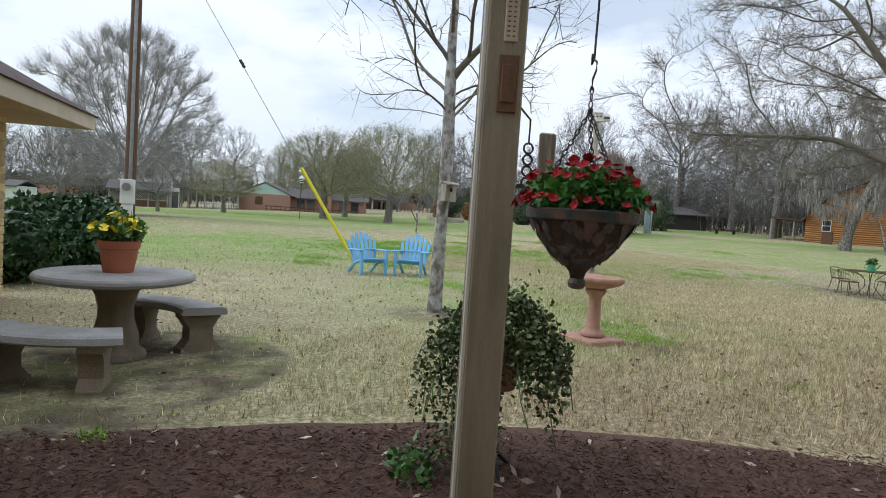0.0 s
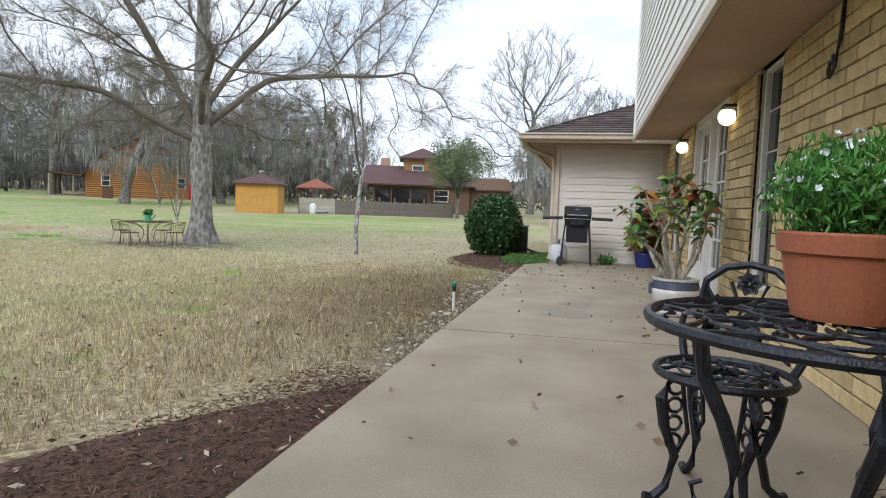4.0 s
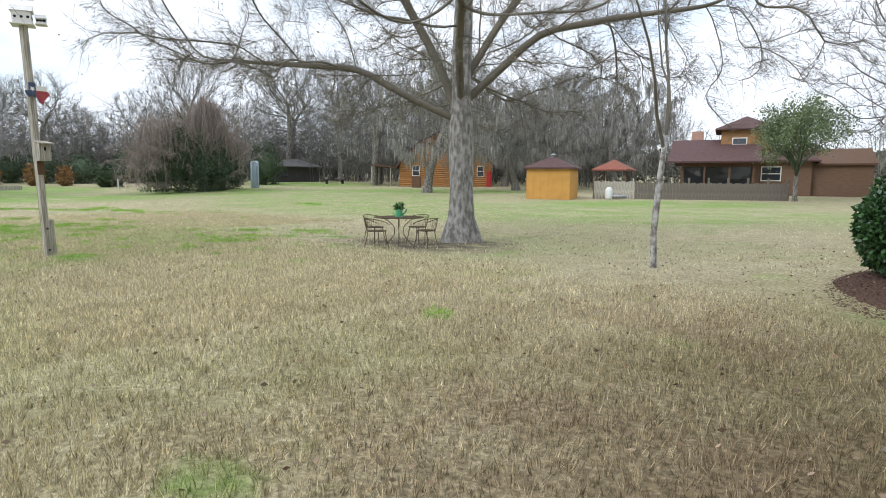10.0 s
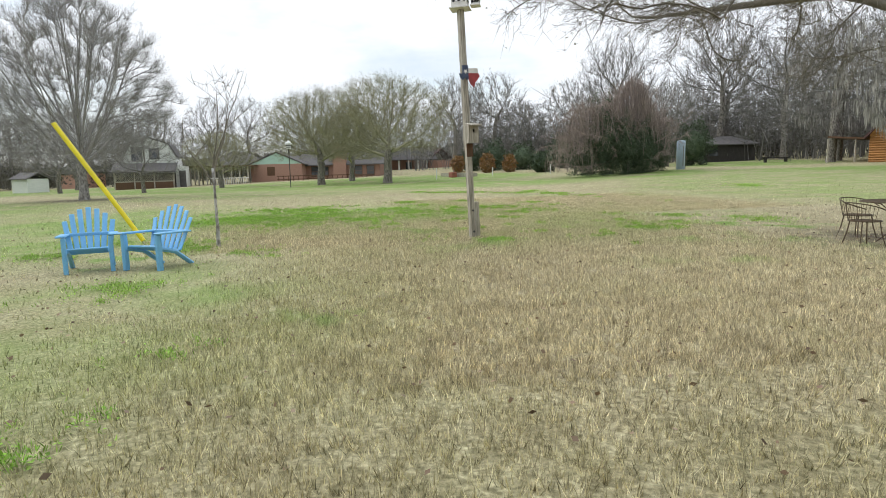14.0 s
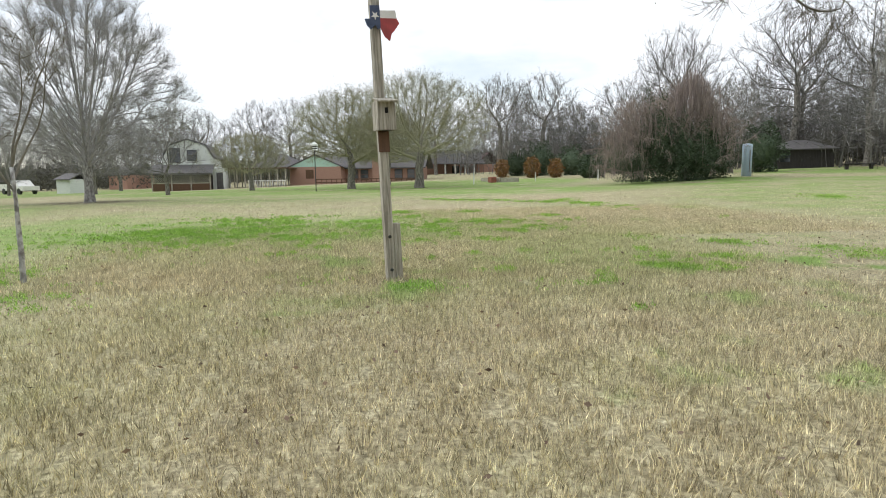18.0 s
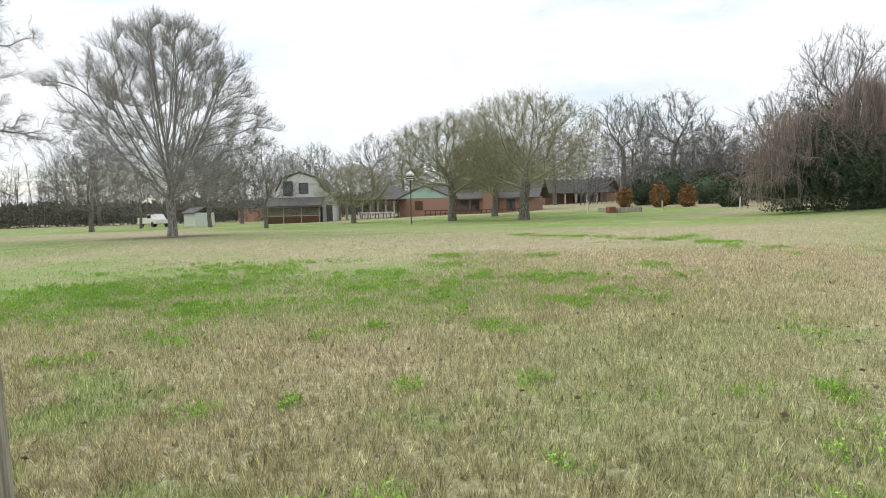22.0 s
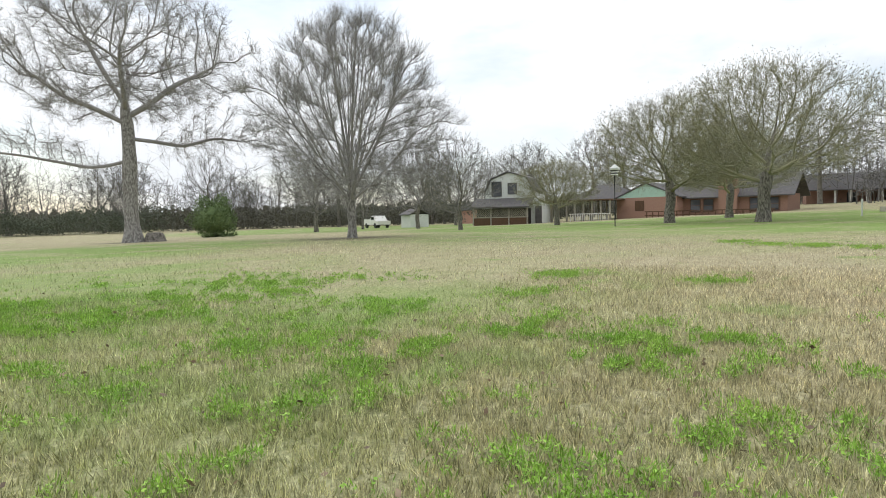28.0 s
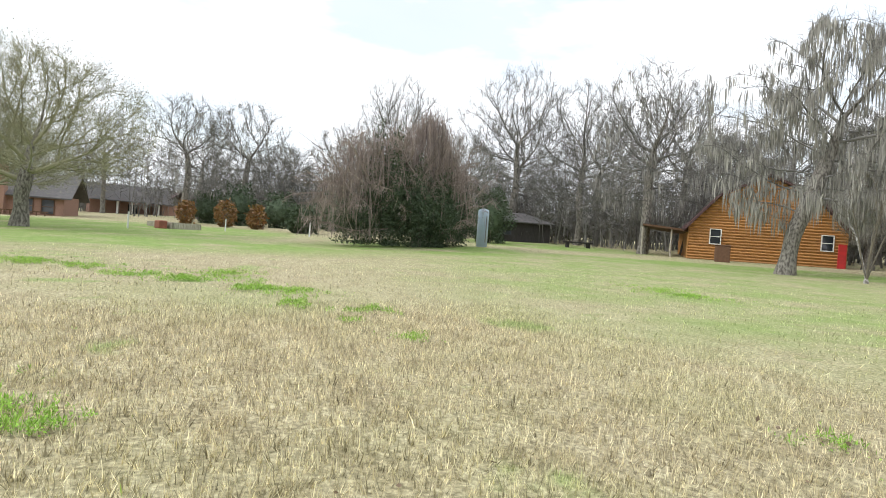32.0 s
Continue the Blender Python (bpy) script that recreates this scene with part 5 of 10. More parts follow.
for k in range(9000):
    a = rng.uniform(0, 6.28)
    r = 0.33 * rng.random() ** 0.5 * (1 + 0.20 * math.sin(3 * a) + 0.10 * math.sin(7 * a))
    z = 0.84 - 0.20 * (r / 0.33) ** 2 + rng.normal() * 0.06
    if rng.random() < 0.62 and r > 0.14:
        z -= rng.random() ** 1.5 * 0.62 * (1 if math.cos(a - 4.6) > 0.1 else 0.28)
    pts.append((math.cos(a) * r, math.sin(a) * r, max(z, 0.06)))
part("ivy", polys("ivy", leaves(rng, pts, 0.024, long=1.2), 4, M_IVY), M_IVY, stand, "dense dark trailing ivy")
for k in range(14):
    bm = B()
    a = rng.uniform(0, 6.28)
    l = rng.uniform(0.3, 0.5)
    tube(bm, [(0.15 * math.cos(a), 0.15 * math.sin(a), 0.72), (0.28 * math.cos(a), 0.28 * math.sin(a), 0.64), (0.36 * math.cos(a), 0.36 * math.sin(a), 0.7 - l * 0.6), (0.38 * math.cos(a + 0.1), 0.38 * math.sin(a + 0.1), 0.72 - l)], 0.003, 4)
    part("runner", bm, M_LEAFMID, stand)
pts = bush_points(rng, 160, 0.13, 0.10, 0.05, -0.02)
low = thing("ground_ivy", on_lawn(-0.85, 1.05), "small ivy runners over the mulch", "ivy", kind="stuff")
part("foliage", polys("foliage", leaves(rng, pts, 0.024), 4, M_LEAFMID), M_LEAFMID, low)

# ---- birdbath ----
bath = thing("birdbath", on_lawn(-3.84, 3.44, 15, 0.0) @ Matrix.Diagonal((1.0, 1.0, 1.06, 1)), "terracotta-coloured stone birdbath with a scalloped bowl", "birdbath")
bm = B()
box(bm, -0.22, 0.22, -0.22, 0.22, -0.03, 0.055, 0.012)
part("base_plate", bm, M_PINK, bath)
bm = B()
lathe(bm, [(0.105, 0.055), (0.12, 0.075), (0.10, 0.10), (0.075, 0.12), (0.07, 0.14), (0.062, 0.3), (0.06, 0.42), (0.085, 0.45), (0.10, 0.48), (0.09, 0.50)], 26, wave=lambda f, z: 0.05 * math.sin(2 * math.pi * 10 * f) if 0.05 < z < 0.13 or z > 0.44 else 0.0)
part("pedestal", bm, M_PINK, bath, smooth=True)
bm = B()
lathe(bm, [(0.08, 0.50), (0.15, 0.515), (0.22, 0.545), (0.252, 0.575), (0.25, 0.605), (0.235, 0.612), (0.20, 0.575), (0.1, 0.545), (0.01, 0.54)], 48, wave=lambda f, z: 0.06 * math.cos(2 * math.pi * 10 * f) if z > 0.54 else 0.0)
part("bowl", bm, M_PINK, bath, smooth=True)

# ---- stone table, benches ----
TB = (-3.08, -0.58)
st = thing("stone_table", on_lawn(*TB, 0, -0.01) @ Matrix.Diagonal((0.86, 0.86, 0.87, 1)), "grey round cast-stone garden table", "table")
bm = B()
lathe(bm, [(0.22, 0.0), (0.235, 0.03), (0.22, 0.07), (0.19, 0.08), (0.17, 0.12), (0.165, 0.20), (0.13, 0.32), (0.125, 0.42), (0.15, 0.52), (0.20, 0.60), (0.23, 0.62)], 30, wave=lambda f, z: 0.05 * math.sin(2 * math.pi * 7 * f) if 0.1 < z < 0.55 else 0.0)
part("pedestal", bm, M_STONEB, st, "brown-stained stone pedestal", smooth=True)
bm = B()
lathe(bm, [(0.50, 0.62), (0.565, 0.635), (0.575, 0.655), (0.57, 0.675), (0.555, 0.69), (0.01, 0.692)], 48)
part("tabletop", bm, M_STONE, st)


def bench(at, turn, label):
    """A curved stone bench with two carved feet, round the table's centre."""
    t = thing("stone_bench", on_lawn(*at, turn, -0.01) @ Matrix.Diagonal((0.88, 0.88, 0.84, 1)), label, "bench", "benches round the stone table")
    r0, r1 = 0.72, 1.06
    bm2 = B()
    n = 16
    rows = []
    for k in range(n + 1):
        a = radians(-31 + 62 * k / n)
        c, s = math.cos(a), math.sin(a)
        rows.append([bm2.verts.new((r * c, r * s, z)) for r, z in ((r0, 0.345), (r0 - 0.015, 0.36), (r0, 0.40), (r0 + 0.03, 0.412), (r1 - 0.03, 0.412), (r1, 0.40), (r1 + 0.015, 0.36), (r1, 0.345))])
    for p, q in zip(rows, rows[1:]):
        for k in range(8):
            bm2.faces.new((p[k], q[k], q[(k + 1) % 8], p[(k + 1) % 8]))
    bm2.faces.new(rows[0])
    bm2.faces.new(rows[-1][::-1])
    bmesh.ops.recalc_face_normals(bm2, faces=bm2.faces)
    part("seat", bm2, M_STONE, t)
    for a in (-21, 21):
        bm2 = B()
        mm = Matrix.Rotation(radians(a), 4, 'Z') @ Matrix.Translation((0.89, 0, 0))
        for z0, z1, w0, w1 in ((0.0, 0.05, 0.17, 0.165), (0.05, 0.12, 0.15, 0.10), (0.12, 0.22, 0.10, 0.10), (0.22, 0.30, 0.10, 0.15), (0.30, 0.35, 0.16, 0.165)):
            lo = [bm2.verts.new(mm @ Vector((x * w0, y * 0.075, z0))) for x, y in ((-1, -1), (1, -1), (1, 1), (-1, 1))]
            hi = [bm2.verts.new(mm @ Vector((x * w1, y * 0.07, z1))) for x, y in ((-1, -1), (1, -1), (1, 1), (-1, 1))]
            bm2.faces.new(lo[::-1])
            bm2.faces.new(hi)
            for k in range(4):
                bm2.faces.new((lo[k], lo[(k + 1) % 4], hi[(k + 1) % 4], hi[k]))
        part("foot", bm2, M_STONEB, t)
    return t


bench((-2.91, -0.75), 143, "curved grey stone bench on carved feet")
bench((-3.12, -0.56), -16, "curved grey stone bench nearer the mulch")


def potted_flowers(name, m, label, r, h, petals, material, n_leaf, n_flower, rise, seed, leaf=0.03, spread=1.0, flower=0.02, long=1.6, upright=1.0):
    """A clay pot with a rim, soil, foliage and flowers."""
    t = thing(name, m, label, "potted plant")
    bm2 = B()
    lathe(bm2, [(r * 0.72, 0.0), (r * 0.76, 0.02), (r * 0.92, h * 0.72), (r * 0.93, h * 0.74), (r, h * 0.76), (r * 1.03, h * 0.97), (r * 1.02, h), (r * 0.94, h), (r * 0.9, h * 0.9)], 32)
    part("pot", bm2, M_TERRA, t, "orange terracotta pot", smooth=False)
    bm2 = B()
    lathe(bm2, [(r * 0.92, h * 0.88), (r * 0.5, h * 0.92), (0.01, h * 0.93)], 20)
    part("soil", bm2, M_SOIL, t)
    rg = np.random.default_rng(seed)
    ps = bush_points(rg, n_leaf, r * 1.15 * spread, r * 1.15 * spread, rise * 0.55, h * 0.95, 0.25, 0.3)
    part("foliage", polys("foliage", leaves(rg, ps, leaf, upright, long), 4, material), material, t)
    qs2 = []
    for k in range(n_flower):
        a, q = rg.uniform(0, 6.28), r * 1.2 * spread * rg.random() ** 0.5
        p = np.array((q * math.cos(a), q * math.sin(a), h + rise * (1.02 - 0.6 * (q / (r * 1.2 * spread)) ** 2) + rg.normal() * 0.01))
        ax = np.array((p[0] * 2.5, p[1] * 2.5, 0.6)) + rg.normal(size=3) * 0.3
        ax /= np.linalg.norm(ax)
        e = np.cross(ax, (0.3, 0.5, 0.8))
        e /= np.linalg.norm(e)
        f = np.cross(ax, e)
        for j in range(5):
            a0 = j * 1.2566
            d0, d1, dm = (e * math.cos(a0 + o) + f * math.sin(a0 + o) for o in (0, 1.2566, 0.63))
            qs2.append([p, p + flower * d0 + ax * 0.004, p + flower * 1.15 * dm + ax * 0.008, p + flower * d1 + ax * 0.004])
    tagged(part("flowers", polys("flowers", qs2, 4, petals), petals, t), kind="stuff")
    return t


potted_flowers("flower_pot", on_lawn(TB[0] - 0.02, TB[1] + 0.0, 0, 0.593), "yellow pansies in a clay pot on the stone table", 0.13, 0.215, M_PETALYEL, M_LEAFMID, 700, 34, 0.16, 21, 0.03, 1.1, 0.032)

# ---- blue garden chairs ----
def blue_chair(m, label):
    t = thing("garden_chair", m, label, "chair", "blue garden chairs on the lawn")
    for k in range(7):
        bm2 = B()
        x = -0.255 + k * 0.085
        top = 0.96 - 0.20 * abs(k - 3) ** 1.8 / 7.2
        mm = Matrix.Translation((x, 0.22, 0.26)) @ Matrix.Rotation(radians(-24), 4, 'X') @ Matrix.Rotation(radians((k - 3) * 2.6), 4, 'Y')
        box(bm2, -0.036, 0.036, -0.01, 0.012, 0.0, (top - 0.26) / math.cos(radians(24)), 0.008, mm)
        part("back_slat", bm2, M_BLUE, t)
    for k in range(6):
        bm2 = B()
        y = -0.25 + k * 0.085
        box(bm2, -0.27, 0.27, y, y + 0.072, 0.355 - (k * 0.022), 0.378 - (k * 0.022), 0.006)
        part("seat_slat", bm2, M_BLUE, t)
    for s in (-1, 1):
        bm2 = B()
        box(bm2, s * 0.33 - 0.065, s * 0.33 + 0.065, -0.34, 0.34, 0.545, 0.575, 0.012, Matrix.Rotation(radians(-2), 4, 'X'))
        part("armrest", bm2, M_BLUE, t)
        bm2 = B()
        box(bm2, s * 0.30 - 0.03, s * 0.30 + 0.03, -0.31, -0.22, 0.0, 0.55, 0.01)
        part("front_leg", bm2, M_BLUE, t)
        bm2 = B()
        tube(bm2, [(s * 0.28, -0.26, 0.34), (s * 0.28, 0.1, 0.25), (s * 0.28, 0.46, 0.0)], 0.035, 6)
        part("rear_leg", bm2, M_BLUE, t)
    bm2 = B()
    box(bm2, -0.30, 0.30, 0.32, 0.35, 0.52, 0.57, 0.008)
    part("cross_bar", bm2, M_BLUE, t)
    return t


blue_chair(on_lawn(-11.05, 2.14, 108) @ Matrix.Diagonal((0.92, 0.94, 0.90, 1)), "light blue plastic slatted garden chair")
blue_chair(on_lawn(-10.97, 3.02, 66) @ Matrix.Diagonal((0.92, 0.94, 0.90, 1)), "light blue slatted garden chair turned slightly aside")

# ---- utility pole, guy wire ----
up = thing("utility_pole", on_lawn(-12.1, -2.7), "brown wooden utility pole with a meter box", "utility pole")
bm = B()
tube(bm, [(0, 0, -0.2), (0, 0, 9.0)], [0.115, 0.09], 14)
part("pole", bm, M_BROWNWOOD, up)
bm = B()
tube(bm, [(0.13, 0.03, 1.4), (0.12, 0.03, 8.5)], 0.035, 8)
part("conduit", bm, M_METAL, up)
bm = B()
box(bm, 0.11, 0.24, -0.13, 0.13, 1.05, 1.55, 0.015)
part("meter_box", bm, M_OFFWHITE, up, "white electric meter box")
bm = B()
tube(bm, [(0.24, 0, 1.4), (0.31, 0, 1.4)], 0.08, 16)
part("meter", bm, M_METAL, up)
bm = B()
box(bm, 0.11, 0.22, -0.10, 0.10, 0.1, 1.05, 0.012)
part("riser", bm, M_OFFWHITE, up)
GUY0, GUYD = Vector((-13.58, 2.10, lawn_z(-13.58, 2.10) - 0.02)), Vector((-13.98, -2.79, 7.4))
guy = thing("guy_wire", Matrix.Translation(GUY0), "steel guy wire with a yellow plastic guard", "cable")
gd = (GUYD - GUY0).normalized()
bm = B()
tube(bm, [gd * 0.12, gd * 2.62], 0.042, 10)
part("guard", bm, M_YELLOW, guy, "bright yellow plastic tube")
bm = B()
tube(bm, [(0, 0, -0.05), GUYD - GUY0], 0.008, 5)
part("wire", bm, M_METAL, guy)
bm = B()
tube(bm, [gd * 5.3, gd * 5.5], 0.035, 8)
part("insulator", bm, M_PLASTIC, guy)


def shrub(name, m, label, rx, ry, rz, n, size, material, seed, core=True, category="shrub", lump=0.18, box_like=0.0):
    t = thing(name, m, label, category)
    rg = np.random.default_rng(seed)
    ps = bush_points(rg, n, rx, ry, rz, 0.0, lump, 0.72)
    if box_like:
        s = np.abs(ps[:, :2] / (rx, ry)).max(1) + 1e-6
        r = np.linalg.norm(ps[:, :2] / (rx, ry), axis=1) + 1e-6
        ps[:, :2] *= (1 + box_like * (r / s - 1))[:, None]
    part("leaves", polys("leaves", leaves(rg, ps, size), 4, material), material, t)
    bm2 = B()
    for k in range(7):
        a = 6.28 * k / 7
        tube(bm2, [(0.05 * math.cos(a), 0.05 * math.sin(a), -0.03), (rx * 0.3 * math.cos(a), ry * 0.3 * math.sin(a), rz * 0.7), (rx * 0.6 * math.cos(a), ry * 0.6 * math.sin(a), rz * 1.45)], [0.02, 0.014, 0.006], 5)
    part("stems", bm2, M_BARK, t)
    if core:
        bm2 = B()
        bmesh.ops.create_icosphere(bm2, subdivisions=3, radius=1)
        for v in bm2.verts:
            k = 0.74 * (1 + 0.12 * noise.noise(v.co * 2.5))
            v.co = Vector((v.co.x * rx * k, v.co.y * ry * k, max(v.co.z * rz * k + rz * 0.92, 0.02)))
        part("inner_foliage", bm2, material, t)
    return t


shrub("clipped_shrub", on_lawn(-9.1, -2.85), "large dark evergreen shrub beside the brick wing", 1.0, 1.0, 0.60, 9000, 0.075, M_LEAFDARK, 31)
shrub("low_shrub", on_lawn(-7.6, -3.1), "dark low shrub against the brick wing", 0.7, 0.75, 0.5, 3500, 0.06, M_LEAFDARK, 32)

# ---- iron table, two chairs, terracotta pot ----
def scroll_disc(bm2, radius, z, seed, m=None, bars=9, rings=(0.35, 0.68)):
    """Openwork of leaves and scrolls within a round rim."""
    rg = random.Random(seed)
    for f in rings:
        ring(bm2, (0, 0, z), radius * f, 0.0055, 30, 5)
    for k in range(bars):
        a = 2 * math.pi * k / bars
        pts = []
        for i in range(7):
            f = 0.12 + 0.85 * i / 6
            b = a + 0.45 * math.sin(i * 1.35) * (1 if k % 2 else -1) * 0.45
            pts.append((radius * f * math.cos(b), radius * f * math.sin(b), z))
        tube(bm2, pts, 0.0062, 5)
    for k in range(bars * 5):
        f = math.sqrt(rg.uniform(0.03, 0.92))
        a = rg.uniform(0, 6.28)
        c = Vector((radius * f * math.cos(a), radius * f * math.sin(a), z))
        s = rg.uniform(0.02, 0.034)
        t = rg.uniform(0, 6.28)
        d, e = Vector((math.cos(t), math.sin(t), 0)), Vector((-math.sin(t), math.cos(t), 0))
        lo = [bm2.verts.new(c + p + Vector((0, 0, -0.004))) for p in (-d * s, e * s * 0.5, d * s, -e * s * 0.5)]
        hi = bm2.verts.new(c + Vector((0, 0, 0.007)))
        for j in range(4):
            bm2.faces.new((lo[j], lo[(j + 1) % 4], hi))
        bm2.faces.new(lo[::-1])


def rosette(bm2, c, r, nrm):
    """A cast rose."""
    q = Vector(nrm).to_track_quat('Z', 'Y').to_matrix()
    for k, f in enumerate((1.0, 0.66, 0.34)):
        n = 7 - k
        for i in range(n):
            a = 6.28 * i / n + k
            p = Vector((math.cos(a), math.sin(a), 0)) * r * f * 0.62
            e = Vector((-math.sin(a), math.cos(a), 0)) * r * f * 0.42
            o = Vector((math.cos(a), math.sin(a), 0)) * r * f * 0.42
            z = Vector((0, 0, 0.004 + 0.005 * k))
            vs2 = [bm2.verts.new(Vector(c) + q @ x) for x in (p - o, p + e + z, p + o + z * 0.4, p - e + z)]
            bm2.faces.new(vs2)
            vs3 = [bm2.verts.new(Vector(c) + q @ (x - z * 0 - Vector((0, 0, 0.006)))) for x in (p - o, p + e + z, p + o + z * 0.4, p - e + z)]
            bm2.faces.new(vs3[::-1])


def cast_leg(t, a, top_r, foot_r, z1, name="leg"):
    bm2 = B()
    c, s = math.cos(a), math.sin(a)
    prof = [(top_r, z1), (top_r + 0.035, z1 * 0.82), (top_r + 0.02, z1 * 0.6), (top_r - 0.02, z1 * 0.36), (foot_r - 0.03, z1 * 0.12), (foot_r + 0.01, 0.012), (foot_r + 0.04, 0.02)]
    tube(bm2, [(r * c, r * s, z) for r, z in prof], [0.017, 0.02, 0.018, 0.015, 0.014, 0.018, 0.014], 7)
    tube(bm2, [(r * c, r * s, z) for r, z in ((top_r - 0.03, z1), (top_r - 0.045, z1 * 0.75), (top_r - 0.06, z1 * 0.55), (top_r - 0.02, z1 * 0.36))], 0.008, 5)
    for k in range(4):
        z = z1 * (0.9 - 0.14 * k)
        ring(bm2, ((top_r - 0.012) * c, (top_r - 0.012) * s, z), 0.024, 0.006, 10, 4, Matrix.Rotation(a, 3, 'Z') @ Matrix.Rotation(radians(90), 3, 'X'))
    part(name, bm2, M_IRON, t)


IT = (1.53, 2.52)
it = thing("iron_table", pose(*IT, 0), "black cast-iron round patio table", "table")
bm = B()
ring(bm, (0, 0, 0.69), 0.375, 0.014, 48, 7)
part("rim", bm, M_IRON, it)
bm = B()
scroll_disc(bm, 0.37, 0.693, 3, bars=13)
part("openwork_top", bm, M_IRON, it)
for k in range(3):
    bm = B()
    a = radians(155 + 120 * k)
    c, s = math.cos(a), math.sin(a)
    tube(bm, [(r * c, r * s, z) for r, z in ((0.24, 0.68), (0.265, 0.62), (0.25, 0.53), (0.20, 0.43), (0.165, 0.33), (0.175, 0.22), (0.235, 0.11), (0.30, 0.03), (0.325, 0.012))], [0.020, 0.021, 0.020, 0.019, 0.018, 0.018, 0.017, 0.016, 0.020], 8)
    tube(bm, [(r * c, r * s, z) for r, z in ((0.175, 0.22), (0.20, 0.19), (0.255, 0.21), (0.265, 0.25), (0.24, 0.265))], [0.011, 0.011, 0.009, 0.008, 0.006], 6)
    part("leg", bm, M_IRON, it)
bm = B()
ring(bm, (0, 0, 0.17), 0.155, 0.013, 36, 6, Matrix.Identity(3))
for k in range(3):
    a = radians(155 + 120 * k)
    tube(bm, [(0.15 * math.cos(a), 0.15 * math.sin(a), 0.17), (0.20 * math.cos(a), 0.20 * math.sin(a), 0.17)], 0.011, 6)
part("brace_ring", bm, M_IRON, it)


def iron_chair(m, label):
    t = thing("iron_chair", m, label, "chair", "cast-iron chairs at the patio table")
    bm2 = B()
    ring(bm2, (0, 0, 0.425), 0.205, 0.013, 36, 6)
    part("seat_rim", bm2, M_IRON, t)
    bm2 = B()
    scroll_disc(bm2, 0.2, 0.427, 8, bars=9)
    rosette(bm2, (0, 0, 0.434), 0.05, (0, 0, 1))
    part("seat", bm2, M_IRON, t)
    for k in range(4):
        cast_leg(t, radians(45 + 90 * k), 0.165, 0.2, 0.42)
    bm2 = B()
    arch = [(-0.17, 0.13, 0.42), (-0.21, 0.19, 0.52), (-0.20, 0.21, 0.60), (-0.15, 0.215, 0.635), (-0.14, 0.22, 0.70), (-0.08, 0.235, 0.75), (0, 0.24, 0.765)]
    arch = arch + [(-x, y, z) for x, y, z in arch[-2::-1]]
    tube(bm2, arch, 0.014, 7)
    part("back_frame", bm2, M_IRON, t)
    bm2 = B()
    for x, z in ((0, 0.70), (-0.095, 0.61), (0.095, 0.61), (0, 0.535)):
        rosette(bm2, (x, 0.222, z), 0.043, (0, -1, 0.15))
    for s in (-1, 1):
        tube(bm2, [(0, 0.2, 0.46), (s * 0.05, 0.21, 0.52), (s * 0.02, 0.22, 0.6), (s * 0.06, 0.23, 0.70)], 0.007, 5)
        tube(bm2, [(s * 0.19, 0.2, 0.52), (s * 0.13, 0.21, 0.56), (s * 0.1, 0.21, 0.62), (s * 0.14, 0.22, 0.68)], 0.007, 5)
        tube(bm2, [(s * 0.15, 0.18, 0.45), (s * 0.08, 0.2, 0.49), (s * 0.01, 0.2, 0.5)], 0.007, 5)
        for k in range(5):
            rosette(bm2, (s * (0.04 + 0.03 * k), 0.215, 0.50 + 0.035 * ((k * 3) % 5)), 0.02, (0, -1, 0.15))
    part("back_openwork", bm2, M_IRON, t, "cast roses and leaves")
    return t


iron_chair(pose(1.45, 3.10, 0, 0, 0, -28), "black cast-iron chair with a rose-pattern back")
iron_chair(pose(1.455, 1.93, 0, 0, 0, 244), "black cast-iron chair with its back to the porch")
potted_flowers("flower_pot", pose(1.575, 2.575, 0.706) @ Matrix.Diagonal((0.78, 0.78, 0.98, 1)), "white-flowered green plant in a clay pot on the table", 0.18, 0.20, M_PETALWHITE, M_LEAFBRIGHT, 5200, 60, 0.21, 41, 0.0095, 1.0, 0.009, 3.4, 1.8)

# ---- croton in a white pot ----
cr = thing("croton_plant", pose(1.83, 7.06, 0.006) @ Matrix.Diagonal((1.15, 1.15, 1.2, 1)), "leggy variegated croton in a white and slate pot", "potted plant")
bm = B()
lathe(bm, [(0.15, 0.0), (0.17, 0.012), (0.16, 0.02), (0.10, 0.022), (0.115, 0.03), (0.17, 0.10), (0.188, 0.16), (0.185, 0.195)], 34)
part("pot", bm, M_POT, cr, smooth=True)
bm = B()
lathe(bm, [(0.186, 0.195), (0.188, 0.20), (0.180, 0.25), (0.176, 0.255), (0.168, 0.25)], 34)
part("pot_band", bm, M_BAND, cr, "slate blue band round the pot")
bm = B()
lathe(bm, [(0.172, 0.255), (0.184, 0.262), (0.186, 0.278), (0.17, 0.28), (0.165, 0.25)], 34)
part("pot_rim", bm, M_POT, cr)
bm = B()
box(bm, -0.21, -0.175, -0.03, 0.03, 0.14, 0.235, 0.012)
part("medallion", bm, M_BAND, cr)
bm = B()
lathe(bm, [(0.17, 0.245), (0.05, 0.255), (0.01, 0.256)], 18)
part("soil", bm, M_SOIL, cr)
bm = B()
lathe(bm, [(0.20, -0.004), (0.225, 0.0), (0.23, 0.008), (0.21, 0.012), (0.15, 0.006)], 34)
part("saucer", bm, M_SAUCER, cr, "tan clay saucer")
rng = random.Random(77)
ends = []
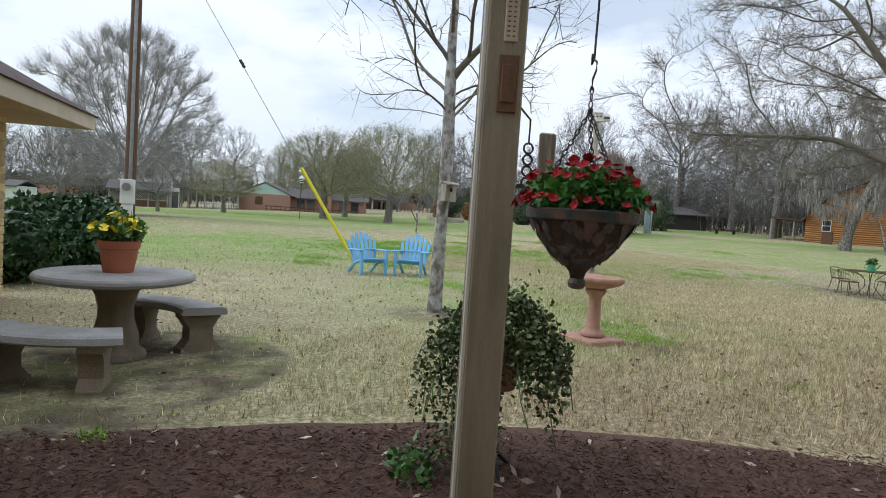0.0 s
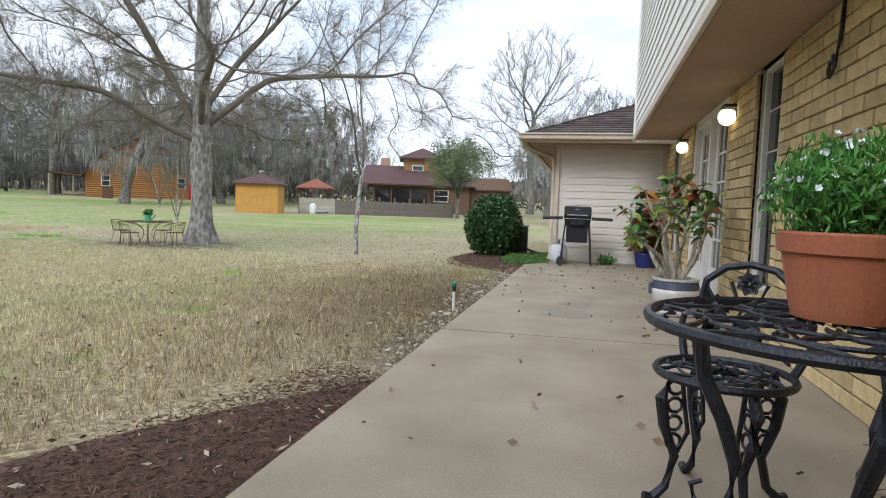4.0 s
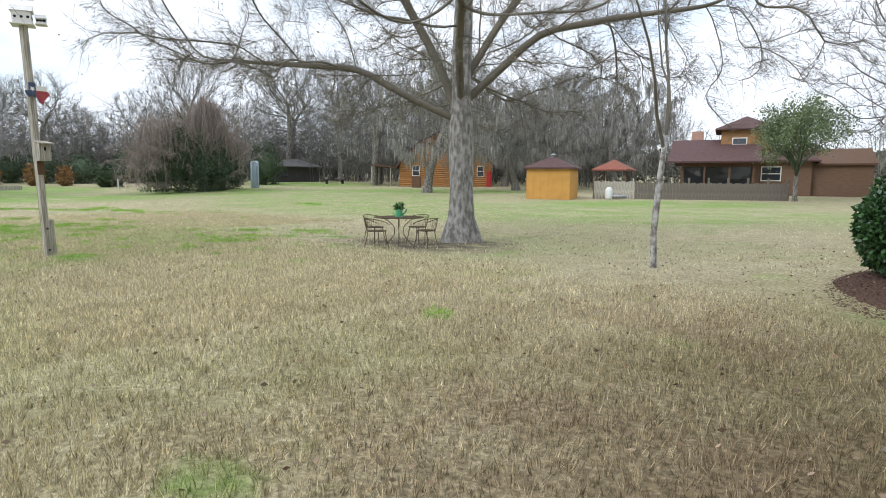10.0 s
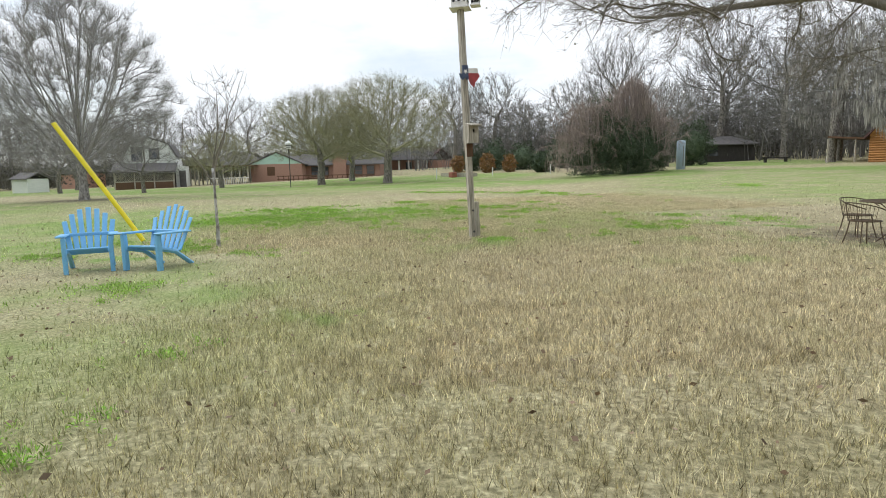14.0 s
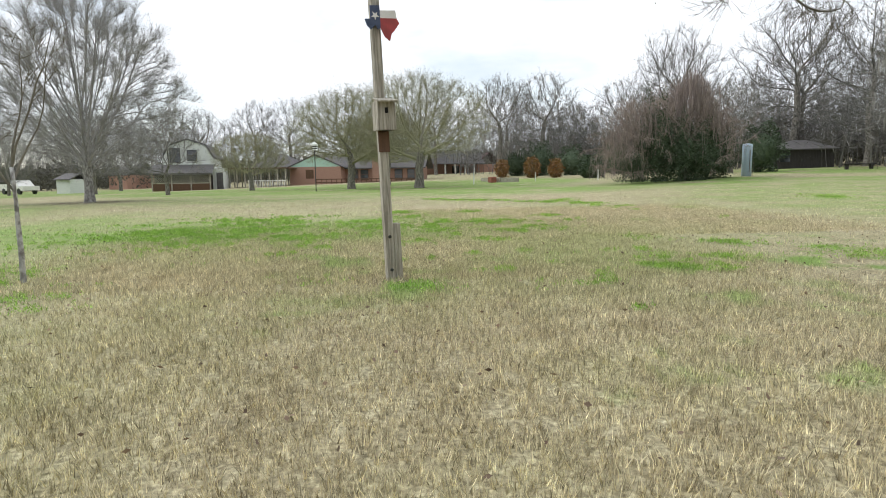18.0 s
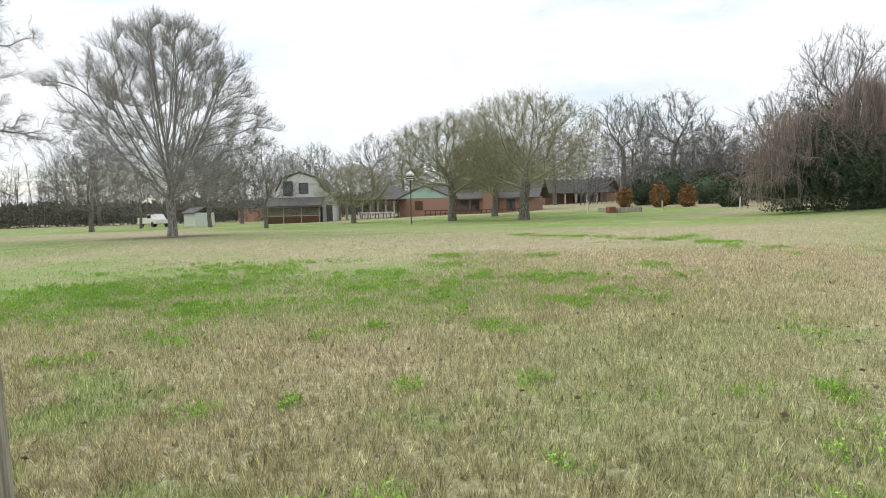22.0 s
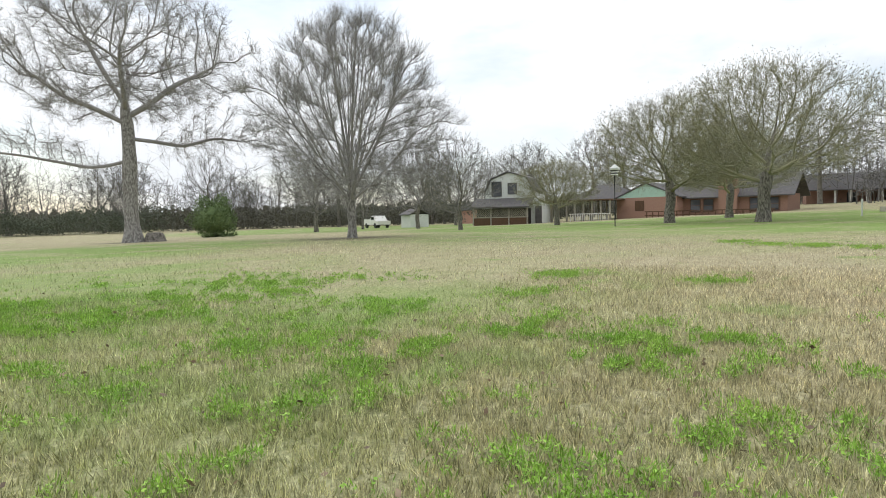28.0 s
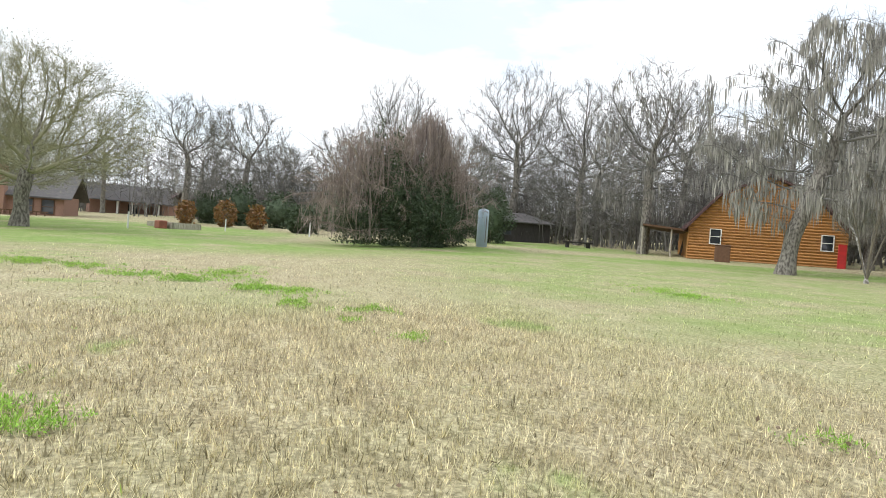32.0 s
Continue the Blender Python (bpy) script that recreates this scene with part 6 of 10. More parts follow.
for k in range(8):
    a = 6.28 * k / 8 + rng.uniform(-0.2, 0.2)
    p = Vector((0.04 * math.cos(a), 0.04 * math.sin(a), 0.24))
    d = Vector((0.62 * math.cos(a), 0.62 * math.sin(a), 0.9)).normalized()
    pts, rad = [p.copy()], [0.020]
    for i in range(6):
        d = (d + Vector((rng.gauss(0, 0.28), rng.gauss(0, 0.28), 0.12 + rng.gauss(0, 0.15)))).normalized()
        p = p + d * rng.uniform(0.09, 0.16)
        pts.append(p.copy())
        rad.append(0.020 - 0.0026 * i)
        if i > 1:
            ends.append((p.copy(), d.copy(), i))
        if i in (2, 3):
            q, e = p.copy(), (d + Vector((rng.gauss(0, 0.6), rng.gauss(0, 0.6), 0.1))).normalized()
            sub = [q.copy()]
            for j in range(3):
                e = (e + Vector((rng.gauss(0, 0.25), rng.gauss(0, 0.25), 0.15))).normalized()
                q = q + e * 0.10
                sub.append(q.copy())
                ends.append((q.copy(), e.copy(), j + 3))
            bm = B()
            tube(bm, sub, [0.009, 0.008, 0.007, 0.005], 6)
            part("twig", bm, M_GREYWOOD, cr)
    bm = B()
    tube(bm, pts, rad, 7)
    part("stem", bm, M_GREYWOOD, cr)


def big_leaf(material, name="leaf"):
    """A long leaf folded on its midrib, pointing along x."""
    vs2, fs2 = [], []
    n = 7
    for i in range(n + 1):
        f = i / n
        w = 0.040 * math.sin(math.pi * (0.06 + 0.90 * f)) ** 0.8
        x, z = 0.16 * f, 0.02 * math.sin(f * 2.6) - 0.035 * f * f
        vs2 += [(x, -w, z + w * 0.35), (x, 0, z), (x, w, z + w * 0.35)]
    for i in range(n):
        for k in range(2):
            fs2.append((3 * i + k, 3 * i + k + 1, 3 * i + k + 4, 3 * i + k + 3))
    return raw(name, vs2, fs2, material, True)


def veined(name, base, vein):
    m = bpy.data.materials.new(name)
    m.use_nodes = True
    nt = m.node_tree
    bs = nt.nodes["Principled BSDF"]
    bs.inputs["Roughness"].default_value = 0.3
    co, wv, rp = nt.nodes.new("ShaderNodeTexCoord"), nt.nodes.new("ShaderNodeTexWave"), nt.nodes.new("ShaderNodeValToRGB")
    sx, ab, cb = nt.nodes.new("ShaderNodeSeparateXYZ"), nt.nodes.new("ShaderNodeMath"), nt.nodes.new("ShaderNodeCombineXYZ")
    sb = nt.nodes.new("ShaderNodeMath")
    ab.operation, sb.operation = 'ABSOLUTE', 'SUBTRACT'
    nt.links.new(co.outputs["Object"], sx.inputs[0])
    nt.links.new(sx.outputs[1], ab.inputs[0])
    nt.links.new(sx.outputs[0], sb.inputs[0])
    nt.links.new(ab.outputs[0], sb.inputs[1])
    nt.links.new(sb.outputs[0], cb.inputs[0])
    nt.links.new(cb.outputs[0], wv.inputs[0])
    wv.inputs["Scale"].default_value, wv.inputs["Distortion"].default_value = 17.0, 0.5
    rp.color_ramp.elements[0].position, rp.color_ramp.elements[1].position = 0.55, 0.85
    rp.color_ramp.elements[0].color, rp.color_ramp.elements[1].color = (*base, 1), (*vein, 1)
    nt.links.new(wv.outputs["Color"], rp.inputs[0])
    nt.links.new(rp.outputs[0], bs.inputs["Base Color"])
    return m


LEAF_KINDS = [big_leaf(veined("croton_green", (0.04, 0.14, 0.03), (0.10, 0.24, 0.06))), big_leaf(veined("croton_lime", (0.07, 0.20, 0.04), (0.45, 0.42, 0.08))),
              big_leaf(veined("croton_red", (0.14, 0.05, 0.025), (0.42, 0.07, 0.03))), big_leaf(veined("croton_orange", (0.32, 0.20, 0.04), (0.40, 0.12, 0.03))), big_leaf(veined("croton_deep", (0.025, 0.09, 0.03), (0.06, 0.18, 0.05)))]
for p, d, i in ends:
    for k in range(4 if i > 3 else 2 if i > 2 else 1):
        a = rng.uniform(0, 6.28)
        ob = part("leaf", LEAF_KINDS[rng.choice((0, 0, 0, 4, 1, 1, 1, 1, 2, 2, 3))], None, cr)
        s = rng.uniform(0.42, 0.92)
        ob.matrix_local = Matrix.Translation(p) @ Matrix.Rotation(a, 4, 'Z') @ Matrix.Rotation(radians(rng.uniform(-45, 30)), 4, 'Y') @ Matrix.Rotation(radians(rng.gauss(0, 25)), 4, 'X') @ Matrix.Diagonal((s, s, s, 1))

# ---- gas grill, propane bottle, blue pot ----
gr = thing("gas_grill", pose(0.80, 11.66, 0, 0, 0, 2) @ Matrix.Diagonal((0.84, 0.95, 0.955, 1)), "black gas grill with folding side shelves", "grill")
bm = B()
prof = [(-0.20, 0.86), (-0.21, 0.93), (-0.19, 1.01), (-0.13, 1.06), (0.0, 1.08), (0.12, 1.06), (0.18, 1.0), (0.20, 0.92), (0.20, 0.86)]
ends2 = [[bm.verts.new((x * 1.0, y, z)) for y, z in prof] for x in (-0.27, -0.255, 0.255, 0.27)]
for v in ends2[0] + ends2[3]:
    v.co.z = 0.86 + (v.co.z - 0.86) * 0.92
for a, b in zip(ends2, ends2[1:]):
    for k in range(len(prof) - 1):
        bm.faces.new((a[k], b[k], b[k + 1], a[k + 1]))
    bm.faces.new((a[-1], b[-1], b[0], a[0]))
bm.faces.new(ends2[0])
bm.faces.new(ends2[3][::-1])
bmesh.ops.recalc_face_normals(bm, faces=bm.faces)
part("lid", bm, M_GRILL, gr)
bm = B()
tube(bm, [(-0.2, -0.215, 0.915), (-0.2, -0.255, 0.92), (0.2, -0.255, 0.92), (0.2, -0.215, 0.915)], 0.011, 8)
part("lid_handle", bm, M_METAL, gr)
bm = B()
box(bm, -0.05, 0.05, -0.20, -0.185, 1.01, 1.035, 0.003, None)
part("badge", bm, M_METAL, gr)
bm = B()
for z0, z1, w0, w1 in ((0.72, 0.85, 0.23, 0.27),):
    lo = [bm.verts.new((x * w0, y * 0.16, z0)) for x, y in ((-1, -1), (1, -1), (1, 1), (-1, 1))]
    hi = [bm.verts.new((x * w1, y * 0.20, z1)) for x, y in ((-1, -1), (1, -1), (1, 1), (-1, 1))]
    bm.faces.new(lo[::-1]), bm.faces.new(hi)
    for k in range(4):
        bm.faces.new((lo[k], lo[(k + 1) % 4], hi[(k + 1) % 4], hi[k]))
part("firebox", bm, M_GRILL, gr)
bm = B()
box(bm, -0.15, 0.15, -0.225, -0.19, 0.735, 0.83, 0.006)
part("control_panel", bm, M_GRILL, gr)
for s in (-1, 1):
    bm = B()
    tube(bm, [(s * 0.07, -0.225, 0.78), (s * 0.07, -0.25, 0.78)], 0.022, 12)
    part("knob", bm, M_PLASTIC, gr)
    bm = B()
    box(bm, s * 0.47 - 0.20, s * 0.47 + 0.20, -0.17, 0.15, 0.845, 0.90, 0.012, Matrix.Rotation(radians(s * 1.5), 4, 'Y'))
    part("side_shelf", bm, M_PLASTIC, gr)
    for y0, y1 in ((-0.15, -0.17), (0.15, 0.17)):
        bm = B()
        tube(bm, [(s * 0.235, y0, 0.80), (s * 0.31, y1, 0.02 if s > 0 else 0.07)], 0.017, 8)
        part("leg", bm, M_PLASTIC, gr)
    bm = B()
    tube(bm, [(s * 0.29, -0.165, 0.2), (s * 0.29, 0.165, 0.2)], 0.012, 6)
    part("brace", bm, M_PLASTIC, gr)
for y in (-0.19, 0.19):
    bm = B()
    tube(bm, [(-0.315, y - 0.02, 0.075), (-0.315, y + 0.02, 0.075)], 0.075, 20)
    part("wheel", bm, M_PLASTIC, gr)
bm = B()
box(bm, -0.215, 0.215, -0.165, -0.155, 0.43, 0.74, 0.004)
part("front_cloth", bm, M_GRILL, gr, "black hanging front panel")

pb = thing("propane_bottle", pose(0.49, 11.98, 0), "white steel propane bottle behind the grill", "gas bottle")
bm = B()
lathe(bm, [(0.10, 0.0), (0.102, 0.03), (0.14, 0.05), (0.155, 0.09), (0.155, 0.26), (0.14, 0.31), (0.09, 0.345), (0.02, 0.355)], 28)
part("body", bm, M_TANK, pb, smooth=True)
bm = B()
tube(bm, [(0, 0, 0.34), (0, 0, 0.42)], 0.025, 10)
part("valve", bm, M_METAL, pb)
for s in (-1, 1):
    bm = B()
    tube(bm, [(s * 0.1, -0.05, 0.31), (s * 0.1, -0.05, 0.43), (s * 0.085, 0.02, 0.45), (s * 0.1, 0.07, 0.43), (s * 0.1, 0.07, 0.31)], 0.012, 6)
    part("collar", bm, M_TANK, pb)

bp_ = thing("norfolk_pine", pose(1.97, 12.05, 0), "browning potted pine in a cobalt blue pot", "potted plant")
bm = B()
lathe(bm, [(0.12, 0.0), (0.125, 0.01), (0.155, 0.12), (0.17, 0.22), (0.185, 0.24), (0.185, 0.27), (0.165, 0.265), (0.16, 0.22)], 32)
part("pot", bm, M_BLUEPOT, bp_, "glossy cobalt blue glazed pot", smooth=True)
bm = B()
lathe(bm, [(0.165, 0.23), (0.05, 0.24), (0.01, 0.24)], 18)
part("soil", bm, M_SOIL, bp_)
bm = B()
tube(bm, [(0, 0, 0.23), (0.01, 0, 0.7), (0, 0.01, 1.22)], [0.014, 0.011, 0.005], 6)
part("stem", bm, M_BROWNWOOD, bp_)
rg = np.random.default_rng(9)
for tier, (z, r, n) in enumerate(((0.38, 0.27, 9), (0.47, 0.33, 10), (0.58, 0.36, 10), (0.69, 0.34, 9), (0.80, 0.29, 9), (0.91, 0.22, 8), (1.24, 0.21, 7))):
    for k in range(n):
        a = 6.28 * k / n + tier
        tip = np.array((math.cos(a) * r, math.sin(a) * r, z - 0.13 if tier < 6 else z - 0.06))
        base = np.array((0, 0, z))
        qs = []
        for i in range(48):
            f = rg.uniform(0.08, 1.0)
            p = base + (tip - base) * f + np.array((0, 0, 0.10 * math.sin(math.pi * f * 0.9)))
            side = np.array((-math.sin(a), math.cos(a), -0.35)) * rg.choice((-1, 1)) * (0.10 * (1.1 - f) + 0.02)
            w = np.array((math.cos(a), math.sin(a), 0)) * 0.012
            qs.append([p - w, p + w, p + side + w * 1.5 + np.array((math.cos(a), math.sin(a), -0.2)) * 0.03, p + side + np.array((0, 0, -0.02))])
        part("frond", polys("frond", qs, 4, M_LEAFRUST if (k + tier) % 3 or tier > 4 else M_LEAFYELLOW), None, bp_)

fern = thing("small_fern", pose(1.32, 12.2, 0), "small green fern at the foot of the siding", "plant")
part("leaves", polys("leaves", leaves(rg, bush_points(rg, 160, 0.16, 0.12, 0.07), 0.05), 4, M_LEAFMID), M_LEAFMID, fern)

# ---- sprinkler, hose hook ----
sp = thing("sprinkler", on_lawn(-0.26, 6.78), "white riser pipe with a teal sprinkler head", "sprinkler")
bm = B()
tube(bm, [(0, 0, -0.05), (-0.004, 0.01, 0.19)], 0.0135, 10)
part("riser", bm, M_WHITE, sp)
bm = B()
tube(bm, [(-0.004, 0.01, 0.19), (-0.004, 0.01, 0.245)], 0.02, 10)
part("collar", bm, M_PLASTIC, sp)
bm = B()
lathe(bm, [(0.018, 0.245), (0.026, 0.25), (0.026, 0.275), (0.012, 0.28)], 12, (-0.004, 0.01))
part("cap", bm, M_FAKETEAL, sp, "teal plastic cap")
hk = thing("hose_hook", pose(WALL_X, 4.75, 1.72), "black iron hook with a hanging cable loop", "hook")
bm = B()
tube(bm, [(-0.02, 0, 0.45), (-0.03, 0.0, 0.2), (-0.04, 0.02, 0.05), (-0.05, 0.06, 0.0), (-0.04, 0.11, 0.04), (-0.03, 0.12, 0.10)], 0.011, 6)
part("cable", bm, M_PLASTIC, hk)
bm = B()
box(bm, -0.03, 0.012, 0.095, 0.125, 0.08, 0.14, 0.005)
part("plate", bm, M_PLASTIC, hk)

# ---- clipped shrub, air conditioner ----
shrub("clipped_shrub", on_lawn(-1.02, 13.9), "clipped dark glossy evergreen shrub in the mulch bed", 0.57, 0.58, 0.70, 14000, 0.042, M_LEAFDARK, 51, box_like=0.55, lump=0.10)
ac = thing("air_conditioner", on_lawn(-0.62, 14.55, 8) @ Matrix.Diagonal((0.85, 0.85, 0.9, 1)), "grey outdoor air-conditioner unit behind the shrub", "air conditioner")
bm = B()
box(bm, -0.33, 0.33, -0.33, 0.33, 0.06, 0.72, 0.02)
part("coil", bm, M_PLASTIC, ac)
bm = B()
for k in range(17):
    z = 0.10 + k * 0.036
    for a, b, c, d in ((-0.345, 0.345, -0.345, -0.33), (-0.345, 0.345, 0.33, 0.345), (-0.345, -0.33, -0.345, 0.345), (0.33, 0.345, -0.345, 0.345)):
        box(bm, a, b, c, d, z, z + 0.008)
part("louvres", bm, M_PLASTIC, ac)
bm = B()
box(bm, -0.35, 0.35, -0.35, 0.35, 0.72, 0.77, 0.015)
part("top", bm, M_METAL, ac)
bm = B()
box(bm, -0.42, 0.42, -0.42, 0.42, -0.06, 0.06, 0.01)
part("pad", bm, M_STONE, ac)
dc = thing("disconnect_box", pose(GAR_X, 13.75, 0.62), "grey electrical box with black cables", "electrical box")
bm = B()
box(bm, -0.09, 0.01, -0.09, 0.09, 0.0, 0.26, 0.008)
part("box", bm, M_METAL, dc)
for k in range(3):
    bm = B()
    tube(bm, [(-0.05, -0.05 + 0.05 * k, 0.0), (-0.06, -0.05 + 0.04 * k, -0.25), (-0.12, 0.0, -0.52), (-0.25, 0.15 * k, -0.62), (-0.5, 0.3, -0.60 + 0.02 * k), (-0.75, 0.5, -0.5)], 0.013, 6)
    part("cable", bm, M_PLASTIC, dc)

# ---- wire patio set under the oak ----
wt_ = thing("wire_table", on_lawn(-9.35, 13.35) @ Matrix.Diagonal((0.85, 0.85, 0.82, 1)), "bronze wrought-iron round garden table", "table")
bm = B()
ring(bm, (0, 0, 0.71), 0.60, 0.012, 40, 6)
part("rim", bm, M_WIRE, wt_)
bm = B()
for k in range(-14, 15):
    x = k * 0.041
    h = math.sqrt(max(0.36 - x * x, 0))
    tube(bm, [(x, -h, 0.712), (x, h, 0.712)], 0.0035, 4, False)
    tube(bm, [(-h, x, 0.712), (h, x, 0.712)], 0.0035, 4, False)
part("mesh_top", bm, M_WIRE, wt_)
for k in range(4):
    bm = B()
    a = radians(45 + 90 * k)
    tube(bm, [(r * math.cos(a), r * math.sin(a), z) for r, z in ((0.5, 0.70), (0.3, 0.66), (0.12, 0.48), (0.10, 0.30), (0.22, 0.12), (0.34, 0.0))], 0.011, 6)
    part("leg", bm, M_WIRE, wt_)


def wire_chair(m):
    t = thing("wire_chair", m, "bronze wrought-iron barrel-back garden chair", "chair", "chairs round the garden table")
    bm2 = B()
    ring(bm2, (0, 0, 0.42), 0.23, 0.010, 28, 5)
    part("seat_rim", bm2, M_WIRE, t)
    bm2 = B()
    for k in range(-5, 6):
        x = k * 0.041
        h = math.sqrt(0.05 - x * x)
        tube(bm2, [(x, -h, 0.42), (x, h, 0.42)], 0.0035, 4, False)
        tube(bm2, [(-h, x, 0.42), (h, x, 0.42)], 0.0035, 4, False)
    part("seat_mesh", bm2, M_WIRE, t)
    bm2 = B()
    arc = [(0.29 * math.cos(radians(a)), 0.29 * math.sin(radians(a)), 0.73 - 0.09 * (abs(a - 90) / 100) ** 2) for a in range(-10, 191, 20)]
    tube(bm2, [(0.24, -0.2, 0.58)] + arc + [(-0.24, -0.2, 0.58)], 0.010, 6)
    part("back_rail", bm2, M_WIRE, t)
    bm2 = B()
    for a in range(0, 181, 12):
        c, s = math.cos(radians(a)), math.sin(radians(a))
        tube(bm2, [(0.23 * c, 0.23 * s, 0.43), (0.285 * c, 0.285 * s, 0.72 - 0.09 * (abs(a - 90) / 100) ** 2)], 0.0035, 4, False)
    part("back_mesh", bm2, M_WIRE, t)
    for k in range(4):
        bm2 = B()
        a = radians(45 + 90 * k)
        tube(bm2, [(0.2 * math.cos(a), 0.2 * math.sin(a), 0.43), (0.24 * math.cos(a), 0.24 * math.sin(a), 0.2), (0.30 * math.cos(a), 0.30 * math.sin(a), 0.0)], 0.010, 6)
        part("leg", bm2, M_WIRE, t)
    return t


wc = wire_chair(on_lawn(-9.35 + 0.68, 13.35 + 0.1, -85) @ Matrix.Diagonal((0.84, 0.84, 0.82, 1)))
for dx, dy, turn in ((-0.70, -0.05, 95), (-0.15, 0.70, 5), (0.1, -0.70, 172)):
    copy_thing(wc, on_lawn(-9.35 + dx, 13.35 + dy, turn))
can = thing("watering_can", on_lawn(-9.35, 13.35, 30, 0.588), "green watering can holding a small plant", "watering can")
bm = B()
lathe(bm, [(0.075, 0.0), (0.08, 0.01), (0.07, 0.15), (0.065, 0.16), (0.055, 0.15)], 18)
part("body", bm, M_GREEN, can)
bm = B()
tube(bm, [(0.07, 0, 0.04), (0.13, 0, 0.10), (0.17, 0, 0.17)], [0.02, 0.014, 0.018], 8)
part("spout", bm, M_GREEN, can)
bm = B()
tube(bm, [(-0.07, 0, 0.04), (-0.13, 0, 0.08), (-0.12, 0, 0.15), (-0.06, 0, 0.15)], 0.008, 6)
part("handle", bm, M_GREEN, can)
part("plant", polys("plant", leaves(rg, bush_points(rg, 260, 0.09, 0.09, 0.08, 0.14), 0.04), 4, M_LEAFMID), None, can)

# ---- birdhouse pole ----
BPX, BPY = -12.1, 7.80
bpz = lawn_z(BPX, BPY)


def on_pole(dx, dy, z, turn):
    """A place on the leaning pole."""
    return Matrix.Translation((BPX, BPY, bpz)) @ Matrix.Rotation(radians(2.2), 4, 'X') @ pose(dx, dy, z, 0, 0, turn)


bp = thing("birdhouse_pole", on_pole(0, 0, 0, 20), "weathered grey wooden pole carrying birdhouses", "pole")
bm = B()
box(bm, -0.047, 0.047, -0.047, 0.047, -0.2, 3.75, 0.008)
part("pole", bm, M_GREYWOOD, bp)
bm = B()
box(bm, -0.047, 0.047, 0.05, 0.13, -0.1, 0.62, 0.008)
part("brace_post", bm, M_GREYWOOD, bp)
bm = B()
box(bm, 0.048, 0.066, -0.06, 0.06, 1.38, 1.60, 0.004)
part("backboard", bm, M_BROWNWOOD, bp, "stained board below the nest box")
for z in (0.12, 0.48):
    bm = B()
    tube(bm, [(0.047, 0.0, z), (0.06, 0, z)], 0.018, 10)
    part("bolt", bm, M_PLASTIC, bp)


def nest_box(m, label, w, h, material, roof):
    t = thing("birdhouse", m, label, "birdhouse")
    bm2 = B()
    for s in (-1, 1):
        box(bm2, -w / 2, w / 2, s * w / 2 - 0.008, s * w / 2 + 0.008, 0, h, 0.003)
    box(bm2, -w / 2, -w / 2 + 0.016, -w / 2, w / 2, 0, h, 0.002)
    part("side", bm2, material, t)
    bm2 = B()
    for a, b, c, d in ((-w / 2, w / 2, 0, h * 0.58), (-w / 2, -0.02, h * 0.58, h * 0.78), (0.02, w / 2, h * 0.58, h * 0.78), (-w / 2, w / 2, h * 0.78, h)):
        box(bm2, w / 2 - 0.012, w / 2, a, b, c, d)
    part("front", bm2, material, t)
    # near-black block in place of the shade behind the hole
    bm2 = B()
    box(bm2, -w / 2 + 0.01, w / 2 - 0.02, -w / 2 + 0.01, w / 2 - 0.01, 0.01, h - 0.01)
    part("inside", bm2, M_DARK, t)
    bm2 = B()
    box(bm2, -w * 0.56, w * 0.70, -w * 0.58, w * 0.58, h, h + 0.018, 0.003, Matrix.Translation((0, 0, 0.012)) @ Matrix.Rotation(radians(12), 4, 'Y'))
    part("roof", bm2, roof, t)
    return t


nest_box(on_pole(0.115, 0.04, 1.60, 20), "weathered wooden nest box on the pole", 0.18, 0.29, M_GREYWOOD, M_GREYWOOD)
fb = thing("flag_cutout", on_pole(0.07, 0.06, 2.70, 8), "wooden cutout painted as a blue, white and red flag", "ornament")
for nm, shape, colour in (("blue_field", [(-0.10, 0.16), (-0.10, 0.03), (-0.157, 0.03), (-0.14, -0.03), (-0.10, -0.075), (-0.05, -0.03), (-0.03, -0.075), (0.0, -0.06), (0.0, 0.16)], M_NAVY),
                          ("white_field", [(0.0, 0.11), (0.0, 0.035), (0.17, 0.03), (0.16, 0.11)], M_WHITE),
                          ("red_field", [(0.0, 0.034), (0.0, -0.06), (0.04, -0.15), (0.09, -0.19), (0.11, -0.12), (0.14, -0.09), (0.195, -0.02), (0.17, 0.029)], M_REDFADE),
                          ("star", [((0.045 if k % 2 else 0.018) * math.cos(0.314 + k * 0.6283) - 0.05, (0.045 if k % 2 else 0.018) * math.sin(0.314 + k * 0.6283) + 0.06) for k in range(10)], M_WHITE)):
    bm = B()
    d0, d1 = (0.012, 0.016) if nm == "star" else (-0.012, 0.012)
    prism(bm, shape, d0, d1)
    bmesh.ops.transform(bm, matrix=Matrix(((0, 0, 1, 0), (1, 0, 0, 0), (0, 1, 0, 0), (0, 0, 0, 1))), verts=bm.verts)
    bmesh.ops.recalc_face_normals(bm, faces=bm.faces)
    part(nm, bm, colour, fb)


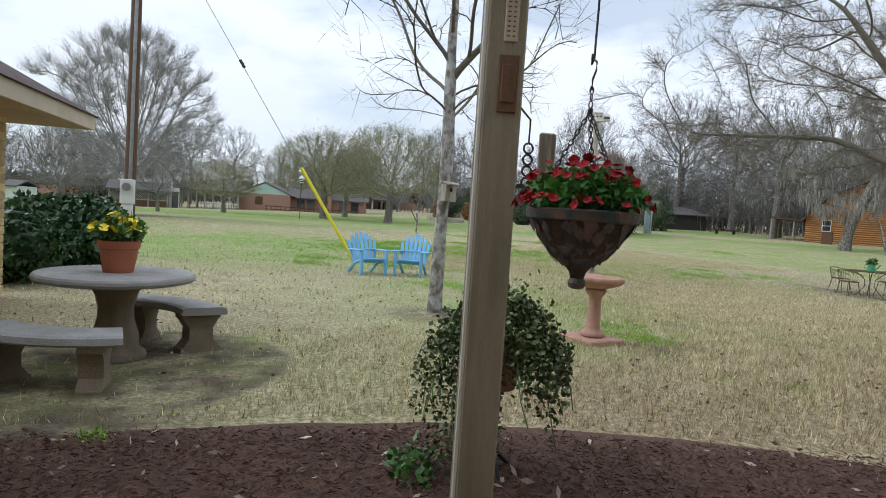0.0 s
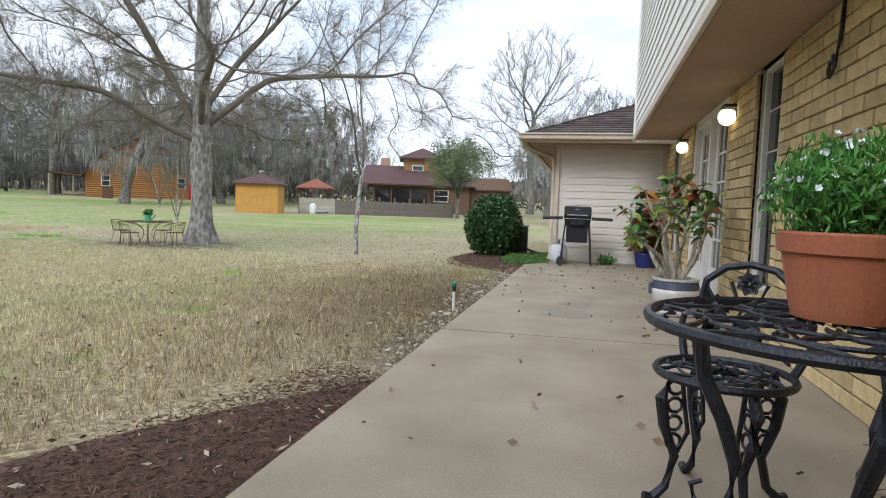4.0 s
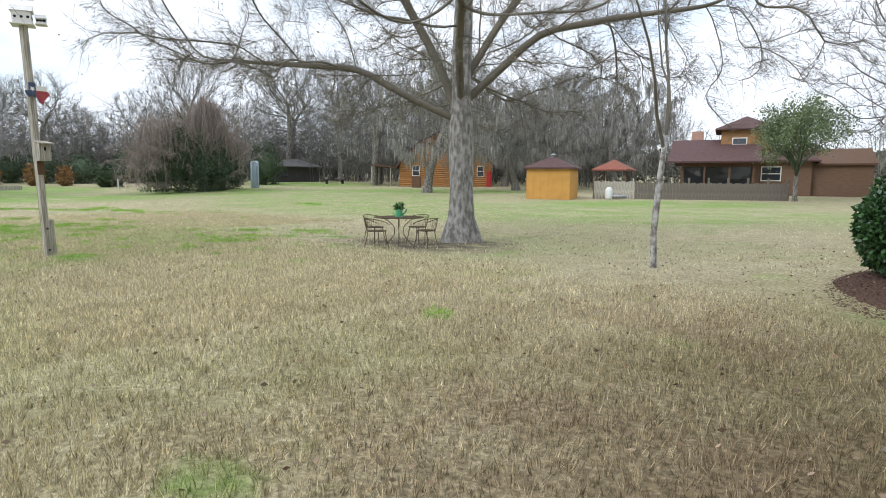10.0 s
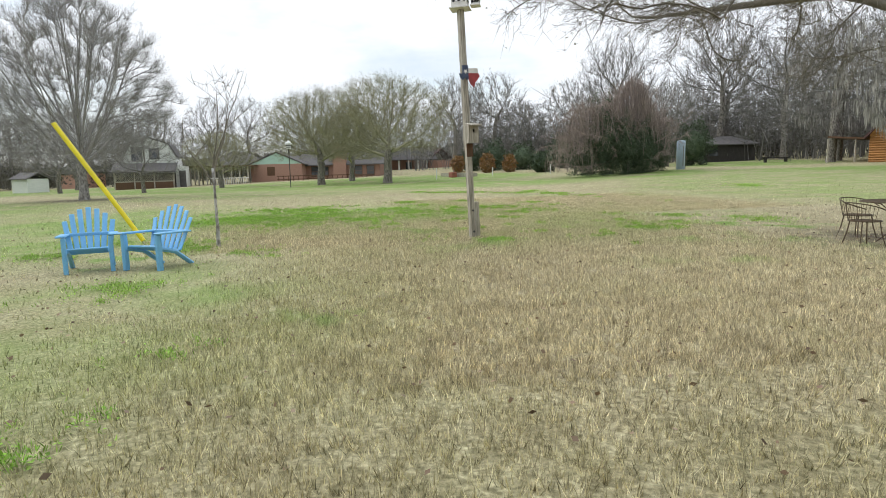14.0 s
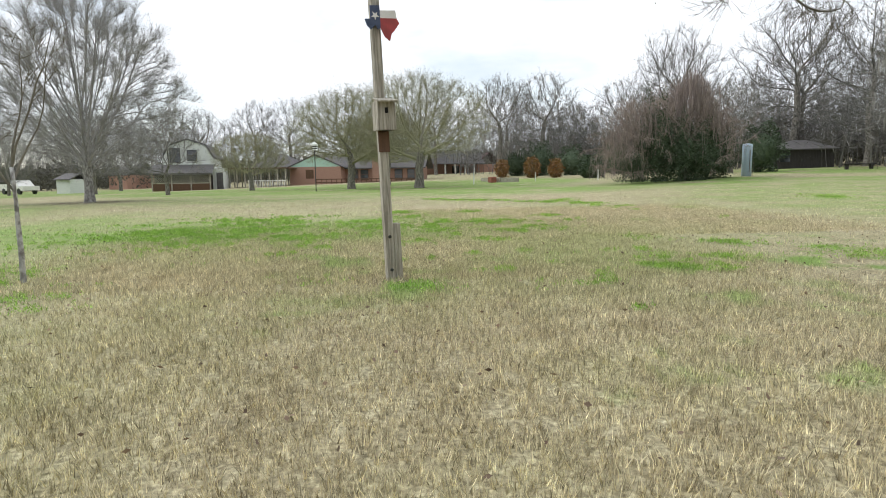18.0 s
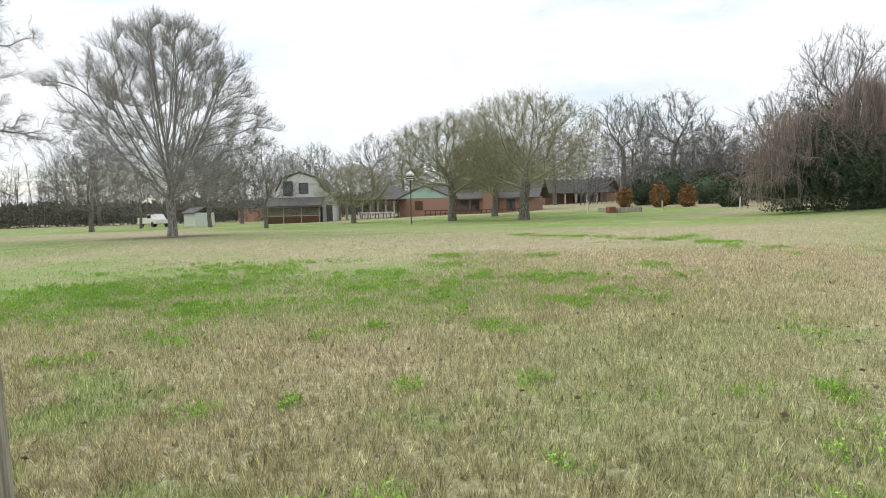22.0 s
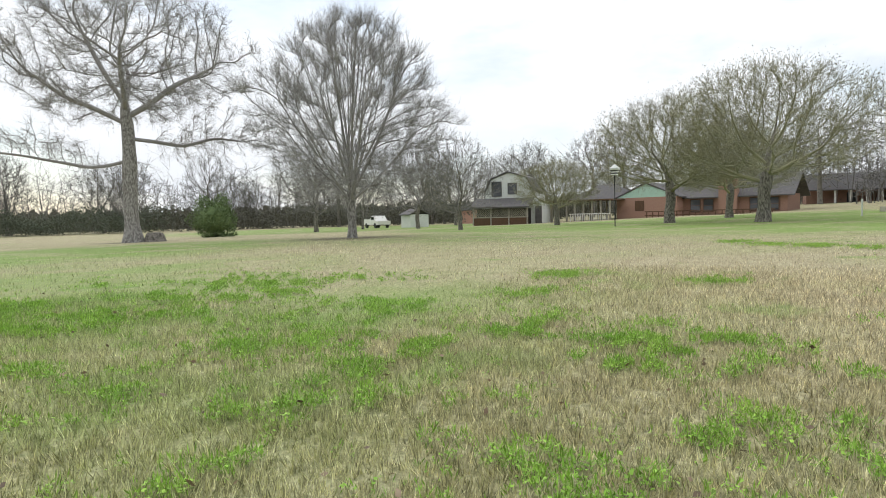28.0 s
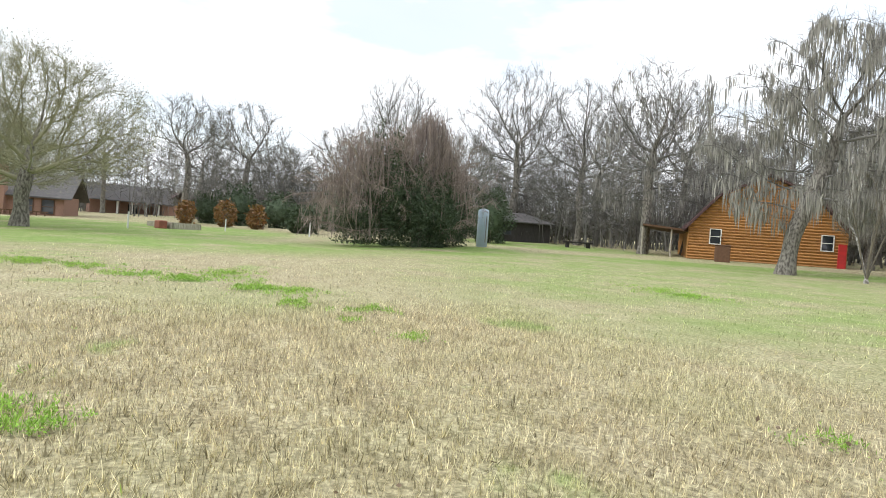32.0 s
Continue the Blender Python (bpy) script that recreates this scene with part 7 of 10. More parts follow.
def martin_house(m, label, w, d, h):
    t = thing("birdhouse", m, label, "birdhouse")
    bm2 = B()
    box(bm2, -w / 2, w / 2, -d / 2, d / 2, 0.0, h, 0.004)
    part("body", bm2, M_WHITE, t)
    # near-black discs painted as the shade in the entrance holes
    bm2 = B()
    for k in range(3):
        tube(bm2, [(-w / 3 + k * w / 3, -d / 2 - 0.003, h * 0.5), (-w / 3 + k * w / 3, -d / 2 + 0.004, h * 0.5)], 0.022, 10)
        tube(bm2, [(w / 2 - 0.004, -d / 4 + k * d / 4, h * 0.5), (w / 2 + 0.003, -d / 4 + k * d / 4, h * 0.5)], 0.02, 10)
    part("entrance", bm2, M_DARK, t)
    bm2 = B()
    vs2 = [bm2.verts.new(p) for p in ((-w * 0.6, -d * 0.62, h - 0.01), (w * 0.6, -d * 0.62, h - 0.01), (w * 0.6, d * 0.62, h - 0.01), (-w * 0.6, d * 0.62, h - 0.01), (-w * 0.6, 0, h + d * 0.42), (w * 0.6, 0, h + d * 0.42))]
    for f in ((0, 1, 5, 4), (2, 3, 4, 5), (0, 4, 3), (1, 2, 5), (3, 2, 1, 0)):
        bm2.faces.new([vs2[i] for i in f])
    part("roof", bm2, M_WHITE, t)
    bm2 = B()
    box(bm2, -w * 0.62, w * 0.62, -d * 0.7, d * 0.7, -0.02, 0.0, 0.003)
    part("floor", bm2, M_WHITE, t)
    return t


martin_house(on_pole(0.0, 0.0, 3.77, 70), "white painted gabled birdhouse atop the pole", 0.26, 0.24, 0.20)
martin_house(on_pole(0.07, 0.24, 3.80, 70), "small white birdhouse beside the gabled one", 0.13, 0.14, 0.09)

# ---- trees of the yard ----
rt = random.Random(7)
pts_o = [(x, y, z - 0.9 * max(0, math.hypot(x, y) / 6.4 - 0.55)) for x, y, z in dome(rt, 1500, 6.6, 2.9, 10.4, 0.30, 0.15, 0.5)]
trunk_o = [(0, 0, -0.2), (0.02, 0, 1.5), (-0.03, 0.02, 3.0), (0.05, -0.03, 4.6), (0, 0.05, 6.2), (0.1, 0.0, 7.6)]
stem_o = stem_line(trunk_o, 0.35,
                   [[(0, 0, 2.55), (-0.75, -0.65, 3.05), (-1.7, -1.5, 3.75), (-3.0, -2.5, 3.85), (-4.6, -3.6, 4.0)], [(0, 0, 2.9), (0.55, 0.40, 3.6), (1.3, 1.0, 4.5), (2.7, 2.1, 4.8), (4.4, 3.3, 5.0)],
                    [(0, 0, 2.6), (-0.5, -0.2, 3.9), (-1.1, -0.9, 5.5), (-1.9, -1.4, 7.0)], [(0, 0, 3.1), (0.6, -0.8, 3.9), (2.2, -2.6, 4.3)], [(0, 0, 3.0), (-0.7, 1.0, 3.9), (-2.3, 2.8, 4.2)], [(0, 0, 3.3), (0.7, 0.5, 4.8), (1.6, 1.5, 6.4)]])
sk = colonise(7, stem_o, pts_o, 0.28, 0.42, 2.2, 0.01, 0.17, 4200)
oak = wooden(*sk, 0.27, 0.008, len(stem_o[0]), 7, 0.5, 0.0042, 9, 5, 0.12, 2.1, 0.04, 0.05, len(stem_line(trunk_o, 0.35)[0]))
tree("oak_tree", on_lawn(-9.05, 14.95), "large bare oak with a flared grey trunk", oak, M_BARKGREY, M_TWIG, seed=1, buds=(2500, 0.03, M_TWIGGREEN))
rt = random.Random(8)
stem_y = stem_line([(0, 0, -0.15), (0.02, 0.0, 0.9), (0.03, 0.03, 1.8), (0.05, 0.0, 3.0)], 0.2)
sk = colonise(8, stem_y, dome(rt, 420, 2.0, 2.3, 6.8, 0.6, 0.15, 0.1), 0.16, 0.28, 1.6, 0.42, 0.06, 1600, 0.9)
ta = wooden(*sk, 0.078, 0.006, len(stem_y[0]), 8, 0.4, 0.0035, 2, 1, 0.35, 1.4, 0.02)
tree("young_tree", on_lawn(-5.7, 2.30), "slim bare young tree with pale mottled bark", ta, M_BARKPALE, M_TWIG, seed=2)
nb = nest_box(on_lawn(-5.55, 2.34, 15, 1.36), "grey wooden nest box on the young tree", 0.13, 0.2, M_GREYWOOD, M_GREYWOOD)
sa = grow(23, 5.6, 0.048, 1.9, 0.45, 3, levels=3, wander=0.10, up=0.35, kids=3, ratio=0.5, twigs=1.0, lean=(0.10, 0.05), thin=0.006, flare=1.25)
tree("sapling", on_lawn(-3.95, 13.28), "thin leafless sapling with mottled bark", sa, M_BARKPALE, M_TWIG, seed=3)
sb_ = grow(29, 3.1, 0.028, 1.35, 0.55, 4, levels=3, wander=0.14, up=0.3, kids=4, ratio=0.5, twigs=1.3, thin=0.005, flare=1.2)
tree("sapling", on_lawn(-12.85, 3.48), "small leafless sapling near the blue chairs", sb_, M_BARKPALE, M_TWIG, seed=4)


# ---- sheds, cabins and houses ----
def gable_roof(bm2, x0, x1, y0, y1, z, rise, over=0.3, thick=0.12, ridge="x"):
    """A gabled roof with eaves; the ridge runs along x or y."""
    a0, a1, b0, b1 = (x0, x1, y0, y1) if ridge == "x" else (y0, y1, x0, x1)
    mid, half2 = (b0 + b1) / 2, (b1 - b0) / 2
    k = rise / half2
    prof = [(b0 - over, z - k * over), (mid, z + rise), (b1 + over, z - k * over), (b1 + over, z - k * over + thick), (mid, z + rise + thick), (b0 - over, z - k * over + thick)]
    rows = []
    for a in (a0 - over, a1 + over):
        rows.append([bm2.verts.new((a, b, c) if ridge == "x" else (b, a, c)) for b, c in prof])
    for i in range(6):
        bm2.faces.new((rows[0][i], rows[0][(i + 1) % 6], rows[1][(i + 1) % 6], rows[1][i]))
    for r in rows:
        bm2.faces.new((r[0], r[1], r[4], r[5]))
        bm2.faces.new((r[1], r[2], r[3], r[4]))
    bmesh.ops.recalc_face_normals(bm2, faces=bm2.faces)
    return bm2


def hip_roof(bm2, x0, x1, y0, y1, z, rise, over=0.3):
    x0, x1, y0, y1 = x0 - over, x1 + over, y0 - over, y1 + over
    h = min(x1 - x0, y1 - y0) / 2 * 0.98
    lo = [bm2.verts.new(p) for p in ((x0, y0, z), (x1, y0, z), (x1, y1, z), (x0, y1, z))]
    eb = [bm2.verts.new((v.co.x, v.co.y, z - 0.1)) for v in lo]
    if x1 - x0 > y1 - y0:
        t = [bm2.verts.new((x0 + h, (y0 + y1) / 2, z + rise)), bm2.verts.new((x1 - h, (y0 + y1) / 2, z + rise))]
        fs = ((lo[0], lo[1], t[1], t[0]), (lo[1], lo[2], t[1]), (lo[2], lo[3], t[0], t[1]), (lo[3], lo[0], t[0]))
    else:
        t = [bm2.verts.new(((x0 + x1) / 2, y0 + h, z + rise)), bm2.verts.new(((x0 + x1) / 2, y1 - h, z + rise))]
        fs = ((lo[0], lo[1], t[0]), (lo[1], lo[2], t[1], t[0]), (lo[2], lo[3], t[1]), (lo[3], lo[0], t[0], t[1]))
    for f in fs:
        bm2.faces.new(f)
    for i in range(4):
        bm2.faces.new((eb[i], eb[(i + 1) % 4], lo[(i + 1) % 4], lo[i]))
    bm2.faces.new(eb[::-1])
    return bm2


def pane_window(parent, x, y, z, w, h, face="-y", frame_mat=None):
    """A small framed window on a wall."""
    win = thing("window", pose(x, y, z, 0, 0, {"-y": 0, "+y": 180, "+x": 90, "-x": -90}[face]), "", "")
    win.parent = parent
    bm2 = B()
    for a, b, c, d in ((-w / 2 - 0.07, -w / 2, -0.07, h + 0.07), (w / 2, w / 2 + 0.07, -0.07, h + 0.07), (-w / 2, w / 2, -0.07, 0), (-w / 2, w / 2, h, h + 0.07), (-w / 2, w / 2, h / 2 - 0.03, h / 2 + 0.03)):
        box(bm2, a, b, -0.06, 0.03, c, d)
    part("window_frame", bm2, frame_mat or M_WHITE, win)
    bm2 = B()
    box(bm2, -w / 2, w / 2, -0.02, 0.02, 0, h)
    part("pane", bm2, M_GLASS, win)
    return win


def board_box(parent, x0, x1, y0, y1, z0, z1, pitch, material, upright=False, name="board"):
    """Board cladding round a box: real boards, joined per side."""
    for side in range(4):
        bm2 = B()
        if upright:
            n = int(((x1 - x0) if side % 2 == 0 else (y1 - y0)) / pitch)
            for k in range(n):
                if side % 2 == 0:
                    y = y0 if side == 0 else y1
                    box(bm2, x0 + k * pitch + 0.01, x0 + (k + 1) * pitch - 0.01, y - 0.02, y + 0.02, z0, z1)
                else:
                    x = x1 if side == 1 else x0
                    box(bm2, x - 0.02, x + 0.02, y0 + k * pitch + 0.01, y0 + (k + 1) * pitch - 0.01, z0, z1)
        else:
            for k in range(int((z1 - z0) / pitch)):
                z = z0 + k * pitch
                if side % 2 == 0:
                    y = y0 if side == 0 else y1
                    box(bm2, x0 - 0.02, x1 + 0.02, y - 0.03, y + 0.03, z + 0.012, z + pitch - 0.012)
                else:
                    x = x1 if side == 1 else x0
                    box(bm2, x - 0.03, x + 0.03, y0 - 0.02, y1 + 0.02, z + 0.012, z + pitch - 0.012)
        part("cladding", bm2, material, parent)


# ochre garden shed
sh = thing("garden_shed", on_lawn(-21.35, 38.05, 19), "ochre wooden garden shed with a maroon hip roof", "shed")
bm = B()
box(bm, -1.42, 1.42, 0.0, 2.6, -0.3, 2.0)
part("wall", bm, M_OCHRE, sh)
bm = B()
for k in range(7):
    box(bm, -1.43 + k * 0.466, -1.40 + k * 0.466, -0.012, 0.0, -0.1, 2.0)
part("batten", bm, M_OCHRE, sh)
bm = B()
hip_roof(bm, -1.42, 1.42, 0.0, 2.6, 2.05, 0.72, 0.22)
part("roof", bm, M_REDROOF, sh)
bm = B()
lathe(bm, [(0.16, 2.70), (0.17, 2.85), (0.22, 2.88), (0.10, 2.98), (0.02, 3.0)], 12, (0, 1.3))
part("vent_cap", bm, M_METAL, sh)

# pool fence, pump, cabin
fx0, fy0, fx1, fy1 = -19.6, 40.9, -9.6, 47.4
fl = math.hypot(fx1 - fx0, fy1 - fy0)
fturn = math.degrees(math.atan2(fy1 - fy0, fx1 - fx0))
fence = thing("board_fence", on_lawn(fx0, fy0, fturn, -0.05), "dark weathered board fence with a whitewashed end", "fence")
n = 60
me = raw("slat", [(x, y, z) for x in (0, fl / n - 0.01) for y in (-0.012, 0.012) for z in (0.0, 1.12)], [(0, 1, 3, 2), (4, 6, 7, 5), (0, 4, 5, 1), (2, 3, 7, 6), (1, 5, 7, 3), (0, 2, 6, 4)], M_FENCE)
me2 = raw("slat", [(x, y, z) for x in (0, fl / n - 0.01) for y in (-0.012, 0.012) for z in (0.0, 1.2)], [(0, 1, 3, 2), (4, 6, 7, 5), (0, 4, 5, 1), (2, 3, 7, 6), (1, 5, 7, 3), (0, 2, 6, 4)], M_GREYWOOD)
for k in range(n):
    ob = part("slat", me2 if k < 13 else me, None, fence)
    x = k * fl / n
    ob.matrix_local = pose(x, 0, lawn_z(fx0 + (fx1 - fx0) * k / n, fy0 + (fy1 - fy0) * k / n) - lawn_z(fx0, fy0) + 0.03 * math.sin(k * 2.3))
for k in range(11):
    bm = B()
    box(bm, k * fl / 10 - 0.05, k * fl / 10 + 0.05, 0.02, 0.12, -0.3, 1.45)
    part("post", bm, M_FENCE, fence)
pump = thing("pool_pump", on_lawn(-18.5, 40.85, 20), "pale pool pump and filter beside the fence", "pump")
bm = B()
lathe(bm, [(0.22, 0), (0.24, 0.1), (0.24, 0.6), (0.15, 0.75), (0.05, 0.8)], 16)
part("filter", bm, M_OFFWHITE, pump, smooth=True)
bm = B()
tube(bm, [(0.24, 0, 0.2), (0.7, 0.0, 0.2), (1.1, 0.1, 0.2)], 0.12, 8)
part("motor", bm, M_METAL, pump)

cab = thing("wooden_cabin", on_lawn(-14.8, 53.5, 17), "two-storey wooden house with maroon roofs", "house")
# lower wall: the porch shade is put into its darker colour
bm = B()
box(bm, -3.6, 5.2, 0.0, 6.0, -0.4, 2.5)
part("wall", bm, M_CABINLOW, cab)
bm = B()
gable_roof(bm, -4.2, 1.6, -1.6, 6.0, 2.5, 1.7, 0.3)
part("roof", bm, M_REDROOF, cab, "maroon lower roof")
bm = B()
box(bm, -0.9, 2.6, 1.2, 5.6, 2.4, 5.0)
part("upper_wall", bm, M_CABIN, cab)
bm = B()
hip_roof(bm, -0.9, 2.6, 1.2, 5.6, 5.05, 1.1, 0.45)
part("upper_roof", bm, M_REDROOF, cab)
bm = B()
hip_roof(bm, 1.5, 5.4, -0.2, 6.2, 2.55, 1.3, 0.3)
part("roof", bm, M_REDROOF, cab)
bm = B()
box(bm, -3.2, -2.3, 4.6, 5.6, 2.5, 5.2)
part("chimney", bm, M_REDBRICK, cab)
pane_window(cab, 0.4, 1.2, 3.4, 0.9, 0.9)
pane_window(cab, 2.6, 0.0, 1.1, 1.2, 0.95)
for x in (-3.5, -1.9, -0.2, 1.4):
    bm = B()
    box(bm, x - 0.07, x + 0.07, -1.45, -1.3, -0.4, 2.1)
    part("porch_post", bm, M_BROWNWOOD, cab)
bm = B()
box(bm, -3.4, 1.3, -0.03, 0.02, 0.4, 2.1)
part("porch_glass", bm, M_GLASS, cab)
bm = B()
box(bm, 5.25, 9.0, 0.4, 6.0, -0.4, 2.3)
part("side_wall", bm, M_CABINLOW, cab)
bm = B()
gable_roof(bm, 5.2, 9.0, 0.4, 6.0, 2.3, 1.1, 0.25)
part("side_roof", bm, M_BROWNWOOD, cab)
tent = thing("red_canopy", on_lawn(-22.6, 49.8, 10), "small rust-red tiled garden pavilion roof on posts", "canopy")
bm = B()
hip_roof(bm, -1.2, 1.2, -1.2, 1.2, 1.85, 0.8, 0.2)
part("roof", bm, M_TILE, tent)
for x in (-1.1, 1.1):
    for y in (-1.1, 1.1):
        bm = B()
        tube(bm, [(x, y, -0.2), (x, y, 1.85)], 0.05, 6)
        part("post", bm, M_BROWNWOOD, tent)

# log barn with a gambrel roof
lg = thing("log_barn", pose(-40.5, 49.5, lawn_z(-40.5, 49.5), 0, 0, 41) @ Matrix.Diagonal((0.81, 0.9, 0.80, 1)), "honey-coloured log barn with a maroon gambrel roof", "barn")
gw = 5.68
prof = [(-gw, -0.5), (gw, -0.5), (gw, 2.75), (gw * 0.60, 5.3), (0, 7.0), (-gw * 0.60, 5.3), (-gw, 2.75)]
bm = B()
rows = [[bm.verts.new((x, y, z)) for x, z in prof] for y in (0.06, 12.0)]
for i in range(7):
    bm.faces.new((rows[0][i], rows[0][(i + 1) % 7], rows[1][(i + 1) % 7], rows[1][i]))
bm.faces.new(rows[0])
bm.faces.new(rows[1][::-1])
bmesh.ops.recalc_face_normals(bm, faces=bm.faces)
part("wall", bm, M_LOG, lg)
z = -0.3
while z < 6.7:
    w = gw if z < 2.6 else (gw - (z - 2.6) / 2.55 * gw * 0.4 if z < 5.15 else gw * 0.6 * (6.9 - z) / 1.75)
    bm = B()
    tube(bm, [(-w, 0.06, z + 0.11), (w, 0.06, z + 0.11)], 0.115, 6)
    part("log", bm, M_LOG, lg)
    z += 0.235
bm = B()
outer = [(-gw - 0.45, 2.45), (-gw * 0.63, 5.42), (0, 7.2), (gw * 0.63, 5.42), (gw + 0.45, 2.45)]
inner = [(x * 0.985, z - 0.16) for x, z in outer]
rows = [[bm.verts.new((x, y, z)) for x, z in outer] + [bm.verts.new((x, y, z)) for x, z in inner[::-1]] for y in (-0.5, 12.4)]
for i in range(10):
    bm.faces.new((rows[0][i], rows[0][(i + 1) % 10], rows[1][(i + 1) % 10], rows[1][i]))
for r in rows:
    for i in range(4):
        bm.faces.new((r[i], r[i + 1], r[8 - i], r[9 - i]))
bmesh.ops.recalc_face_normals(bm, faces=bm.faces)
part("roof", bm, M_REDROOF, lg)
pane_window(lg, -3.65, -0.04, 1.35, 0.75, 1.15)
pane_window(lg, 4.3, -0.04, 1.35, 0.75, 1.15)
bm = B()
box(bm, 5.05, 5.6, -0.12, 0.0, -0.3, 1.9)
part("door", bm, M_RED, lg, "bright red door")
lt = thing("carport", pose(-45.5, 47.0, lawn_z(-45.5, 47.0), 0, 0, 41), "small open lean-to beside the log barn", "carport")
bm = B()
box(bm, -2.3, 1.2, -0.5, 4.5, 1.85, 1.98, 0, Matrix.Rotation(radians(5), 4, 'Y'))
part("roof", bm, M_BROWNWOOD, lt)
for x, y in ((-2.1, -0.3), (-2.1, 4.3), (-0.2, -0.3)):
    bm = B()
    tube(bm, [(x, y, -0.4), (x, y, 1.95)], 0.07, 6)
    part("post", bm, M_GREYWOOD, lt)
bx = thing("rusty_crate", on_lawn(-41.0, 45.9, 40), "rust-brown metal crate in front of the barn", "crate")
bm = B()
box(bm, -0.42, 0.42, -0.35, 0.35, -0.1, 1.0, 0.03)
part("body", bm, M_POSTD, bx)
bm = B()
box(bm, -0.46, 0.46, -0.39, 0.39, 1.0, 1.06, 0.02)
part("lid", bm, M_POSTD, bx)

tk = thing("water_tank", on_lawn(-50.5, 34.3), "tall pale blue cylindrical water tank", "tank")
bm = B()
lathe(bm, [(0.36, -0.3), (0.36, 2.3), (0.34, 2.42), (0.1, 2.5)], 20)
part("body", bm, M_TANKBLUE, tk, smooth=True)
bm = B()
tube(bm, [(0.37, 0, 0.3), (0.40, 0, 1.0), (0.40, 0, 2.0)], 0.03, 6)
part("pipe", bm, M_METAL, tk)
ht = thing("dark_hut", pose(-62.4, 47.1, lawn_z(-60, 46), 0, 0, 72), "low dark weathered wooden hut", "shed")
bm = B()
box(bm, -2.6, 2.6, 0, 4.0, -0.6, 1.95)
part("wall", bm, M_BLACKWOOD, ht)
board_box(ht, -2.6, 2.6, 0, 4.0, -0.5, 1.95, 0.26, M_BLACKWOOD, True)
bm = B()
hip_roof(bm, -2.6, 2.6, 0, 4.0, 1.95, 0.95, 0.4)
part("roof", bm, M_GREYROOF, ht)
pane_window(ht, -1.7, -0.05, 0.7, 0.9, 0.9, "-y", M_BLACKWOOD)
lgs = thing("log_bench", on_lawn(-54.2, 46.3, 70), "low dark timber bench on the far lawn", "bench")
bm = B()
box(bm, -1.2, 1.2, -0.25, 0.25, 0.38, 0.48, 0.02)
part("seat", bm, M_BLACKWOOD, lgs)
for x in (-0.9, 0.9):
    bm = B()
    box(bm, x - 0.1, x + 0.1, -0.2, 0.2, -0.1, 0.38, 0.02)
    part("leg", bm, M_BLACKWOOD, lgs)

# brick neighbour house, pergola, barn
nh = thing("brick_house", pose(-81.6, -3.2, -0.15, 0, 0, 80), "low red-brick house with a mint gable", "house")
bm = B()
box(bm, -3.3, 3.3, 0.0, 8.0, -0.4, 2.35)
part("wall", bm, M_REDBRICK, nh)
bm = B()
vs = [bm.verts.new(p) for p in ((-3.3, 0.0, 2.35), (3.3, 0.0, 2.35), (0, 0.0, 3.75), (-3.3, 0.3, 2.35), (3.3, 0.3, 2.35), (0, 0.3, 3.75))]
for f in ((0, 1, 2), (5, 4, 3), (0, 2, 5, 3), (1, 4, 5, 2), (0, 3, 4, 1)):
    bm.faces.new([vs[i] for i in f])
part("gable", bm, M_MINT, nh, "mint green gable boards")
bm = B()
gable_roof(bm, -3.3, 3.3, 0.3, 8.0, 2.38, 1.45, 0.4, ridge="y")
part("roof", bm, M_GREYROOF, nh)
bm = B()
box(bm, 3.3, 13.0, 2.0, 8.0, -0.4, 2.3)
part("main_wall", bm, M_REDBRICK, nh)
bm = B()
gable_roof(bm, 2.8, 13.2, 2.0, 9.0, 2.32, 2.0, 0.5)
part("main_roof", bm, M_GREYROOF, nh)
bm = B()
box(bm, 7.0, 8.7, 1.2, 2.2, -0.4, 4.6)
box(bm, 7.2, 8.5, 1.3, 2.1, 4.6, 4.9)
part("chimney", bm, M_REDBRICK, nh)
for x in (4.5, 5.8, 10.2, 11.8):
    pane_window(nh, x, 1.98, 0.7, 0.9, 1.2, "-y", M_BROWNWOOD)
bm = B()
box(bm, -1.2, -0.2, -0.04, 0.02, 0.9, 2.0)
part("vent", bm, M_BROWNWOOD, nh)
bm = B()
for k in range(20):
    x = 0.6 + k * 0.62
    box(bm, x - 0.04, x + 0.04, -1.3, -1.22, -0.4, 0.85)
for z in (0.35, 0.75):
    box(bm, 0.4, 12.6, -1.3, -1.24, z, z + 0.1)
rail = thing("deck_railing", nh.matrix_world.copy(), "brown wooden railing before the brick house", "railing")
part("rails", bm, M_BROWNWOOD, rail)
pg = thing("pergola", pose(-79.5, -10.3, -0.2, 0, 0, 80), "long weathered timber pergola beside the house", "pergola")
for k in range(9):
    for y in (0.0, 3.6):
        bm = B()
        box(bm, -4.1 + k * 1.02 - 0.07, -4.1 + k * 1.02 + 0.07, y - 0.07, y + 0.07, -0.3, 2.2)
        part("post", bm, M_GREYWOOD, pg)
bm = B()
box(bm, -4.4, 4.3, -0.4, 4.0, 2.2, 2.34)
part("roof", bm, M_BROWNWOOD, pg)
bm = B()
for k in range(22):
    box(bm, -0.5 + k * 0.21, -0.45 + k * 0.21, -0.25, -0.2, -0.2, 0.75)
box(bm, -0.6, 4.2, -0.27, -0.18, 0.75, 0.84)
part("railing", bm, M_WHITE, pg)
bm = B()
hip_roof(bm, -2.5, 4.0, 4.0, 9.0, 2.4, 1.8, 0.4)
part("rear_roof", bm, M_GREYROOF, pg)
ba = thing("white_barn", pose(-73.4, -16.6, -0.3, 0, 0, 98), "white gambrel barn with a brown lean-to", "barn")
bm = B()
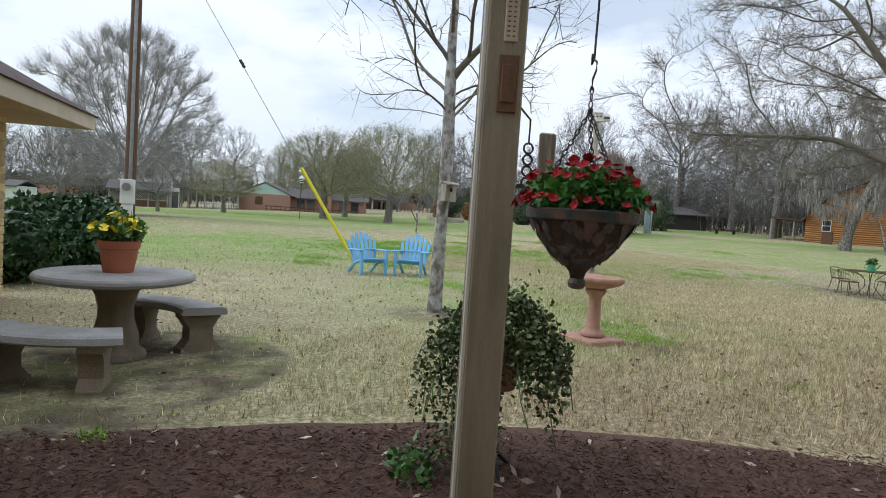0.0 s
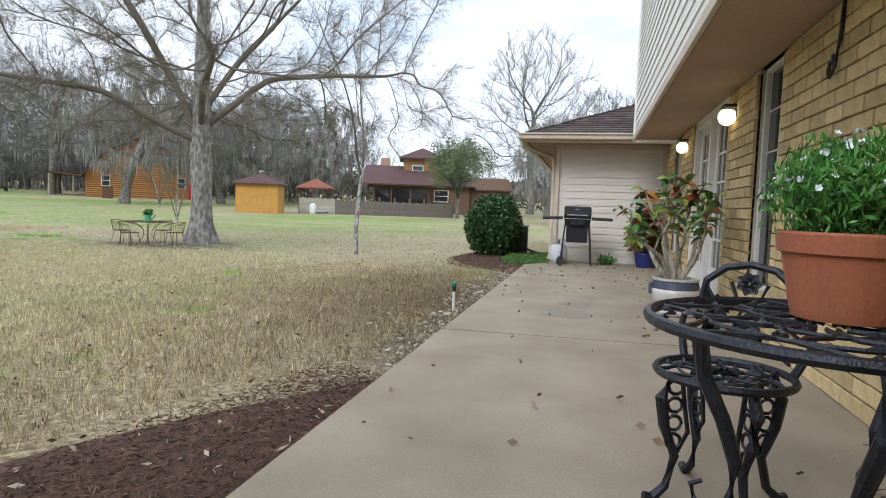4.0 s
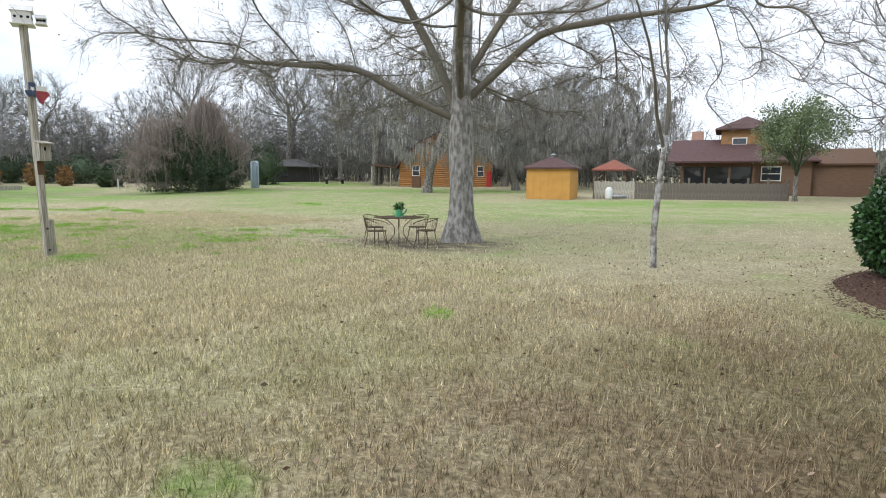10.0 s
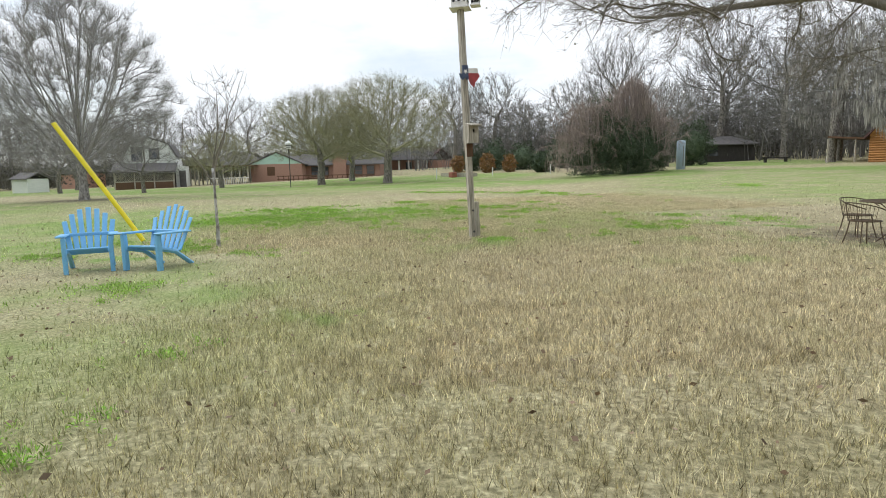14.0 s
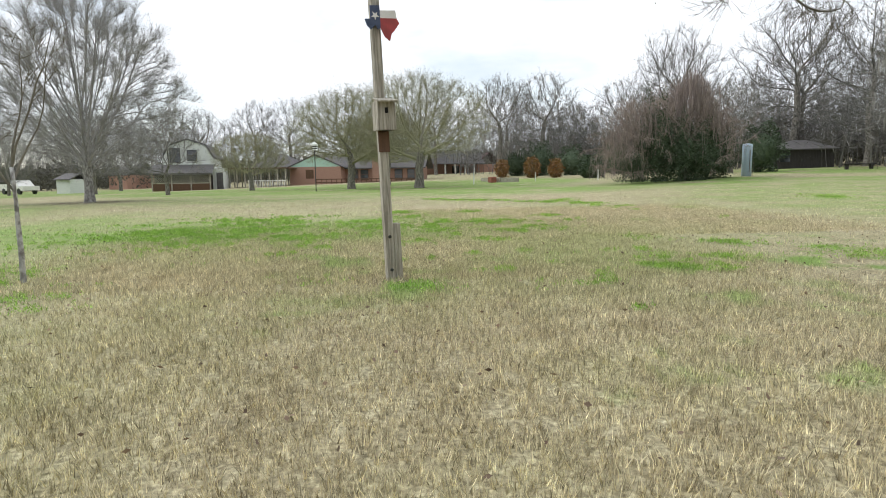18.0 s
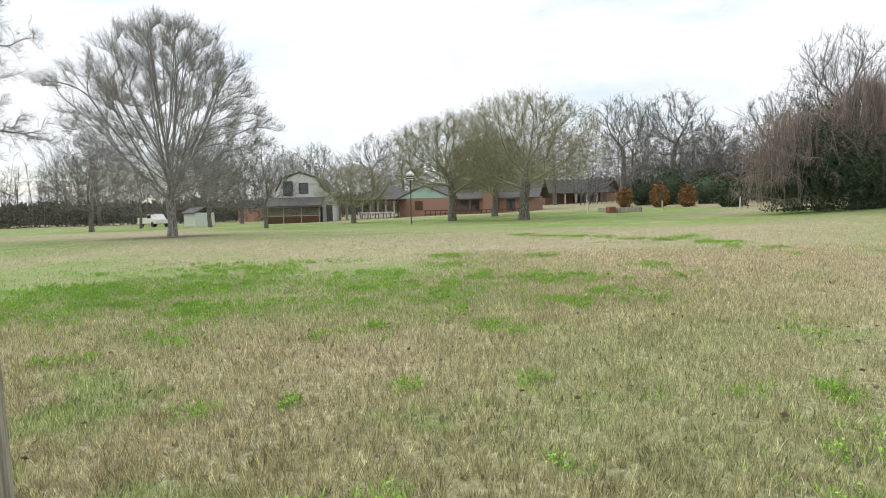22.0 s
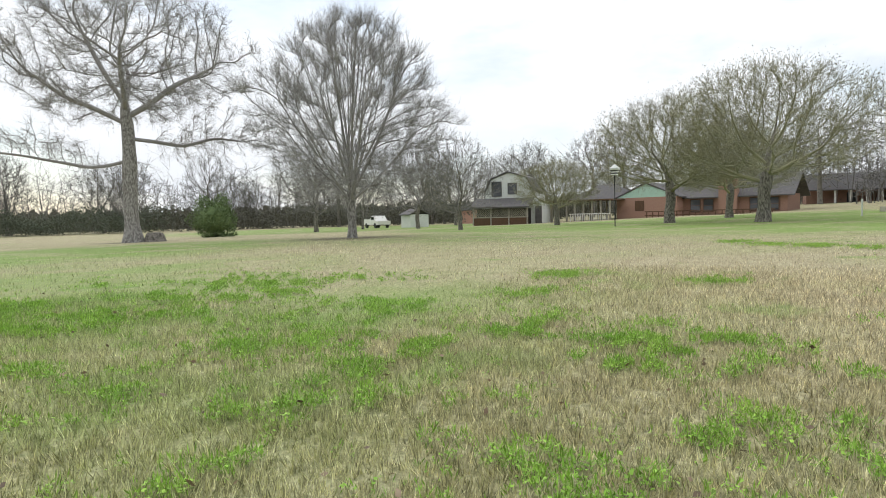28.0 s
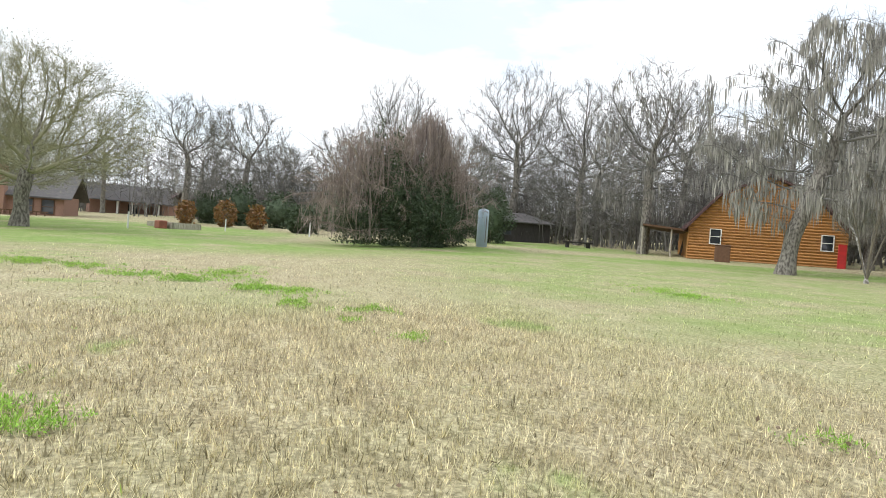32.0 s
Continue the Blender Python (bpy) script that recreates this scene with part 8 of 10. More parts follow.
box(bm, -2.6, 4.1, 2.0, 7.5, -0.4, 2.4)
part("wall", bm, M_OFFWHITE, ba)
bw = [(-2.3, 2.4), (3.2, 2.4), (3.2, 3.4), (2.4, 4.9), (0.45, 5.6), (-1.5, 4.9), (-2.3, 3.4)]
bm = B()
rows = [[bm.verts.new((x, y, z)) for x, z in bw] for y in (2.0, 7.5)]
for i in range(7):
    bm.faces.new((rows[0][i], rows[0][(i + 1) % 7], rows[1][(i + 1) % 7], rows[1][i]))
bm.faces.new(rows[0])
bm.faces.new(rows[1][::-1])
bmesh.ops.recalc_face_normals(bm, faces=bm.faces)
part("loft_wall", bm, M_OFFWHITE, ba)
bm = B()
for (xa, za), (xb, zb) in zip(bw[2:], bw[3:]):
    vs = [bm.verts.new(p) for p in ((xa * 1.03, 1.8, za + 0.06), (xb * 1.03, 1.8, zb + 0.06), (xb * 1.03, 7.8, zb + 0.06), (xa * 1.03, 7.8, za + 0.06))]
    ws = [bm.verts.new(v.co + Vector((0, 0, 0.1))) for v in vs]
    bm.faces.new(vs[::-1]), bm.faces.new(ws)
    for i in range(4):
        bm.faces.new((vs[i], vs[(i + 1) % 4], ws[(i + 1) % 4], ws[i]))
part("roof", bm, M_GREYROOF, ba)
pane_window(ba, 0.9, 1.97, 3.3, 0.9, 1.1, "-y", M_BLACKWOOD)
pane_window(ba, -0.9, 1.97, 3.1, 1.0, 1.5, "-y", M_BLACKWOOD)
bm = B()
box(bm, -3.0, 3.1, 0.04, 0.10, -0.4, 0.72)
part("lean_wall", bm, M_BROWNWOOD, ba)
bm = B()
for k in range(34):
    for s_ in (-1, 1):
        x = -3.6 + k * 0.21
        a, b = (x, 0.78), (x + s_ * 0.86, 1.66)
        tube(bm, [(min(max(a[0], -3.0), 3.1), 0.06, a[1]), (min(max(b[0], -3.0), 3.1), 0.06, b[1])], 0.022, 3)
part("lattice", bm, M_GREYWOOD, ba)
bm = B()
box(bm, -3.0, 3.1, 1.2, 1.3, -0.4, 1.7)
part("inner_wall", bm, M_BLACKWOOD, ba)
bm = B()
box(bm, -3.0, 3.1, 0.02, 0.12, 0.70, 0.80)
for x in (-3.0, -1.0, 1.0, 3.0):
    box(bm, x - 0.06, x + 0.06, -0.02, 0.12, -0.4, 1.75)
part("frame", bm, M_GREYWOOD, ba)
bm = B()
vs = [bm.verts.new(p) for p in ((-3.3, -0.4, 1.75), (3.3, -0.4, 1.75), (3.3, 2.1, 2.75), (-3.3, 2.1, 2.75))]
ws = [bm.verts.new(v.co + Vector((0, 0, 0.12))) for v in vs]
bm.faces.new(vs[::-1]), bm.faces.new(ws)
for i in range(4):
    bm.faces.new((vs[i], vs[(i + 1) % 4], ws[(i + 1) % 4], ws[i]))
part("lean_roof", bm, M_GREYROOF, ba)
bm = B()
box(bm, 3.4, 4.1, 1.94, 2.0, -0.3, 1.9)
part("door", bm, M_GREYROOF, ba)

hc = thing("ranch_house", pose(-113.0, 17.0, 0.6, 0, 0, 95), "distant low house with a grey roof and white porch", "house")
bm = B()
box(bm, -5.0, 5.0, 2.0, 8.0, -0.5, 2.5)
part("wall", bm, M_REDBRICK, hc)
bm = B()
gable_roof(bm, -5.0, 5.0, 0.0, 8.5, 2.5, 2.2, 0.4)
part("roof", bm, M_GREYROOF, hc)
for x in (-3.5, -1.8, 0.0, 1.8, 3.5):
    bm = B()
    box(bm, x - 0.12, x + 0.12, 0.0, 0.24, -0.5, 2.5)
    part("porch_post", bm, M_WHITE, hc)
bm = B()
box(bm, -0.2, 1.0, 1.95, 2.02, 0.2, 2.0)
part("window", bm, M_GLASS, hc)
bm = B()
gable_roof(bm, 4.0, 9.0, 1.0, 7.0, 2.3, 2.0, 0.3, ridge="y")
part("wing_roof", bm, M_REDROOF, hc)
bm = B()
box(bm, 4.2, 8.8, 1.3, 7.0, -0.5, 2.3)
part("wing_wall", bm, M_REDBRICK, hc)

ws_ = thing("white_shed", on_lawn(-76.6, -30.9, 60), "small off-white shed with a grey roof", "shed")
bm = B()
box(bm, -1.3, 1.3, 0, 2.5, -0.2, 1.6)
part("wall", bm, M_OFFWHITE, ws_)
bm = B()
gable_roof(bm, -1.3, 1.3, 0, 2.5, 1.6, 0.6, 0.2)
part("roof", bm, M_GREYROOF, ws_)
rb = thing("red_building", on_lawn(-104.0, -37.5, 70), "distant red building with a grey roof", "building")
bm = B()
box(bm, -1.8, 1.8, 0, 6, -0.3, 2.3)
part("wall", bm, M_REDBRICK, rb)
bm = B()
gable_roof(bm, -1.8, 1.8, 0, 6, 2.3, 1.2, 0.3)
part("roof", bm, M_GREYROOF, rb)

tr = thing("pickup_truck", on_lawn(-79.3, -37.4, 58), "white pickup truck parked by the sheds", "truck")
bm = B()
prism(bm, [(-2.6, -0.9), (2.6, -0.9), (2.6, 0.9), (-2.6, 0.9)], 0.45, 0.95)
box(bm, -2.6, -2.45, -0.9, 0.9, 0.9, 1.2)
box(bm, -2.5, -0.2, -0.92, -0.82, 0.9, 1.2)
box(bm, -2.5, -0.2, 0.82, 0.92, 0.9, 1.2)
part("body", bm, M_WHITE, tr)
bm = B()
lo = [bm.verts.new((x, y, 0.95)) for x, y in ((-0.3, -0.88), (1.6, -0.88), (1.6, 0.88), (-0.3, 0.88))]
hi = [bm.verts.new((x, y, 1.65)) for x, y in ((-0.15, -0.75), (0.95, -0.75), (0.95, 0.75), (-0.15, 0.75))]
bm.faces.new(hi)
for k in range(4):
    bm.faces.new((lo[k], lo[(k + 1) % 4], hi[(k + 1) % 4], hi[k]))
part("cab", bm, M_WHITE, tr)
bm = B()
for s in (-1, 1):
    box(bm, 0.0, 1.05, s * 0.83 - 0.02, s * 0.83 + 0.02, 1.08, 1.5)
part("side_window", bm, M_GLASS, tr)
for x in (-1.6, 1.65):
    for s in (-1, 1):
        bm = B()
        tube(bm, [(x, s * 0.92, 0.36), (x, s * 0.7, 0.36)], 0.36, 16)
        part("wheel", bm, M_PLASTIC, tr)

lp = thing("birdhouse_lamp_post", on_lawn(-52.2, 1.15) @ Matrix.Diagonal((0.62, 0.62, 0.95, 1)), "black post topped by a white birdhouse", "pole")
bm = B()
tube(bm, [(0, 0, -0.2), (0, 0, 3.3)], 0.05, 8)
part("post", bm, M_PLASTIC, lp)
bm = B()
box(bm, -0.28, 0.28, -0.28, 0.28, 3.3, 3.75, 0.02)
part("house", bm, M_OFFWHITE, lp)
# black bands laid round the box to stand for its dark gaps
bm = B()
for z in (3.38, 3.53, 3.66):
    box(bm, -0.30, 0.30, -0.30, 0.30, z, z + 0.07)
part("gap_band", bm, M_BLACKWOOD, lp)
bm = B()
hip_roof(bm, -0.28, 0.28, -0.28, 0.28, 3.75, 0.25, 0.12)
part("roof", bm, M_OFFWHITE, lp)
fp = thing("utility_pole", on_lawn(-28.2, -64.0), "distant brown utility pole", "utility pole")
bm = B()
tube(bm, [(0, 0, -0.5), (0, 0, 10.5)], [0.16, 0.11], 10)
part("pole", bm, M_BROWNWOOD, fp)
bm = B()
for k in range(4):
    tube(bm, [(0, 0, 10.2 - 0.9 * k), (-12, -30, 10.6 - 0.9 * k), (-18, -60, 11.5 - 0.9 * k)] if k else [(0, 0, 10.4), (0.5, 0.1, 10.4)], 0.02, 4)
part("wire", bm, M_PLASTIC, fp)
for x, y, h, r in ((-55.9, 24.4, 0.9, 0.05), (-60.5, 20.0, 0.8, 0.04), (-58.0, 14.0, 1.0, 0.05)):
    sk = thing("garden_stake", on_lawn(x, y), "pale upright garden stake on the lawn", "stake")
    bm = B()
    tube(bm, [(0, 0, -0.2), (0.02, 0, h)], r, 6)
    part("stake", bm, M_OFFWHITE, sk)
gb = thing("garden_bed", on_lawn(-63.0, 17.0, 10), "raised garden bed edged with timber and red tools", "garden bed")
bm = B()
for a, b, c, d in ((-3, 3, -0.9, -0.8), (-3, 3, 0.8, 0.9), (-3, -2.9, -0.9, 0.9), (2.9, 3, -0.9, 0.9)):
    box(bm, a, b, c, d, -0.1, 0.35)
part("edging", bm, M_GREYWOOD, gb)
bm = B()
box(bm, -2.9, 2.9, -0.8, 0.8, -0.1, 0.22)
part("soil", bm, M_MULCH, gb)
bm = B()
box(bm, 1.5, 2.6, -1.6, -1.1, -0.1, 0.45, 0.05)
part("red_box", bm, M_TILE, gb)

# ---- larger trees beyond the lawn ----
rt = random.Random(41)
pear_limbs = []
for k in range(34):
    a, z = 2.4 * k + rt.gauss(0, 0.2), 1.9 + 3.6 * (k / 34) ** 1.3
    tilt = radians(rt.uniform(38, 58) - 34 * (k / 34))
    l = rt.uniform(4.6, 5.8) * (1.0 if k < 22 else 0.9)
    c, w = (math.cos(a), math.sin(a)), math.sin(tilt)
    pear_limbs.append([(0, 0, z), (c[0] * l * 0.35 * w, c[1] * l * 0.35 * w, z + l * 0.32 * math.cos(tilt)), (c[0] * l * 0.72 * w, c[1] * l * 0.72 * w, z + l * 0.76 * math.cos(tilt)), (c[0] * l * 0.94 * w, c[1] * l * 0.94 * w, z + l * 1.12 * math.cos(tilt))])
stem_p = stem_line([(0, 0, -0.2), (0, 0.03, 1.0), (0.05, 0, 1.9), (0, 0.1, 3.2), (0.1, 0, 4.6), (0.05, 0.05, 6.6)], 0.4, pear_limbs)
sk = colonise(41, stem_p, dome(rt, 1500, 4.7, 2.0, 10.9, 0.46, 0.45, 0.12), 0.28, 0.40, 1.6, 0.5, 0.03, 4200, 1.1)
pear_l = wooden(*sk, 0.23, 0.008, len(stem_p[0]), 41, 0.8, 0.006, 5, 4, 0.6, 1.4, 0.05)
tree("pear_tree", on_lawn(-40.2, -9.6), "bare round-crowned tree with upswept branches", pear_l, M_BARKGREY, M_TWIGPEAR, seed=11)
rt = random.Random(43)
stem_b = stem_line([(0, 0, -0.2), (0, 0.05, 0.9), (0.1, 0, 1.6), (0.1, 0.2, 2.6)], 0.35)
sk = colonise(43, stem_b, dome(rt, 1700, 5.7, 2.5, 8.4, 0.40, 0.1, 0.15), 0.30, 0.45, 2.2, 0.10, 0.14, 3800, 0.5)
pear_r = wooden(*sk, 0.32, 0.010, len(stem_b[0]), 43, 0.8, 0.009, 4, 4, 0.3, 1.4, 0.05)
pr = tree("budding_tree", on_lawn(-53.5, 9.1), "spreading tree hazed with olive-green buds", pear_r, M_BARK, M_TWIGGREEN, seed=12, buds=(14000, 0.05, M_TWIGGREEN), group="budding trees by the houses")
for x, y, turn, s in ((-57.6, 3.4, 130, 0.95), (-66.5, 6.2, 70, 0.85), (-62.3, -6.2, 200, 0.6)):
    c = copy_thing(pr, on_lawn(x, y, turn) @ Matrix.Diagonal((s, s, s, 1)))
rt = random.Random(47)
pts_c = dome(rt, 1650, 7.7, 8.2, 16.9, 0.50, 0.45, 0.15)
lx, ly = 0.81, -0.58
for k in range(240):
    f, g = rt.uniform(3.0, 9.2), rt.uniform(2.5, 8.4)
    pts_c.append((lx * f + rt.gauss(0, 0.8), ly * f + rt.gauss(0, 0.8), 5.3 + 0.14 * f + abs(rt.gauss(0, 0.7))))
    pts_c.append((-lx * g + rt.gauss(0, 0.8), -ly * g + rt.gauss(0, 0.8), 6.5 + 0.08 * g + rt.gauss(0, 0.6)))
stem_c = stem_line([(0, 0, -0.2), (0.05, 0, 2.5), (0, 0.05, 5.0), (-0.05, 0, 7.4), (0.1, 0.0, 9.2), (0.3, -0.2, 11.5)], 0.45,
                   [[(0, 0, 5.7), (lx * 1.0, ly * 1.0, 5.15), (lx * 2.2, ly * 2.2, 4.95), (lx * 4.0, ly * 4.0, 5.3), (lx * 6.0, ly * 6.0, 5.7), (lx * 7.6, ly * 7.6, 5.9)],
                    [(0, 0, 6.9), (-lx * 1.6, -ly * 1.6, 6.75), (-lx * 3.4, -ly * 3.4, 6.45), (-lx * 5.4, -ly * 5.4, 7.1), (-lx * 7.4, -ly * 7.4, 6.9)],
                    [(0, 0, 7.8), (lx * 2.0, ly * 2.0, 8.9), (lx * 3.4, ly * 3.4, 9.4), (lx * 5.2, ly * 5.2, 10.8)], [(0, 0, 8.2), (-lx * 1.5, -ly * 1.5, 9.3), (-lx * 3.0, -ly * 3.0, 10.6), (-lx * 4.9, -ly * 4.9, 11.6)],
                    [(0, 0, 9.0), (ly * 1.6, -lx * 1.6, 10.2), (ly * 3.6, -lx * 3.6, 11.8)], [(0, 0, 8.7), (-ly * 1.6, lx * 1.6, 9.8), (-ly * 3.6, lx * 3.6, 11.2)], [(0, 0, 9.2), (lx * 1.1, ly * 1.1, 11.0), (lx * 2.2, ly * 2.2, 13.4)]])
sk = colonise(47, stem_c, pts_c, 0.36, 0.50, 2.6, 0.0, 0.28, 4600, 0.3)
pecan = wooden(*sk, 0.44, 0.015, len(stem_c[0]), 47, 0.75, 0.008, 6, 5, 0.1, 1.9, 0.06)
tree("pecan_tree", on_lawn(-39.2, -27.6), "tall bare pecan tree with long low limbs", pecan, M_BARKGREY, M_TWIGPEAR, seed=13)
rt = random.Random(53)
stem_m = stem_line([(0, 0, -0.2), (0.1, 0.3, 1.8), (0.4, 1.0, 3.6), (0.6, 1.7, 5.4), (0.9, 2.0, 7.0)], 0.4)
sk = colonise(53, stem_m, [(x + 0.6, y + 1.4, z) for x, y, z in dome(rt, 620, 5.2, 2.9, 11.8, 0.45, 0.2, 0.4)], 0.40, 0.62, 3.0, -0.02, 0.26, 2200)
moss_t = wooden(*sk, 0.35, 0.011, len(stem_m[0]), 53, 0.7, 0.009, 3, 3, 0.0, 1.5, 0.06, 0.25)
mt = tree("mossy_oak", on_lawn(-33.3, 39.2), "leaning oak draped in grey hanging moss", moss_t, M_BARK, M_TWIGFAR, seed=14, moss=(1000, 1.2, 0.03), group="moss-draped oaks")
for x, y, turn, s in ((-30.5, 47.5, 140, 0.8), (-31.5, 58.0, 60, 1.0), (-1.0, 43.0, 200, 0.62), (-2.6, 53.0, 20, 0.75), (2.2, 40.0, 100, 0.6), (-27.0, 62.0, 250, 0.9), (-52.0, 60.0, 300, 0.9), (-36.5, 54.0, 30, 0.8), (-28.0, 50.5, 170, 0.75), (-25.0, 55.0, 80, 0.75), (-44.0, 54.0, 110, 0.85)):
    copy_thing(mt, on_lawn(x, y, turn) @ Matrix.Diagonal((s, s, s, 1)))
rt = random.Random(59)
stem_t = stem_line([(0, 0, -0.2), (0.1, 0.1, 2.5), (-0.1, 0.3, 5.0), (0.2, 0.2, 7.4)], 0.5)
sk = colonise(59, stem_t, dome(rt, 950, 5.2, 3.4, 13.6, 0.52, 0.15, 0.2), 0.38, 0.54, 2.8, 0.02, 0.36, 2800, 0.25)
tall = wooden(*sk, 0.34, 0.012, len(stem_t[0]), 59, 0.85, 0.010, 3, 3, 0.1, 1.3, 0.08)
tt = tree("bare_oak", on_lawn(-47.9, 46.6), "tall bare oak with crooked branches", tall, M_BARK, M_TWIGFAR, seed=15, group="bare woodland trees", moss=(150, 1.1, 0.035))
rt = random.Random(61)
stem_t = stem_line([(0, 0, -0.2), (0.1, 0.0, 2.0), (-0.1, 0.1, 4.2), (0.1, 0.1, 6.5)], 0.5)
sk = colonise(61, stem_t, dome(rt, 950, 4.9, 3.0, 13.2, 0.50, 0.12, 0.2), 0.38, 0.54, 2.6, 0.14, 0.22, 2800, 0.35)
tall2 = wooden(*sk, 0.29, 0.012, len(stem_t[0]), 61, 0.9, 0.010, 3, 3, 0.35, 1.3, 0.08)
tu = tree("bare_tree", on_lawn(-60.2, 51.8, 40) @ Matrix.Diagonal((1.1, 1.1, 1.15, 1)), "tall bare tree with fine upright twigs", tall2, M_BARK, M_TWIGFAR, seed=16, group="bare woodland trees")
rt = random.Random(67)
stem_t = stem_line([(0, 0, -0.2), (0.1, 0.0, 1.2), (-0.1, 0.1, 2.4)], 0.4)
sk = colonise(67, stem_t, dome(rt, 800, 4.6, 1.8, 9.4, 0.45, 0.12, 0.25), 0.34, 0.50, 2.4, 0.14, 0.14, 2400, 0.45)
low1 = wooden(*sk, 0.21, 0.012, len(stem_t[0]), 67, 0.85, 0.010, 3, 3, 0.3, 1.3, 0.08)
tl = tree("bare_tree", on_lawn(-70.0, 45.4), "lower bare tree with a hazy crown", low1, M_BARK, M_TWIGFAR, seed=17, group="bare woodland trees", buds=(1500, 0.07, M_TWIGGREEN))
# woodland: kind (0 tall crooked, 1 tall upright, 2 low), x, y, size
WOODS = [(0, -49.8, 49.0, 0.95), (1, -5.2, 64.6, 1.3), (0, -33.0, 60.0, 1.0), (1, -65.8, 48.2, 1.0), (0, -70.3, 52.0, 1.0), (1, -75.5, 40.1, 1.05), (0, -79.7, 35.4, 1.1), (2, -85.4, 30.8, 1.2),
         (0, -79.5, 19.7, 1.0), (0, -82.5, 25.8, 1.05), (2, -53.9, -10.6, 0.75), (2, -65.7, -22.0, 0.9), (2, -61.0, -31.3, 0.9), (1, -95.2, -57.5, 0.8), (1, -108.7, -47.5, 1.0), (2, -106.5, -30.6, 1.2), (1, -106.5, -16.3, 0.95),
         (2, -109.7, -0.6, 1.3), (1, -110.4, 13.4, 1.0), (1, -83.1, -75.9, 0.8), (2, -85.2, -74.3, 1.0), (1, -54.5, -92.7, 0.8), (2, -39.3, -97.5, 1.0), (2, -25.0, -89.8, 1.0), (1, -30.0, -80.0, 0.7), (2, 3.0, 62.0, 1.2),
         (1, 10.0, 58.0, 1.1), (1, -60.0, 66.5, 1.0), (2, -42.0, 68.0, 1.3), (2, -28.0, 74.0, 0.9), (2, -18.0, 76.0, 0.8), (0, 2.0, 66.0, 1.05), (2, -95.0, 6.0, 1.1), (0, -92.0, 32.0, 1.0), (1, -88.0, 46.0, 1.0),
         (0, -66.0, 60.0, 1.1), (2, -74.0, 62.0, 1.3), (1, -92.0, -8.0, 1.05), (2, -90.0, -20.0, 1.2), (1, -100.0, 24.0, 1.0), (2, -70.0, -85.0, 1.0), (2, -100.0, -66.0, 1.1), (1, -44.0, 58.0, 0.9), (0, -58.5, 37.5, 0.62), (2, -14.0, -96.0, 0.9), (2, -46.0, -99.0, 0.95), (1, -62.0, -98.0, 0.65), (2, -76.0, -88.0, 1.0), (2, -92.0, -74.0, 1.0), (2, -104.0, -44.0, 1.1), (2, -72.0, -34.0, 0.75), (2, -84.0, -28.0, 0.9)]
rw = random.Random(4)
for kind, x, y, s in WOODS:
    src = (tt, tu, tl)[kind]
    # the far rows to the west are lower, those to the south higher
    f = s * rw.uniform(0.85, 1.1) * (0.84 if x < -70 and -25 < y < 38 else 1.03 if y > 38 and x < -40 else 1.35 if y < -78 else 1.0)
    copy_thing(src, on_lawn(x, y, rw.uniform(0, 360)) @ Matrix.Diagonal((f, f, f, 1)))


# far wood edge: rows of thin trunks and twigs, and dark undergrowth
def far_belt(name, arc, label, seed, n, h0, h1, material, depth=10.0):
    rg = np.random.default_rng(seed)
    t = thing(name, pose(0, 0, 0), label, "woodland", kind="stuff")
    quads = []
    for k in range(n):
        f = rg.random() * (len(arc) - 1)
        i = int(f)
        a, b = np.array(arc[i]), np.array(arc[i + 1])
        p = a + (b - a) * (f - i) + rg.normal(size=2) * depth * 0.5
        z = lawn_z(*p)
        h = rg.uniform(h0, h1)
        for j in range(3):
            q = p + rg.normal(size=2) * 1.1
            w = rg.uniform(0.02, 0.09)
            lean = rg.normal(size=2) * h * 0.13
            ang = rg.uniform(0, 3.14)
            d = np.array((math.cos(ang), math.sin(ang))) * w
            quads.append([(q[0] - d[0], q[1] - d[1], z), (q[0] + d[0], q[1] + d[1], z), (q[0] + lean[0] + d[0] * 0.2, q[1] + lean[1] + d[1] * 0.2, z + h), (q[0] + lean[0] - d[0] * 0.2, q[1] + lean[1] - d[1] * 0.2, z + h)])
            for m_ in range(22):
                g = rg.uniform(0.25, 1.0)
                c = np.array((q[0] + lean[0] * g, q[1] + lean[1] * g, z + h * g))
                e = c + rg.normal(size=3) * (h * 0.13, h * 0.13, h * 0.06) + (0, 0, h * 0.10)
                u = np.cross(e - c, rg.normal(size=3))
                u = u / (np.linalg.norm(u) + 1e-6) * rg.uniform(0.016, 0.045)
                quads.append([c - u, c + u, e + u * 0.3, e - u * 0.3])
    part("twigs", polys("twigs", quads, 4, material), material, t)
    return t


def hedge(name, arc, label, seed, n, height, size, material, depth=3.0, category="hedge"):
    rg = np.random.default_rng(seed)
    t = thing(name, pose(0, 0, 0), label, category, kind="stuff")
    f = rg.random(n) * (len(arc) - 1)
    i = f.astype(int)
    A2 = np.array(arc, float)
    p = A2[i] + (A2[i + 1] - A2[i]) * (f - i)[:, None] + rg.normal(size=(n, 2)) * depth * 0.5
    z = np.array([lawn_z(*q) for q in p])
    hh = height * (0.75 + 0.35 * np.sin(p[:, 0] * 0.45) * np.cos(p[:, 1] * 0.38) + 0.15 * rg.random(n))
    pts2 = np.column_stack([p, z + hh * rg.random(n) ** 0.7])
    part("foliage", polys("foliage", leaves(rg, pts2, size), 4, material), material, t)
    return t


